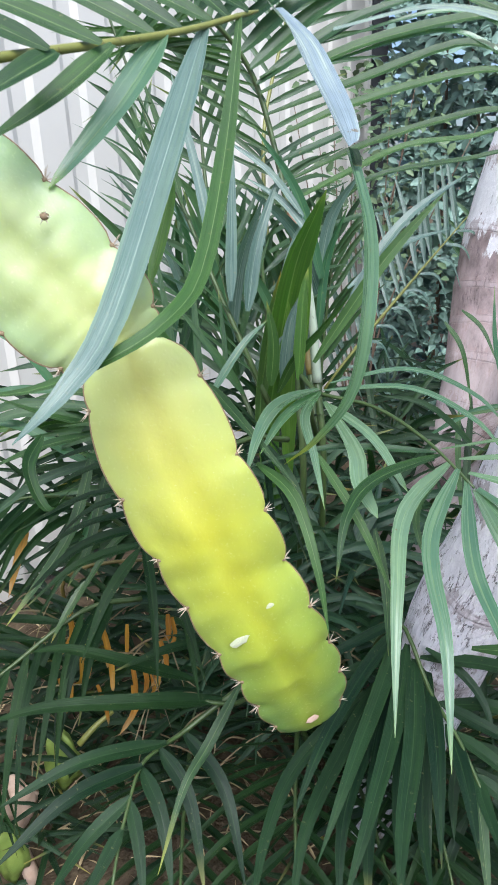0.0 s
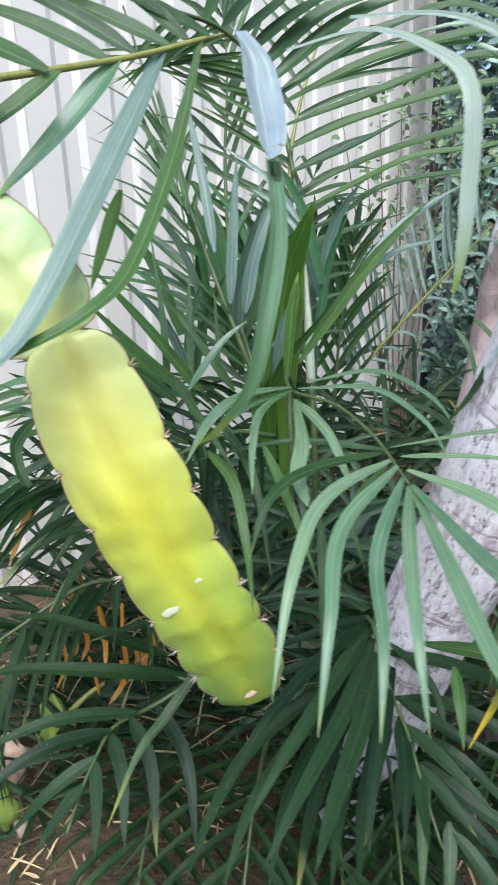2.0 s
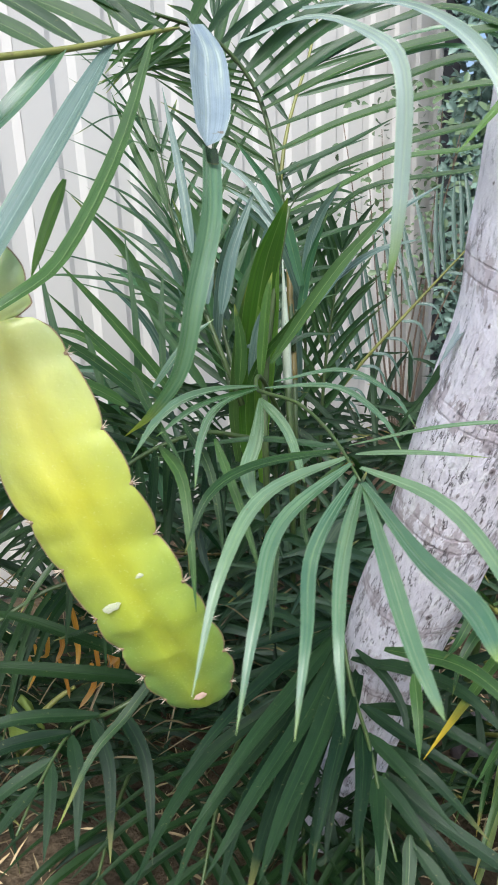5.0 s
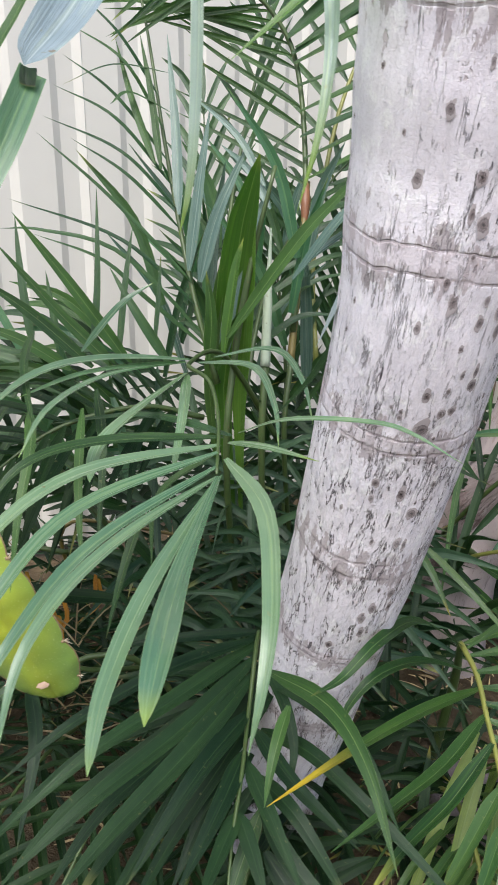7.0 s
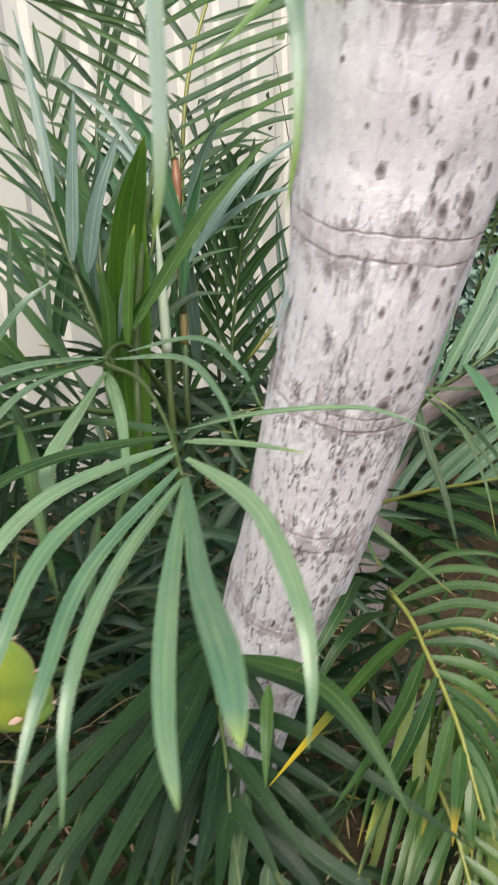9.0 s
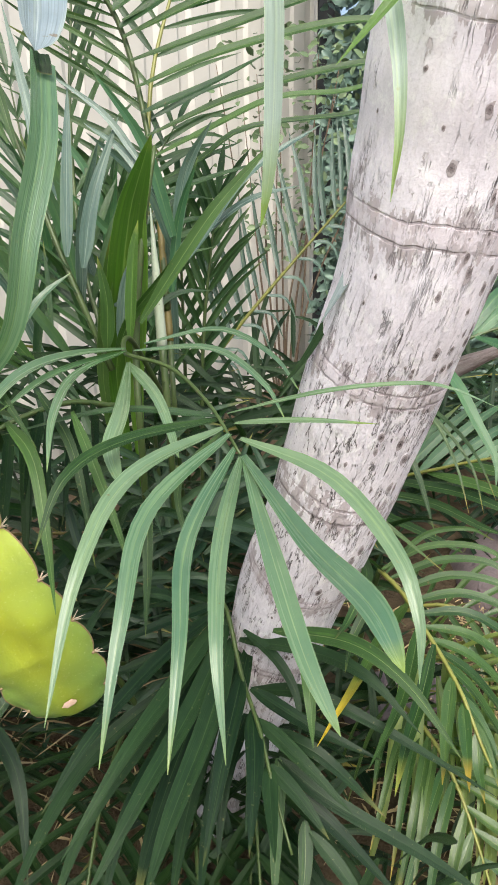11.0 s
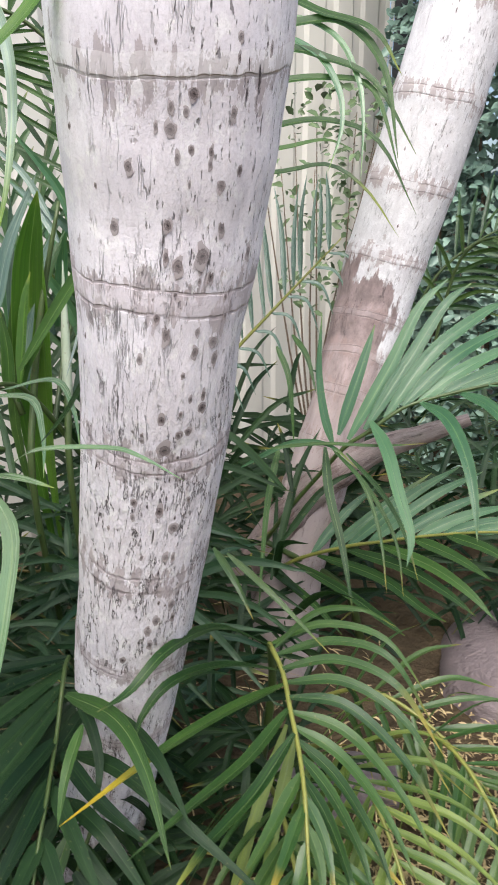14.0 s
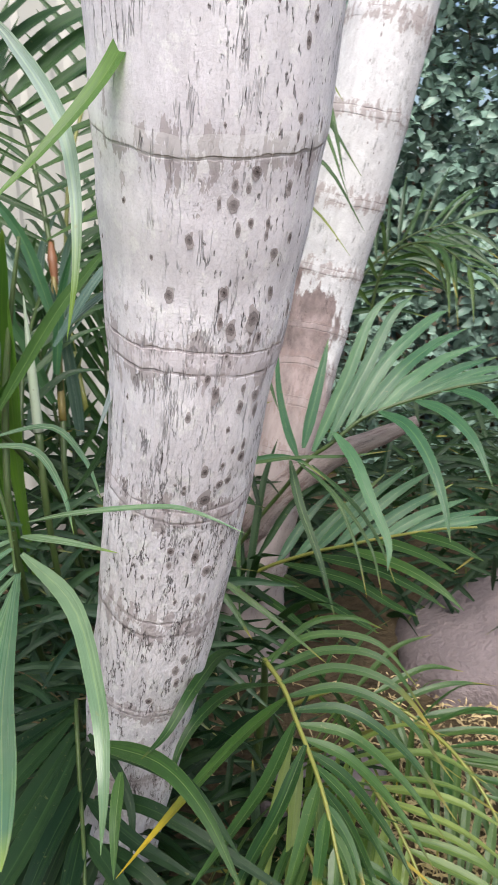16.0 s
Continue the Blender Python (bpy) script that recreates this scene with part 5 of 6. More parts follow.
for k in range(30):
    low = vec((r.uniform(-0.20, 0.13), r.uniform(1.30, 1.66), r.uniform(0.66, 0.95)))
    ln = r.uniform(0.20, 0.34)
    lean = Vector((r.uniform(-0.55, 0.45), r.uniform(-0.25, 0.15), 1.0)).normalized()
    end = low + lean * ln + Vector((lean.x * 0.12, -0.03, -0.05 * abs(lean.x)))
    blade(fl, [low, low + lean * ln * 0.5 + Vector((0, 0, 0.01)), end], r.uniform(0.020, 0.032), (r.uniform(-0.5, 0.6), -0.85, r.uniform(0.0, 0.4)), (LEAF_BACK, LEAF_SKY_TINT, LEAF_SHEEN)[k % 3], n=10, twist=r.uniform(-30, 30), start=0.6)
# blades reaching out to the fence side
for k in range(44):
    low = vec((r.uniform(-0.36, -0.08), r.uniform(1.02, 1.34), r.uniform(0.52, 0.80)))
    ln = r.uniform(0.20, 0.32)
    lean = Vector((r.uniform(-1.0, 0.0), r.uniform(-0.35, 0.1), r.uniform(-0.25, 0.75))).normalized()
    end = low + lean * ln + Vector((0, 0, -0.25 * ln))
    blade(fl, [low, low + lean * ln * 0.5, end], r.uniform(0.016, 0.025), (r.uniform(-0.3, 0.5), -0.7, r.uniform(0.2, 0.8)), (LEAF, LEAF_BACK, LEAF_DARK, LEAF_SHEEN)[k % 4], n=10, twist=r.uniform(-25, 25), start=0.5)

# ---- low fronds in front ----
palm_low = thing("areca_palm", (0.16, 1.02, 0.0), "low dark green cane palm fronds round the trunk's foot", "palm plant")
FD = (0.1, -0.45, 0.9)
fd = tube(palm_low, [(0.16, 1.02, 0.0), (0.17, 1.04, 0.25), (0.207, 0.934, 0.447), (0.235, 0.826, 0.401), (0.258, 0.747, 0.379), (0.272, 0.686, 0.351), (0.291, 0.623, 0.315)], [0.004, 0.0035, 0.003, 0.0025, 0.0015], STALK_GREEN, "frond", n=24)
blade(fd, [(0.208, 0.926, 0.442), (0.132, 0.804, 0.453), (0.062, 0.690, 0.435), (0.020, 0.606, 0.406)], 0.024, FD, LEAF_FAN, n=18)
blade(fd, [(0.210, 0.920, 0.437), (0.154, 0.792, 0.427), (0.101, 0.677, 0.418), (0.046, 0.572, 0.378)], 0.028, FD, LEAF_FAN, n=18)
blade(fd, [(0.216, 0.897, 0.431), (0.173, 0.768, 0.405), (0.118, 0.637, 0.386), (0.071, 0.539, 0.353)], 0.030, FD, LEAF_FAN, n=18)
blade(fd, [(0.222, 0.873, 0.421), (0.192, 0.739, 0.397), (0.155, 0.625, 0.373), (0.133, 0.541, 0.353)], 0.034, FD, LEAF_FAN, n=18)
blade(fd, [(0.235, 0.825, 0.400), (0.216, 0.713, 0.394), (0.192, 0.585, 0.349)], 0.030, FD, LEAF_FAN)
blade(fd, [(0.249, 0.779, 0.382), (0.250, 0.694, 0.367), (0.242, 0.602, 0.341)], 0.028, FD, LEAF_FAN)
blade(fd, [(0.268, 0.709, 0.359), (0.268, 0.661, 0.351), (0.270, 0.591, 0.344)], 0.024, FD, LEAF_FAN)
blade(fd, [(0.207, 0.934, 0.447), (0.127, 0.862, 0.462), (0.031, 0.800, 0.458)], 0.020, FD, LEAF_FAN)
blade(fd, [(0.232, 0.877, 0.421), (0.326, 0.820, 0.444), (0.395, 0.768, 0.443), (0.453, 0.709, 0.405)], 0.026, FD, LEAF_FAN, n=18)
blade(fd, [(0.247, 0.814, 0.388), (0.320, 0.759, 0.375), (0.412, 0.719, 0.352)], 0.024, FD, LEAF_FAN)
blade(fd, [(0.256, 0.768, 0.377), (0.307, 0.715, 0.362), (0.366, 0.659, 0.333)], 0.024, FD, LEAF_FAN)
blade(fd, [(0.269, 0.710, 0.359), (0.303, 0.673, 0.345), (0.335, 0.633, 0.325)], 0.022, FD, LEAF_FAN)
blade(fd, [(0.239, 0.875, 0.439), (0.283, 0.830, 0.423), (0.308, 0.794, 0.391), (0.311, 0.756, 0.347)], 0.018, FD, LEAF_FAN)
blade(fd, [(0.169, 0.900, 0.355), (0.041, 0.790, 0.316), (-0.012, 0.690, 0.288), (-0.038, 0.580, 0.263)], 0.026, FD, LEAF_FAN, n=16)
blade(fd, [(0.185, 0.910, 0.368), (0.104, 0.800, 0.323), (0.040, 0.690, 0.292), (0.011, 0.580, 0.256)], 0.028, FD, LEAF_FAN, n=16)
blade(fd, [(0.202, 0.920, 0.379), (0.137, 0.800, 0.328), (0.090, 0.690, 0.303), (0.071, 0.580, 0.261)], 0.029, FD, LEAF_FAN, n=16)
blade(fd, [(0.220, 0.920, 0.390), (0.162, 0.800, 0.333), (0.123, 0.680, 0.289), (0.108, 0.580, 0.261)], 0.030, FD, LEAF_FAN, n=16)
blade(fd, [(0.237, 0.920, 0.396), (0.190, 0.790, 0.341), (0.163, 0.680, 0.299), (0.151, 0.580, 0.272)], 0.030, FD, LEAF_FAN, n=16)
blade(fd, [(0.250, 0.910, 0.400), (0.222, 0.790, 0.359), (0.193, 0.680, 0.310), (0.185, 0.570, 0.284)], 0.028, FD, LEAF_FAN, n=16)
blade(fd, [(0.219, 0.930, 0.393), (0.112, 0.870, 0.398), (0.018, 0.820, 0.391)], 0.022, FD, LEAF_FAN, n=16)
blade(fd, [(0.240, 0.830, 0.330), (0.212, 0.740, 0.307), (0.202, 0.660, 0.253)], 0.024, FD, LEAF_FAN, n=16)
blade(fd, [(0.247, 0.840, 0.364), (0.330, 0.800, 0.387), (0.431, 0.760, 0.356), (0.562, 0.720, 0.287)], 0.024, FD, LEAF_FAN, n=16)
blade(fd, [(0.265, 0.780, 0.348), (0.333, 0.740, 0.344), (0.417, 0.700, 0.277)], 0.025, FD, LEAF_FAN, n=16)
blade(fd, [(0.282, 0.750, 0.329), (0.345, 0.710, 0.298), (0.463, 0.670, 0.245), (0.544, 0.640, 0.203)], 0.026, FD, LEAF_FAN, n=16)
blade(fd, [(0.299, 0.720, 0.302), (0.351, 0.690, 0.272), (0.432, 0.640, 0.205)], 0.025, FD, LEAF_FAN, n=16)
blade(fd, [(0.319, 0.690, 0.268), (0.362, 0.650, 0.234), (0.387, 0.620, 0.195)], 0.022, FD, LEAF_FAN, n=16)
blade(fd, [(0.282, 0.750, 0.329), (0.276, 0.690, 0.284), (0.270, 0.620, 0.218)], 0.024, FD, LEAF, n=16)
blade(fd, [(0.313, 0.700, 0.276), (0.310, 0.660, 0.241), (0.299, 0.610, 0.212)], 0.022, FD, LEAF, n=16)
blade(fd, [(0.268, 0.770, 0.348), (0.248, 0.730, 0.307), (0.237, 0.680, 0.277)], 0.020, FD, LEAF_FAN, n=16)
fd2 = tube(palm_low, [(0.10, 1.0, 0.0), (0.04, 0.98, 0.25), (-0.02, 0.90, 0.37), (-0.134, 0.840, 0.328), (-0.168, 0.800, 0.334), (-0.189, 0.770, 0.333), (-0.198, 0.720, 0.323), (-0.204, 0.670, 0.309), (-0.206, 0.620, 0.293)], [0.006, 0.005, 0.003, 0.0025, 0.002], STALK_GREEN, "frond", n=28)
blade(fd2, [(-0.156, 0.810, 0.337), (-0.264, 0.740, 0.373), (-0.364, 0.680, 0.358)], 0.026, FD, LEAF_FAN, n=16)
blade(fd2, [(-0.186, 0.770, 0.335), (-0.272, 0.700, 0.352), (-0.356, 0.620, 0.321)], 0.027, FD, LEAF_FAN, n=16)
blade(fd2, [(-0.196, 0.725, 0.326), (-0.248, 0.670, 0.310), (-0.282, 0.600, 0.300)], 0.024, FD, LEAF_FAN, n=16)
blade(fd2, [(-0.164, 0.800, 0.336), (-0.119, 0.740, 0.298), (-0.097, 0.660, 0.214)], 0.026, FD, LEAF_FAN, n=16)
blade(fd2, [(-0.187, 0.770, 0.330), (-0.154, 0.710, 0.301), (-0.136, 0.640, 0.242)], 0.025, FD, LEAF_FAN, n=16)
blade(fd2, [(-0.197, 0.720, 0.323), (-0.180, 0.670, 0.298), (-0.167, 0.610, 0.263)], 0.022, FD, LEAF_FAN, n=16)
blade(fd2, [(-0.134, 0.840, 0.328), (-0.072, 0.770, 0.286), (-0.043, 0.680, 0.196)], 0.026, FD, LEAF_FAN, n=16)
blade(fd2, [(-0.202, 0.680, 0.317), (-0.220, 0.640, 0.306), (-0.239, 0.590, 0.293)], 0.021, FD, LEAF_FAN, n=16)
blade(fd2, [(-0.041, 0.800, 0.447), (-0.085, 0.740, 0.398), (-0.117, 0.690, 0.372), (-0.148, 0.620, 0.308)], 0.018, FD, LEAF, n=18)
fd3 = tube(palm_low, [(0.12, 1.08, 0.0), (0.02, 1.10, 0.2), (-0.051, 0.875, 0.349), (-0.154, 0.862, 0.376), (-0.251, 0.836, 0.397)], [0.006, 0.004, 0.002], STALK_GREEN, "frond", n=16)
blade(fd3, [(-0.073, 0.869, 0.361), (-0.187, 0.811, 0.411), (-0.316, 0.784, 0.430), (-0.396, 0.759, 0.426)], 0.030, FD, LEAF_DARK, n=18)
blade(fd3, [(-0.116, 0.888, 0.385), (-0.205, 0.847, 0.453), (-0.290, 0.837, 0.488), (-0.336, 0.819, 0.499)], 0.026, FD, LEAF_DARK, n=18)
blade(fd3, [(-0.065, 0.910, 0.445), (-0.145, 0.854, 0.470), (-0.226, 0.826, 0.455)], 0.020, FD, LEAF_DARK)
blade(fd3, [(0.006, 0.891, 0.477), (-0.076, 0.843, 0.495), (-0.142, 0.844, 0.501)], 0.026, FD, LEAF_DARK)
blade(fd3, [(-0.260, 1.035, 0.738), (-0.282, 0.926, 0.644), (-0.320, 0.853, 0.593), (-0.359, 0.806, 0.552)], 0.020, FD, LEAF, n=16)
blade(fd3, [(-0.244, 1.019, 0.695), (-0.263, 0.935, 0.610), (-0.292, 0.885, 0.562)], 0.018, FD, LEAF)
blade(fd3, [(-0.298, 0.896, 0.798), (-0.303, 0.834, 0.773), (-0.273, 0.797, 0.729), (-0.235, 0.789, 0.762)], 0.022, (0.3, -0.9, 0.2), LEAF, n=18)
blade(fd3, [(-0.259, 1.043, 0.759), (-0.324, 1.001, 0.794), (-0.389, 0.963, 0.839)], 0.018, FD, LEAF)
blade(fd3, [(-0.264, 1.038, 0.747), (-0.326, 0.985, 0.750), (-0.393, 0.927, 0.739)], 0.022, FD, LEAF)
blade(fd3, [(-0.391, 1.034, 0.594), (-0.401, 0.985, 0.548), (-0.410, 0.949, 0.508)], 0.018, FD, LEAF_DRY, n=8)
blade(fd3, [(-0.313, 1.045, 0.476), (-0.344, 1.008, 0.433), (-0.367, 0.983, 0.395)], 0.015, FD, LEAF_OLIVE, n=8)
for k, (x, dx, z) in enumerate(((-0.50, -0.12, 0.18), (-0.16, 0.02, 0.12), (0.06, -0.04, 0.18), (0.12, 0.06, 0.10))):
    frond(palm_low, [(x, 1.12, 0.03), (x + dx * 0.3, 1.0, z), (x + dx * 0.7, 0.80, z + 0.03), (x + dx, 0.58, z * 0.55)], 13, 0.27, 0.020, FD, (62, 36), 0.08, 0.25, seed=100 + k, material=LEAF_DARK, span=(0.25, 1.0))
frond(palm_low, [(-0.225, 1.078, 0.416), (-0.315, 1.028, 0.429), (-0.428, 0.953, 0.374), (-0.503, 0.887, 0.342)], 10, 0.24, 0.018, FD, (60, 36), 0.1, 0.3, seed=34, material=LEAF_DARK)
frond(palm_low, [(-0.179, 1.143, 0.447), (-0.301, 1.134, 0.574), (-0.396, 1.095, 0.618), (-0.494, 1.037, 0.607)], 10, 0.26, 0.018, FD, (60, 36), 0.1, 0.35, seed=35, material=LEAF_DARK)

palm_right = thing("areca_palm", (0.452, 1.172, 0.332), "cane palm with a wide drooping frond, yellowing tips", "palm plant")
palm_right.location.z = 0
PLACE[palm_right.name].z = 0
tube(palm_right, [(0.44, 1.2, 0.0), (0.47, 1.17, 0.25), (0.477, 1.100, 0.393)], [0.009, 0.008, 0.005], STALK_GREEN, "stem")
fe = tube(palm_right, [(0.477, 1.100, 0.393), (0.506, 1.047, 0.380), (0.527, 0.985, 0.358), (0.546, 0.930, 0.338), (0.561, 0.872, 0.317), (0.571, 0.820, 0.288), (0.578, 0.780, 0.272)], [0.0045, 0.0038, 0.0032, 0.0018], STALK, "frond", "yellow-green stalk", n=28)
FE = (-0.25, -0.5, 0.85)
ER = (0.35, -0.45, 0.85)
blade(fe, [(0.477, 1.100, 0.391), (0.561, 1.100, 0.439), (0.658, 1.073, 0.442), (0.722, 1.040, 0.378)], 0.015, ER, LEAF_TIPPED, n=16)
blade(fe, [(0.489, 1.080, 0.387), (0.581, 1.080, 0.423), (0.668, 1.053, 0.422), (0.734, 1.020, 0.340)], 0.017, ER, LEAF_TIPPED, n=16)
blade(fe, [(0.502, 1.050, 0.383), (0.592, 1.050, 0.411), (0.681, 1.018, 0.398), (0.753, 0.980, 0.312)], 0.018, ER, LEAF_TIPPED, n=16)
blade(fe, [(0.511, 1.030, 0.373), (0.603, 1.025, 0.391), (0.691, 0.994, 0.360), (0.761, 0.950, 0.277)], 0.019, ER, LEAF_TIPPED, n=16)
blade(fe, [(0.518, 1.005, 0.367), (0.607, 0.995, 0.372), (0.693, 0.964, 0.316), (0.761, 0.915, 0.233)], 0.020, ER, LEAF_TIPPED, n=16)
blade(fe, [(0.526, 0.985, 0.358), (0.609, 0.975, 0.342), (0.687, 0.945, 0.279), (0.742, 0.895, 0.216)], 0.020, ER, LEAF_TIPPED, n=16)
blade(fe, [(0.533, 0.965, 0.350), (0.604, 0.950, 0.320), (0.672, 0.924, 0.251), (0.718, 0.875, 0.191)], 0.021, ER, LEAF_TIPPED, n=16)
blade(fe, [(0.541, 0.945, 0.343), (0.600, 0.930, 0.300), (0.656, 0.904, 0.228), (0.687, 0.855, 0.186)], 0.021, ER, LEAF, n=16)
blade(fe, [(0.547, 0.925, 0.337), (0.595, 0.910, 0.286), (0.640, 0.885, 0.217), (0.661, 0.835, 0.184)], 0.021, ER, LEAF, n=16)
blade(fe, [(0.555, 0.900, 0.323), (0.593, 0.885, 0.267), (0.626, 0.864, 0.192), (0.640, 0.820, 0.169)], 0.020, ER, LEAF, n=16)
blade(fe, [(0.561, 0.872, 0.317), (0.591, 0.844, 0.275), (0.610, 0.802, 0.232)], 0.019, ER, LEAF_OLIVE, n=16)
blade(fe, [(0.567, 0.845, 0.298), (0.587, 0.821, 0.262), (0.597, 0.785, 0.222)], 0.018, ER, LEAF_OLIVE, n=16)
blade(fe, [(0.484, 1.090, 0.390), (0.551, 1.110, 0.453), (0.622, 1.099, 0.472), (0.676, 1.110, 0.441)], 0.012, ER, LEAF_TIPPED, n=16)
blade(fe, [(0.481, 1.090, 0.395), (0.423, 0.980, 0.491), (0.399, 0.820, 0.559), (0.369, 0.760, 0.539), (0.346, 0.720, 0.539)], 0.021, FE, LEAF, n=18)
blade(fe, [(0.502, 1.050, 0.380), (0.440, 0.940, 0.458), (0.404, 0.820, 0.515), (0.377, 0.780, 0.494), (0.366, 0.760, 0.456)], 0.020, FE, LEAF, n=18)
blade(fe, [(0.512, 1.030, 0.371), (0.448, 0.900, 0.412), (0.392, 0.780, 0.439), (0.321, 0.660, 0.438)], 0.024, FE, LEAF_SPOTTED, n=18)
blade(fe, [(0.523, 0.990, 0.359), (0.483, 0.880, 0.357), (0.438, 0.770, 0.381), (0.386, 0.680, 0.382)], 0.024, FE, LEAF, n=18)
blade(fe, [(0.537, 0.950, 0.349), (0.496, 0.860, 0.322), (0.454, 0.770, 0.323), (0.425, 0.700, 0.314)], 0.024, FE, LEAF, n=18)
blade(fe, [(0.552, 0.900, 0.327), (0.524, 0.820, 0.306), (0.494, 0.730, 0.298)], 0.023, FE, LEAF_OLIVE, n=18)
blade(fe, [(0.561, 0.865, 0.309), (0.547, 0.800, 0.295), (0.531, 0.730, 0.284)], 0.021, FE, LEAF_OLIVE, n=18)
blade(fe, [(0.570, 0.825, 0.291), (0.564, 0.790, 0.265), (0.558, 0.740, 0.251)], 0.019, FE, LEAF_OLIVE, n=18)
blade(fe, [(0.277, 0.785, 0.504), (0.364, 0.725, 0.529), (0.419, 0.668, 0.517), (0.464, 0.600, 0.476)], 0.024, FE, LEAF, n=18)
blade(fe, [(0.314, 0.747, 0.496), (0.316, 0.697, 0.473), (0.317, 0.663, 0.432)], 0.018, FE, LEAF)
blade(fe, [(0.381, 1.120, 0.548), (0.425, 1.076, 0.516), (0.460, 1.046, 0.468)], 0.014, FE, LEAF_OLIVE)
blade(fe, [(0.399, 1.139, 0.530), (0.478, 1.099, 0.487), (0.578, 1.063, 0.410)], 0.013, FE, LEAF_OLIVE)
blade(fe, [(0.532, 1.000, 0.303), (0.516, 0.930, 0.224), (0.500, 0.860, 0.118), (0.453, 0.780, -0.017)], 0.022, (0.1, -0.7, 0.6), LEAF_SALLOW, n=16)
blade(fe, [(0.554, 0.970, 0.270), (0.555, 0.910, 0.196), (0.543, 0.850, 0.104), (0.512, 0.770, -0.016)], 0.022, (0.1, -0.7, 0.6), LEAF_SALLOW, n=16)
blade(fe, [(0.579, 0.940, 0.237), (0.584, 0.880, 0.179), (0.578, 0.820, 0.092), (0.557, 0.750, 0.001)], 0.022, (0.1, -0.7, 0.6), LEAF_SALLOW, n=16)
blade(fe, [(0.599, 0.910, 0.201), (0.611, 0.850, 0.152), (0.609, 0.800, 0.067), (0.594, 0.740, 0.002)], 0.021, (0.1, -0.7, 0.6), LEAF_SALLOW, n=16)
blade(fe, [(0.518, 1.010, 0.313), (0.481, 0.930, 0.201), (0.452, 0.860, 0.094), (0.401, 0.780, -0.016)], 0.021, (0.1, -0.7, 0.6), LEAF_SALLOW, n=16)
for k, (x, dx, z) in enumerate(((0.22, 0.04, 0.16), (0.31, -0.08, 0.11))):
    frond(palm_right, [(x, 1.18, 0.03), (x + dx * 0.3, 1.05, z), (x + dx * 0.7, 0.85, z + 0.03), (x + dx, 0.63, z * 0.55)], 10, 0.24, 0.018, FE, (60, 34), 0.08, 0.28, seed=140 + k, material=LEAF_DARK, span=(0.25, 1.0))
frond(palm_right, [(0.52, 1.32, 0.12), (0.64, 1.27, 0.20), (0.76, 1.22, 0.17), (0.86, 1.15, 0.10)], 9, 0.24, 0.016, FE, (60, 32), 0.1, 0.25, seed=42, material=LEAF_OLIVE, stalk=STALK)
frond(palm_right, [(0.50, 1.20, 0.10), (0.60, 1.08, 0.215), (0.68, 0.95, 0.185), (0.745, 0.80, 0.06)], 17, 0.25, 0.019, (0.0, -0.4, 0.9), (64, 34), 0.05, 0.34, seed=43, material=LEAF_SALLOW, stalk=STALK, span=(0.15, 1.0))
frond(palm_right, [(0.44, 1.14, 0.06), (0.50, 1.00, 0.19), (0.555, 0.86, 0.175), (0.60, 0.71, 0.04)], 15, 0.22, 0.019, (0.0, -0.4, 0.9), (62, 34), 0.05, 0.34, seed=44, material=LEAF_OLIVE, stalk=STALK, span=(0.15, 1.0))
frond(palm_right, [(0.66, 1.30, 0.06), (0.76, 1.20, 0.17), (0.84, 1.08, 0.15), (0.90, 0.94, 0.04)], 13, 0.22, 0.017, (0.0, -0.4, 0.9), (62, 34), 0.05, 0.34, seed=45, material=LEAF_OLIVE, stalk=STALK, span=(0.15, 1.0))


palm_side = thing("areca_palm", (0.62, 1.75, 0.0), "cane palm with fanned fronds beside the far trunk", "palm plant")
tube(palm_side, [(0.62, 1.75, 0.0), (0.57, 1.66, 0.2), (0.404, 1.500, 0.384)], [0.012, 0.010, 0.006], STALK_GREEN, "stem")
FF = (0.1, -0.75, 0.65)
ff = tube(palm_side, [(0.404, 1.500, 0.384), (0.461, 1.460, 0.481), (0.520, 1.430, 0.566), (0.573, 1.410, 0.638), (0.617, 1.400, 0.674), (0.674, 1.410, 0.718), (0.725, 1.420, 0.737), (0.811, 1.420, 0.763), (0.874, 1.410, 0.780), (0.931, 1.400, 0.788)], [0.005, 0.0045, 0.0035, 0.002], STALK_GREEN, "frond", "olive stalk", n=30)
blade(ff, [(0.561, 1.410, 0.662), (0.596, 1.460, 0.781), (0.619, 1.500, 0.863)], 0.026, FF, LEAF_SHEEN, n=16)
blade(ff, [(0.580, 1.410, 0.654), (0.652, 1.470, 0.787), (0.703, 1.520, 0.895), (0.755, 1.550, 0.948)], 0.030, FF, LEAF_SHEEN, n=16)
blade(ff, [(0.610, 1.400, 0.678), (0.689, 1.470, 0.803), (0.749, 1.530, 0.897), (0.800, 1.560, 0.939)], 0.031, FF, LEAF_SHEEN, n=16)
blade(ff, [(0.646, 1.405, 0.701), (0.729, 1.470, 0.815), (0.825, 1.540, 0.884), (0.874, 1.570, 0.903)], 0.032, FF, LEAF_SHEEN, n=16)
blade(ff, [(0.678, 1.410, 0.724), (0.754, 1.460, 0.796), (0.833, 1.520, 0.839), (0.915, 1.570, 0.864)], 0.032, FF, LEAF_SHEEN, n=16)
blade(ff, [(0.707, 1.415, 0.732), (0.772, 1.450, 0.778), (0.854, 1.500, 0.815), (0.940, 1.540, 0.834)], 0.031, FF, LEAF_SHEEN, n=16)
blade(ff, [(0.743, 1.420, 0.742), (0.797, 1.440, 0.768), (0.880, 1.480, 0.798), (0.967, 1.520, 0.811)], 0.030, FF, LEAF_SHEEN, n=16)
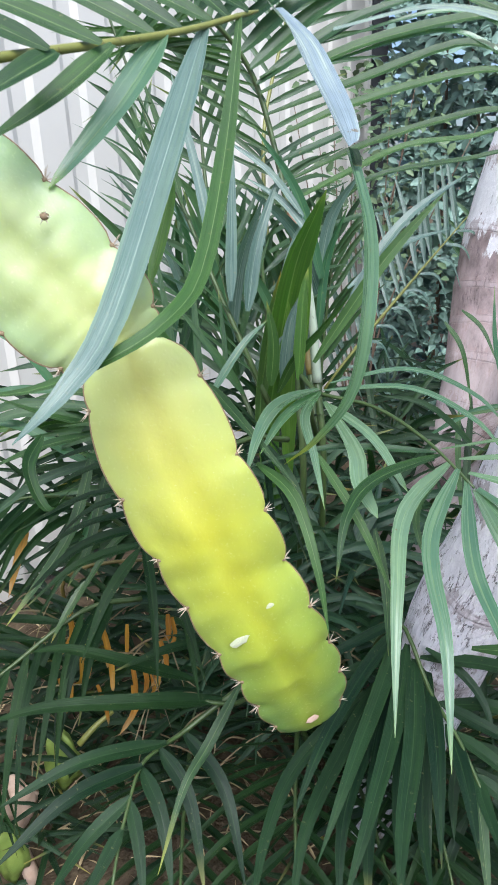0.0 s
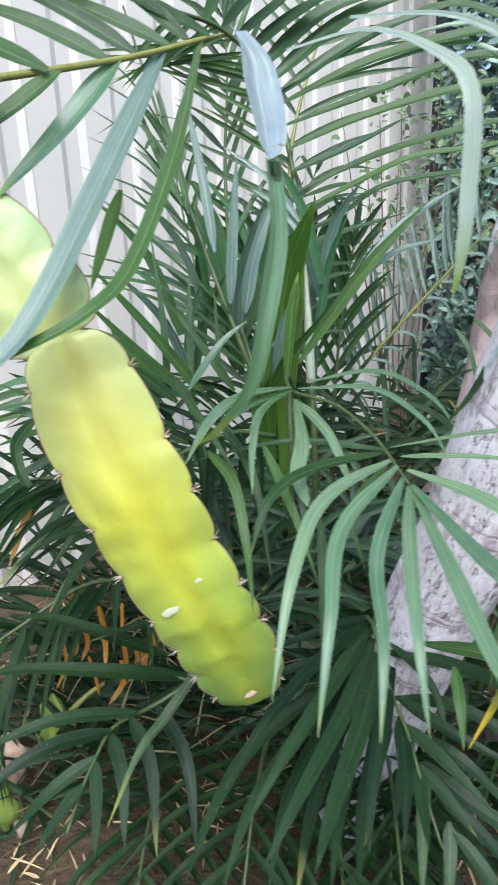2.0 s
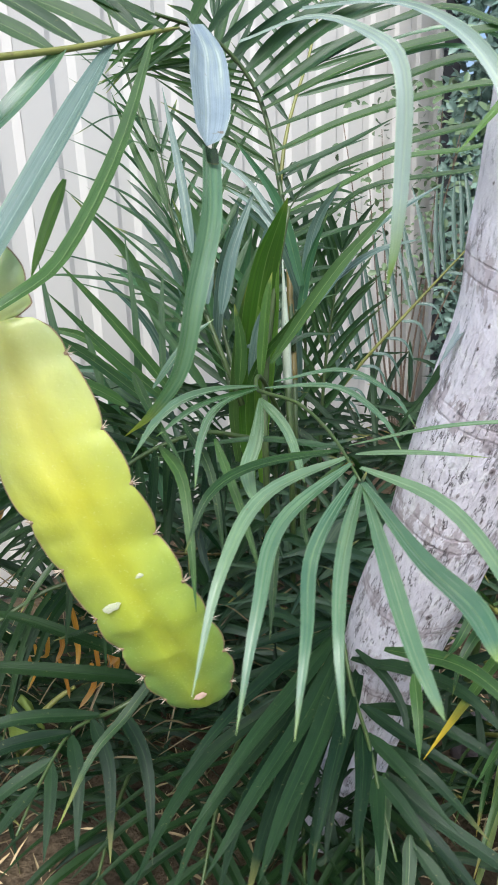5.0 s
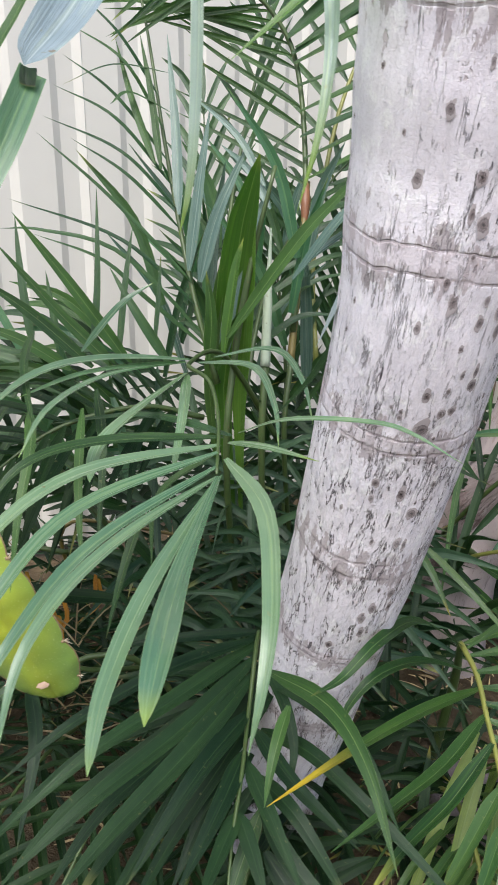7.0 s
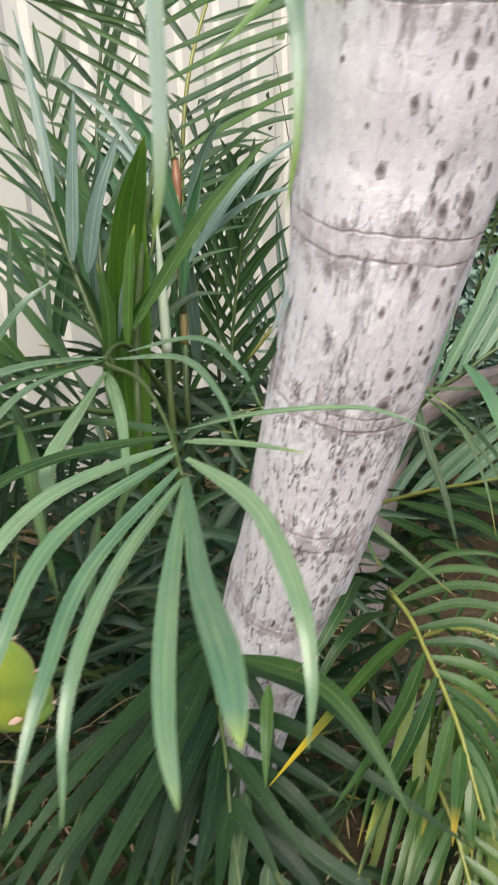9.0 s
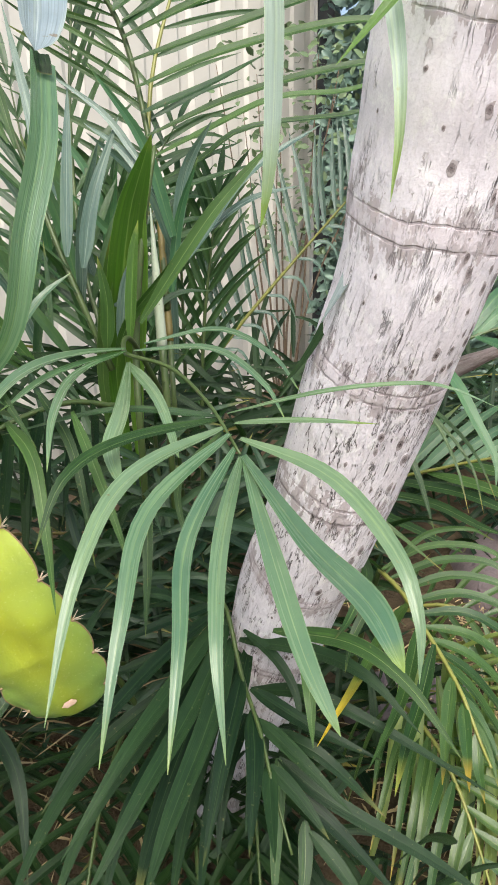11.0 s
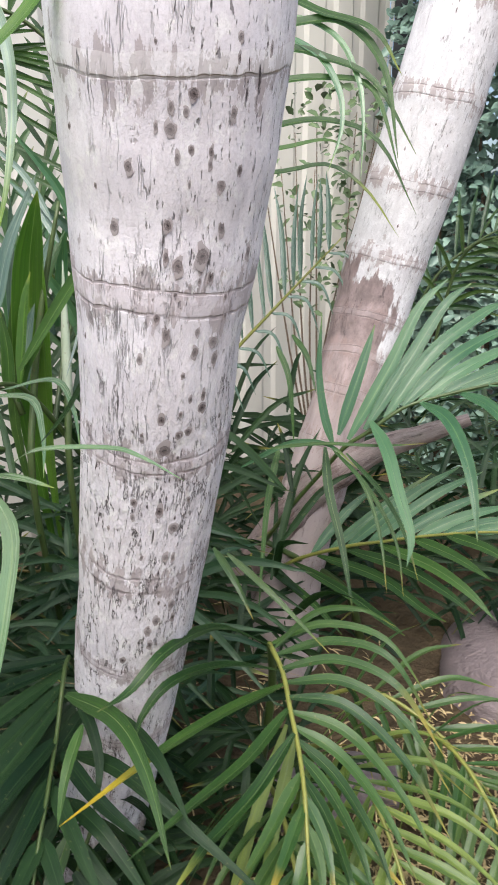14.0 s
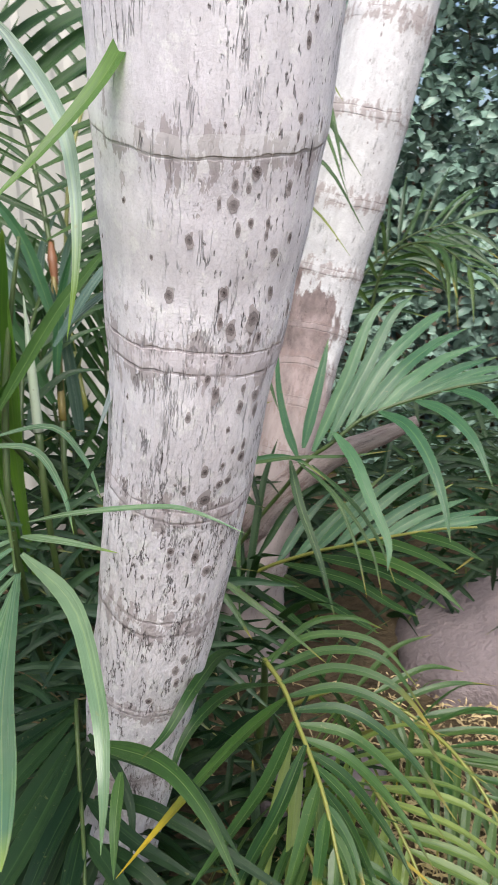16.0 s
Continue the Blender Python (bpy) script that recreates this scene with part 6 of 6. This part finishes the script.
blade(ff, [(0.781, 1.420, 0.754), (0.839, 1.440, 0.772), (0.921, 1.470, 0.793), (0.992, 1.500, 0.795)], 0.028, FF, LEAF_SHEEN, n=16)
blade(ff, [(0.828, 1.415, 0.769), (0.885, 1.430, 0.781), (0.958, 1.450, 0.790)], 0.026, FF, LEAF_SHEEN, n=16)
blade(ff, [(0.550, 1.420, 0.638), (0.529, 1.440, 0.697), (0.515, 1.470, 0.778), (0.516, 1.500, 0.887)], 0.020, FF, LEAF_SHEEN, n=16)
blade(ff, [(0.620, 1.400, 0.696), (0.651, 1.330, 0.663), (0.674, 1.260, 0.608), (0.696, 1.200, 0.555), (0.691, 1.170, 0.516)], 0.028, FF, LEAF_SHEEN, n=16)
blade(ff, [(0.710, 1.415, 0.731), (0.753, 1.350, 0.719), (0.780, 1.280, 0.677), (0.793, 1.220, 0.622), (0.798, 1.180, 0.564)], 0.029, FF, LEAF_SHEEN, n=16)
blade(ff, [(0.781, 1.420, 0.750), (0.827, 1.360, 0.740), (0.862, 1.290, 0.704), (0.879, 1.230, 0.643)], 0.028, FF, LEAF_SHEEN, n=16)
blade(ff, [(0.848, 1.415, 0.771), (0.891, 1.360, 0.763), (0.922, 1.290, 0.727)], 0.026, FF, LEAF_SHEEN, n=16)
blade(ff, [(0.535, 1.420, 0.633), (0.550, 1.350, 0.566), (0.582, 1.280, 0.486), (0.608, 1.220, 0.388)], 0.021, FF, LEAF, n=16)
blade(ff, [(0.550, 1.415, 0.631), (0.612, 1.340, 0.592), (0.648, 1.270, 0.519), (0.663, 1.210, 0.441)], 0.010, FF, LEAF_OLIVE, n=16)
blade(ff, [(0.566, 1.410, 0.619), (0.626, 1.330, 0.581), (0.675, 1.260, 0.517), (0.691, 1.210, 0.440)], 0.010, FF, LEAF_OLIVE, n=16)
blade(ff, [(0.577, 1.410, 0.626), (0.648, 1.330, 0.578), (0.689, 1.270, 0.529), (0.715, 1.220, 0.463)], 0.011, FF, LEAF_TIPPED, n=16)
blade(ff, [(0.455, 1.520, 0.836), (0.490, 1.480, 0.799), (0.514, 1.440, 0.733)], 0.014, FF, LEAF, n=16)
blade(ff, [(0.422, 1.530, 0.810), (0.454, 1.490, 0.748), (0.471, 1.450, 0.617)], 0.015, FF, LEAF, n=16)
blade(ff, [(0.441, 1.450, 0.625), (0.427, 1.380, 0.514), (0.427, 1.280, 0.336)], 0.016, FF, LEAF, n=16)
blade(ff, [(0.411, 1.400, 0.628), (0.528, 1.380, 0.652), (0.638, 1.360, 0.660), (0.722, 1.350, 0.672)], 0.009, FF, LEAF_OLIVE, n=16)
blade(ff, [(0.367, 1.420, 0.581), (0.465, 1.410, 0.639), (0.543, 1.380, 0.651), (0.603, 1.330, 0.623)], 0.013, FF, LEAF_SHEEN, n=16)
fg = tube(palm_side, [(0.328, 1.620, 0.178), (0.453, 1.550, 0.311), (0.579, 1.480, 0.394), (0.659, 1.440, 0.432), (0.726, 1.410, 0.462), (0.825, 1.370, 0.497), (0.889, 1.330, 0.519)], [0.005, 0.004, 0.003, 0.002], STALK, "frond", "olive stalk", n=26)
blade(fg, [(0.545, 1.500, 0.373), (0.654, 1.550, 0.460), (0.756, 1.600, 0.529)], 0.027, FF, LEAF_SHEEN, n=14)
blade(fg, [(0.583, 1.480, 0.394), (0.710, 1.530, 0.499), (0.815, 1.580, 0.557)], 0.029, FF, LEAF_SHEEN, n=14)
blade(fg, [(0.628, 1.455, 0.419), (0.747, 1.500, 0.509), (0.855, 1.550, 0.556)], 0.029, FF, LEAF_SHEEN, n=14)
blade(fg, [(0.674, 1.435, 0.438), (0.776, 1.470, 0.496), (0.891, 1.520, 0.533)], 0.029, FF, LEAF_SHEEN, n=14)
blade(fg, [(0.722, 1.410, 0.462), (0.811, 1.440, 0.498), (0.915, 1.480, 0.516)], 0.028, FF, LEAF_SHEEN, n=14)
blade(fg, [(0.769, 1.395, 0.477), (0.850, 1.410, 0.500), (0.944, 1.440, 0.508)], 0.027, FF, LEAF_SHEEN, n=14)
blade(fg, [(0.505, 1.520, 0.350), (0.577, 1.580, 0.434), (0.647, 1.620, 0.489)], 0.026, FF, LEAF_SHEEN, n=14)
blade(fg, [(0.816, 1.375, 0.494), (0.887, 1.380, 0.508), (0.963, 1.400, 0.506)], 0.025, FF, LEAF_SHEEN, n=14)
blade(fg, [(0.519, 1.510, 0.354), (0.653, 1.420, 0.360), (0.734, 1.340, 0.345), (0.777, 1.300, 0.343)], 0.026, FF, LEAF, n=14)
blade(fg, [(0.579, 1.480, 0.389), (0.698, 1.400, 0.397), (0.774, 1.330, 0.389), (0.825, 1.280, 0.372)], 0.027, FF, LEAF, n=14)
blade(fg, [(0.648, 1.450, 0.420), (0.747, 1.370, 0.420), (0.813, 1.310, 0.403), (0.857, 1.270, 0.373)], 0.027, FF, LEAF, n=14)
blade(fg, [(0.715, 1.415, 0.454), (0.786, 1.350, 0.454), (0.848, 1.290, 0.441)], 0.026, FF, LEAF, n=14)
blade(fg, [(0.775, 1.390, 0.478), (0.838, 1.330, 0.484), (0.890, 1.280, 0.473)], 0.025, FF, LEAF, n=14)
blade(fg, [(0.463, 1.545, 0.314), (0.581, 1.450, 0.305), (0.670, 1.370, 0.290), (0.707, 1.340, 0.280)], 0.024, FF, LEAF, n=14)
blade(fg, [(0.414, 1.570, 0.272), (0.513, 1.480, 0.253), (0.584, 1.400, 0.230)], 0.022, FF, LEAF, n=14)
frond(palm_side, [(0.698, 2.306, 0.703), (0.788, 2.335, 0.901), (0.940, 2.353, 1.025), (1.087, 2.343, 1.066)], 12, 0.32, 0.018, FF, (62, 40), 0.0, 0.2, seed=57, material=LEAF_BACK)
frond(palm_side, [(0.778, 2.191, 0.672), (0.838, 2.180, 0.955), (0.947, 2.098, 1.017), (1.039, 1.974, 0.947)], 9, 0.22, 0.016, FF, (50, 30), 0.0, 0.4, seed=58, material=LEAF_OLIVE)
H_LINE = [(0.170, 1.681, 0.623), (0.266, 1.712, 0.735), (0.410, 1.750, 0.890), (0.532, 1.777, 1.019)]
fh_up = frond(palm_side, H_LINE, 16, 0.30, 0.016, FF, (58, 46), 0.0, 0.02, sides=(-1,), seed=59, material=LEAF_SKY_TINT, stalk=STALK, span=(0.1, 0.95), tips=False, wild=0.05)
r = random.Random(60)
for k in range(12):
    p = curve(H_LINE, 12)[k]
    blade(fh_up, [p, p + Vector((0.05, 0.0, -0.01)), p + Vector((0.08, 0.0, -0.06 - 0.03 * r.random()))], 0.011, FF, LEAF_SKY_TINT, n=8)

# ---- hedge, shrub, stones, litter ----
def leaf_cloud(name, count, where, size, material, parent, origin, seed, label=""):
    """Many small pointed leaves, each a bent four-cornered blade."""
    r = random.Random(seed)
    verts, faces = [], []
    for _ in range(count):
        p, out = where(r)
        d = (Vector((r.gauss(0, 1), r.gauss(0, 1), r.gauss(-0.2, 0.7))) + out * 0.8).normalized()
        nn = (out + Vector((r.gauss(0, 0.5), r.gauss(0, 0.5), 0.6 + r.gauss(0, 0.4)))).normalized()
        side = d.cross(nn).normalized()
        nn = side.cross(d)
        ln = size * r.uniform(0.6, 1.25)
        w = ln * 0.27
        b = len(verts)
        verts += [p, p + d * ln * 0.35 + side * w + nn * w * 0.35, p + d * ln * 0.4 - nn * w * 0.1, p + d * ln * 0.35 - side * w + nn * w * 0.35,
                  p + d * ln * 0.72 + side * w * 0.75 + nn * w * 0.2, p + d * ln * 0.72 - side * w * 0.75 + nn * w * 0.2, p + d * ln - nn * w * 0.4]
        faces += [(b, b + 1, b + 2), (b, b + 2, b + 3), (b + 1, b + 4, b + 2), (b + 3, b + 2, b + 5), (b + 2, b + 4, b + 6), (b + 2, b + 6, b + 5)]
    return put(name, verts, faces, material, parent, origin, label)


def hedge_spot(r):
    x, z = r.uniform(0.60, 3.4), r.uniform(0.0, 2.9)
    depth = 2.95 + 0.22 * noise.noise(Vector((x * 2.6, z * 2.6, 5))) + 0.13 * noise.noise(Vector((x * 8, z * 8, 1))) + 0.22 * (r.random() ** 2)
    depth += max(0.0, 0.85 - x) * 1.6
    return Vector((x, depth, z)), Vector((0, -1, 0.2))


hedge = thing("hedge", (1.8, 3.2, 0), "dense small-leaved hedge, its green paled with painted haze", "hedge")
leaf_cloud("foliage", 24000, hedge_spot, 0.058, HEDGE, hedge, (1.8, 3.2, 0), 61)
for k in range(18):
    x = 0.85 + k * 0.14
    tube(hedge, [(x, 3.26, 0), (x + rng.uniform(-0.1, 0.1), 3.24, 0.9), (x + rng.uniform(-0.2, 0.2), 3.2, 2.3)], [0.014, 0.009, 0.003], TWIG, "branch", n=8, sides=6)


def rear_spot(r):
    return Vector((r.uniform(0.68, 3.6), 3.7 + r.uniform(0, 0.35), r.uniform(0, 3.0))), Vector((0, -1, 0.2))


leaf_cloud("inner_foliage", 9000, rear_spot, 0.11, HEDGE, hedge, (1.8, 3.2, 0), 63)

shrub = thing("shrub", (0.42, 2.75, 0), "thin twiggy shrub with small pale leaves against the fence", "shrub")
for k in range(9):
    x, z = 0.2 + 0.05 * k, rng.uniform(1.05, 1.45)
    tip = Vector((x + rng.uniform(-0.05, 0.25), 2.7, z))
    tube(shrub, [(0.42, 2.75, 0), (0.40 + (x - 0.4) * 0.5, 2.7, 0.6), tip], [0.006, 0.004, 0.0015], TWIG, "branch", n=10, sides=5)


def shrub_spot(r):
    return Vector((r.gauss(0.48, 0.13), 2.7 + r.uniform(-0.1, 0.1), r.uniform(0.75, 1.5))), Vector((0, -1, 0.3))


leaf_cloud("foliage", 420, shrub_spot, 0.040, SHRUB, shrub, (0.42, 2.75, 0), 62)


def stone(at, size, seed, label, squash=(1, 1, 0.7), tilt=0.0):
    bm = bmesh.new()
    bmesh.ops.create_icosphere(bm, subdivisions=4, radius=1)
    for v in bm.verts:
        q = v.co.copy()
        m = max(abs(q.x), abs(q.y), abs(q.z)) ** 0.45
        v.co = Vector([q[i] / m * size[i] * squash[i] for i in range(3)]) * (1 + 0.13 * noise.noise(q * 1.7 + Vector((seed, 0, 0))) + 0.05 * noise.noise(q * 6 + Vector((seed, 3, 0))))
    verts = [v.co + Vector((0, 0, v.co.x * tilt)) + vec(at) for v in bm.verts]
    faces = [tuple(v.index for v in f.verts) for f in bm.faces]
    bm.free()
    return tagged(put("stone", verts, faces, STONE, None, at), label, "stone", "garden stones")


stone((1.10, 1.65, 0.02), (0.30, 0.24, 0.19), 1, "large low mauve-grey garden stone on the litter", tilt=0.34)
stone((0.525, 1.165, 0.02), (0.085, 0.07, 0.085), 5, "smooth mauve-grey stone under the drooping frond")
stone((0.645, 1.235, 0.01), (0.07, 0.06, 0.06), 9, "small mauve-grey stone half buried in litter")


def scatter(name, count, box, length, width, material, seed, label, category, rise=0.02):
    """Dry blades lying about, as one heap."""
    r = random.Random(seed)
    verts, faces, uvs = [], [], []
    for _ in range(count):
        x, y = r.uniform(box[0], box[1]), r.uniform(box[2], box[3])
        if before_fence(x, y) < 0.1:
            continue
        ex, ey = (2 * x - box[0] - box[1]) / (box[1] - box[0]), (2 * y - box[2] - box[3]) / (box[3] - box[2])
        if ex * ex + ey * ey > 1 + 0.5 * noise.noise(Vector((x * 3, y * 3, seed))) - 0.5 * r.random():
            continue
        a, ln = r.uniform(0, 6.28), length * r.uniform(0.5, 1.3)
        d = Vector((math.cos(a), math.sin(a), r.uniform(-0.2, 0.3)))
        p = Vector((x, y, max(0, soil_height(x, y)) + r.uniform(0, rise)))
        v, f, uv = blade_data([p, p + d * ln * 0.5 + Vector((0, 0, 0.003)), p + d * ln], width * r.uniform(0.6, 1.3), (r.uniform(-1, 1), r.uniform(-1, 1), 1), n=4)
        b = len(verts)
        verts += v
        uvs += uv
        faces += [tuple(q + b for q in g) for g in f]
    return tagged(put(name, verts, faces, material, None, (0, 0, 0), "", uvs), label, category, kind="stuff")


scatter("dry_litter", 2200, (-1.2, 0.9, -0.1, 2.2), 0.06, 0.005, LITTER, 71, "thin brown leaf litter on dark soil", "litter", 0.02)
scatter("dry_litter", 30000, (0.42, 1.95, 0.05, 1.65), 0.021, 0.0055, LITTER, 72, "dry straw-coloured leaf litter and bark chips", "litter", 0.03)


# ---- orange dying blades, withered bits and the old cactus at the left ----
dying = thing("dying_frond", (-0.35, 1.35, 0.0), "orange and yellow dying palm frond low in the clump", "dead frond")
r = random.Random(81)
heart = vec((-0.285, 1.000, 0.335))
for k in range(17):
    p = heart + Vector((r.uniform(-0.10, 0.11), r.uniform(-0.04, 0.1), r.uniform(-0.03, 0.05)))
    blade(dying, [p, p + Vector((r.uniform(-0.01, 0.01), 0, -0.05)), p + Vector((r.uniform(-0.05, 0.01), r.uniform(-0.03, 0.03), -r.uniform(0.065, 0.10)))], r.uniform(0.008, 0.014), (r.uniform(-0.3, 0.3), -1, 0.1), LEAF_DRY, n=6, blunt=0.5, start=0.7)
tube(dying, [(-0.35, 1.35, 0.0), (-0.45, 1.36, 0.30), (-0.05, 1.36, 0.34)], [0.006, 0.005, 0.003], STALK_ORANGE, "stalk")

old = thing("old_cactus", (-0.423, 0.867, -0.009), "old cactus stub with a green pad and brown dead flesh", "cactus")
for p, size, m, nm in (((-0.363, 0.939, 0.187), (0.030, 0.012, 0.062), OLD_FLESH, "pad"), ((-0.441, 0.899, 0.137), (0.028, 0.02, 0.045), DEAD_FLESH, "dead_pad"), ((-0.445, 0.854, 0.074), (0.024, 0.012, 0.060), OLD_FLESH, "pad")):
    bm = bmesh.new()
    bmesh.ops.create_icosphere(bm, subdivisions=3, radius=1)
    verts = [Vector((v.co.x * size[0], v.co.y * size[1], v.co.z * size[2])) * (1 + 0.5 * noise.noise(v.co * 1.6 + Vector((size[2] * 90, 0, 0)))) + vec(p) for v in bm.verts]
    faces = [tuple(v.index for v in f.verts) for f in bm.faces]
    bm.free()
    put(nm, verts, faces, m, old, p)
tube(old, [(-0.335, 0.948, 0.209), (-0.307, 0.967, 0.232), (-0.278, 0.984, 0.247)], [0.006, 0.005, 0.004], STALK, "stub", n=6)
tube(old, [(-0.423, 0.867, -0.009), (-0.445, 0.890, 0.083), (-0.413, 0.913, 0.146)], [0.014, 0.012, 0.01], DEAD_FLESH, "stem", n=8)

# ---- inner growth of the clump, too thick to count; its dark colour holds deep shade ----
def undergrowth(name, count, box, length, width, material, seed, label, top=0.75):
    r = random.Random(seed)
    verts, faces, uvs = [], [], []
    for _ in range(count):
        p = Vector((r.uniform(box[0], box[1]), r.uniform(box[2], box[3]), r.uniform(0.0, top)))
        a = r.uniform(0, 6.28)
        if before_fence(p.x, p.y) < 0.35:
            continue
        d = Vector((math.cos(a), math.sin(a) * 0.6, r.uniform(-0.1, 1.0))).normalized()
        ln = length * r.uniform(0.6, 1.3)
        v, f, uv = blade_data([p, p + d * ln * 0.5, p + d * ln + Vector((0, 0, -0.25 * ln))], width * r.uniform(0.7, 1.2), (r.uniform(-0.6, 0.6), -0.8, 0.5), n=7)
        b = len(verts)
        verts += v
        uvs += uv
        faces += [tuple(q + b for q in g) for g in f]
    return tagged(put(name, verts, faces, material, None, (0, 0, 0), "", uvs), label, "undergrowth", kind="stuff")


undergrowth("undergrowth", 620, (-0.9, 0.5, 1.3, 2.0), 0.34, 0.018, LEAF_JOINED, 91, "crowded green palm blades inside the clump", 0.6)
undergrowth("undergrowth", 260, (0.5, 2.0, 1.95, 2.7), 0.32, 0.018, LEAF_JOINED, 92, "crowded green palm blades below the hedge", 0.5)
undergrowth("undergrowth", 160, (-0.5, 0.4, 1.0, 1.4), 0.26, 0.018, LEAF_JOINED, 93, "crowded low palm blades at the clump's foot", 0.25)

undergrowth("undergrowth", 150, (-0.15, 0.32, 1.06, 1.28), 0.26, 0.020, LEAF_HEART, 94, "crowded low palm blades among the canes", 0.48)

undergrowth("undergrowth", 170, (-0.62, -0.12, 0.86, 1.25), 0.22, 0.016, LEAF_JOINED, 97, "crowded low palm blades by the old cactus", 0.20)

undergrowth("undergrowth", 300, (0.42, 1.5, 1.62, 2.25), 0.30, 0.018, LEAF_JOINED, 98, "crowded palm blades behind the far trunk, shade in their colour", 0.42)

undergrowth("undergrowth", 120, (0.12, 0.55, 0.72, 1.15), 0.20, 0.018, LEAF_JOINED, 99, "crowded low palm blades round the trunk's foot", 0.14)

undergrowth("dead_threads", 150, (-0.6, 0.25, 0.85, 1.3), 0.16, 0.004, STRAW_MIXED, 95, "thin withered brown strands among the low blades", 0.34)

undergrowth("undergrowth", 130, (-0.14, 0.24, 1.13, 1.27), 0.24, 0.019, LEAF_HEART, 96, "crowded upright palm blades round the canes", 0.60)

# ---- dark post at the fence's end ----
post = thing("fence_post", (0.66, 3.82, 0), "dark grey post with a pale edge at the fence's end", "post", kind="structure")


def box(name, x0, x1, y0, y1, z0, z1, material, parent, bevel=0.004):
    bm = bmesh.new()
    bmesh.ops.create_cube(bm, size=1)
    for v in bm.verts:
        v.co = Vector(((x0 + x1) / 2 + v.co.x * (x1 - x0), (y0 + y1) / 2 + v.co.y * (y1 - y0), (z0 + z1) / 2 + v.co.z * (z1 - z0)))
    bmesh.ops.bevel(bm, geom=bm.edges[:], offset=bevel, segments=2, affect="EDGES")
    verts = [v.co.copy() for v in bm.verts]
    faces = [tuple(v.index for v in f.verts) for f in bm.faces]
    bm.free()
    return put(name, verts, faces, material, parent, (x0, y0, z0), smooth=False)


box("post_body", 0.625, 0.70, 3.78, 3.87, 0.0, 2.35, TRIM, post)
box("post_cover", 0.606, 0.622, 3.79, 3.87, 0.0, 2.35, PAINT, post)
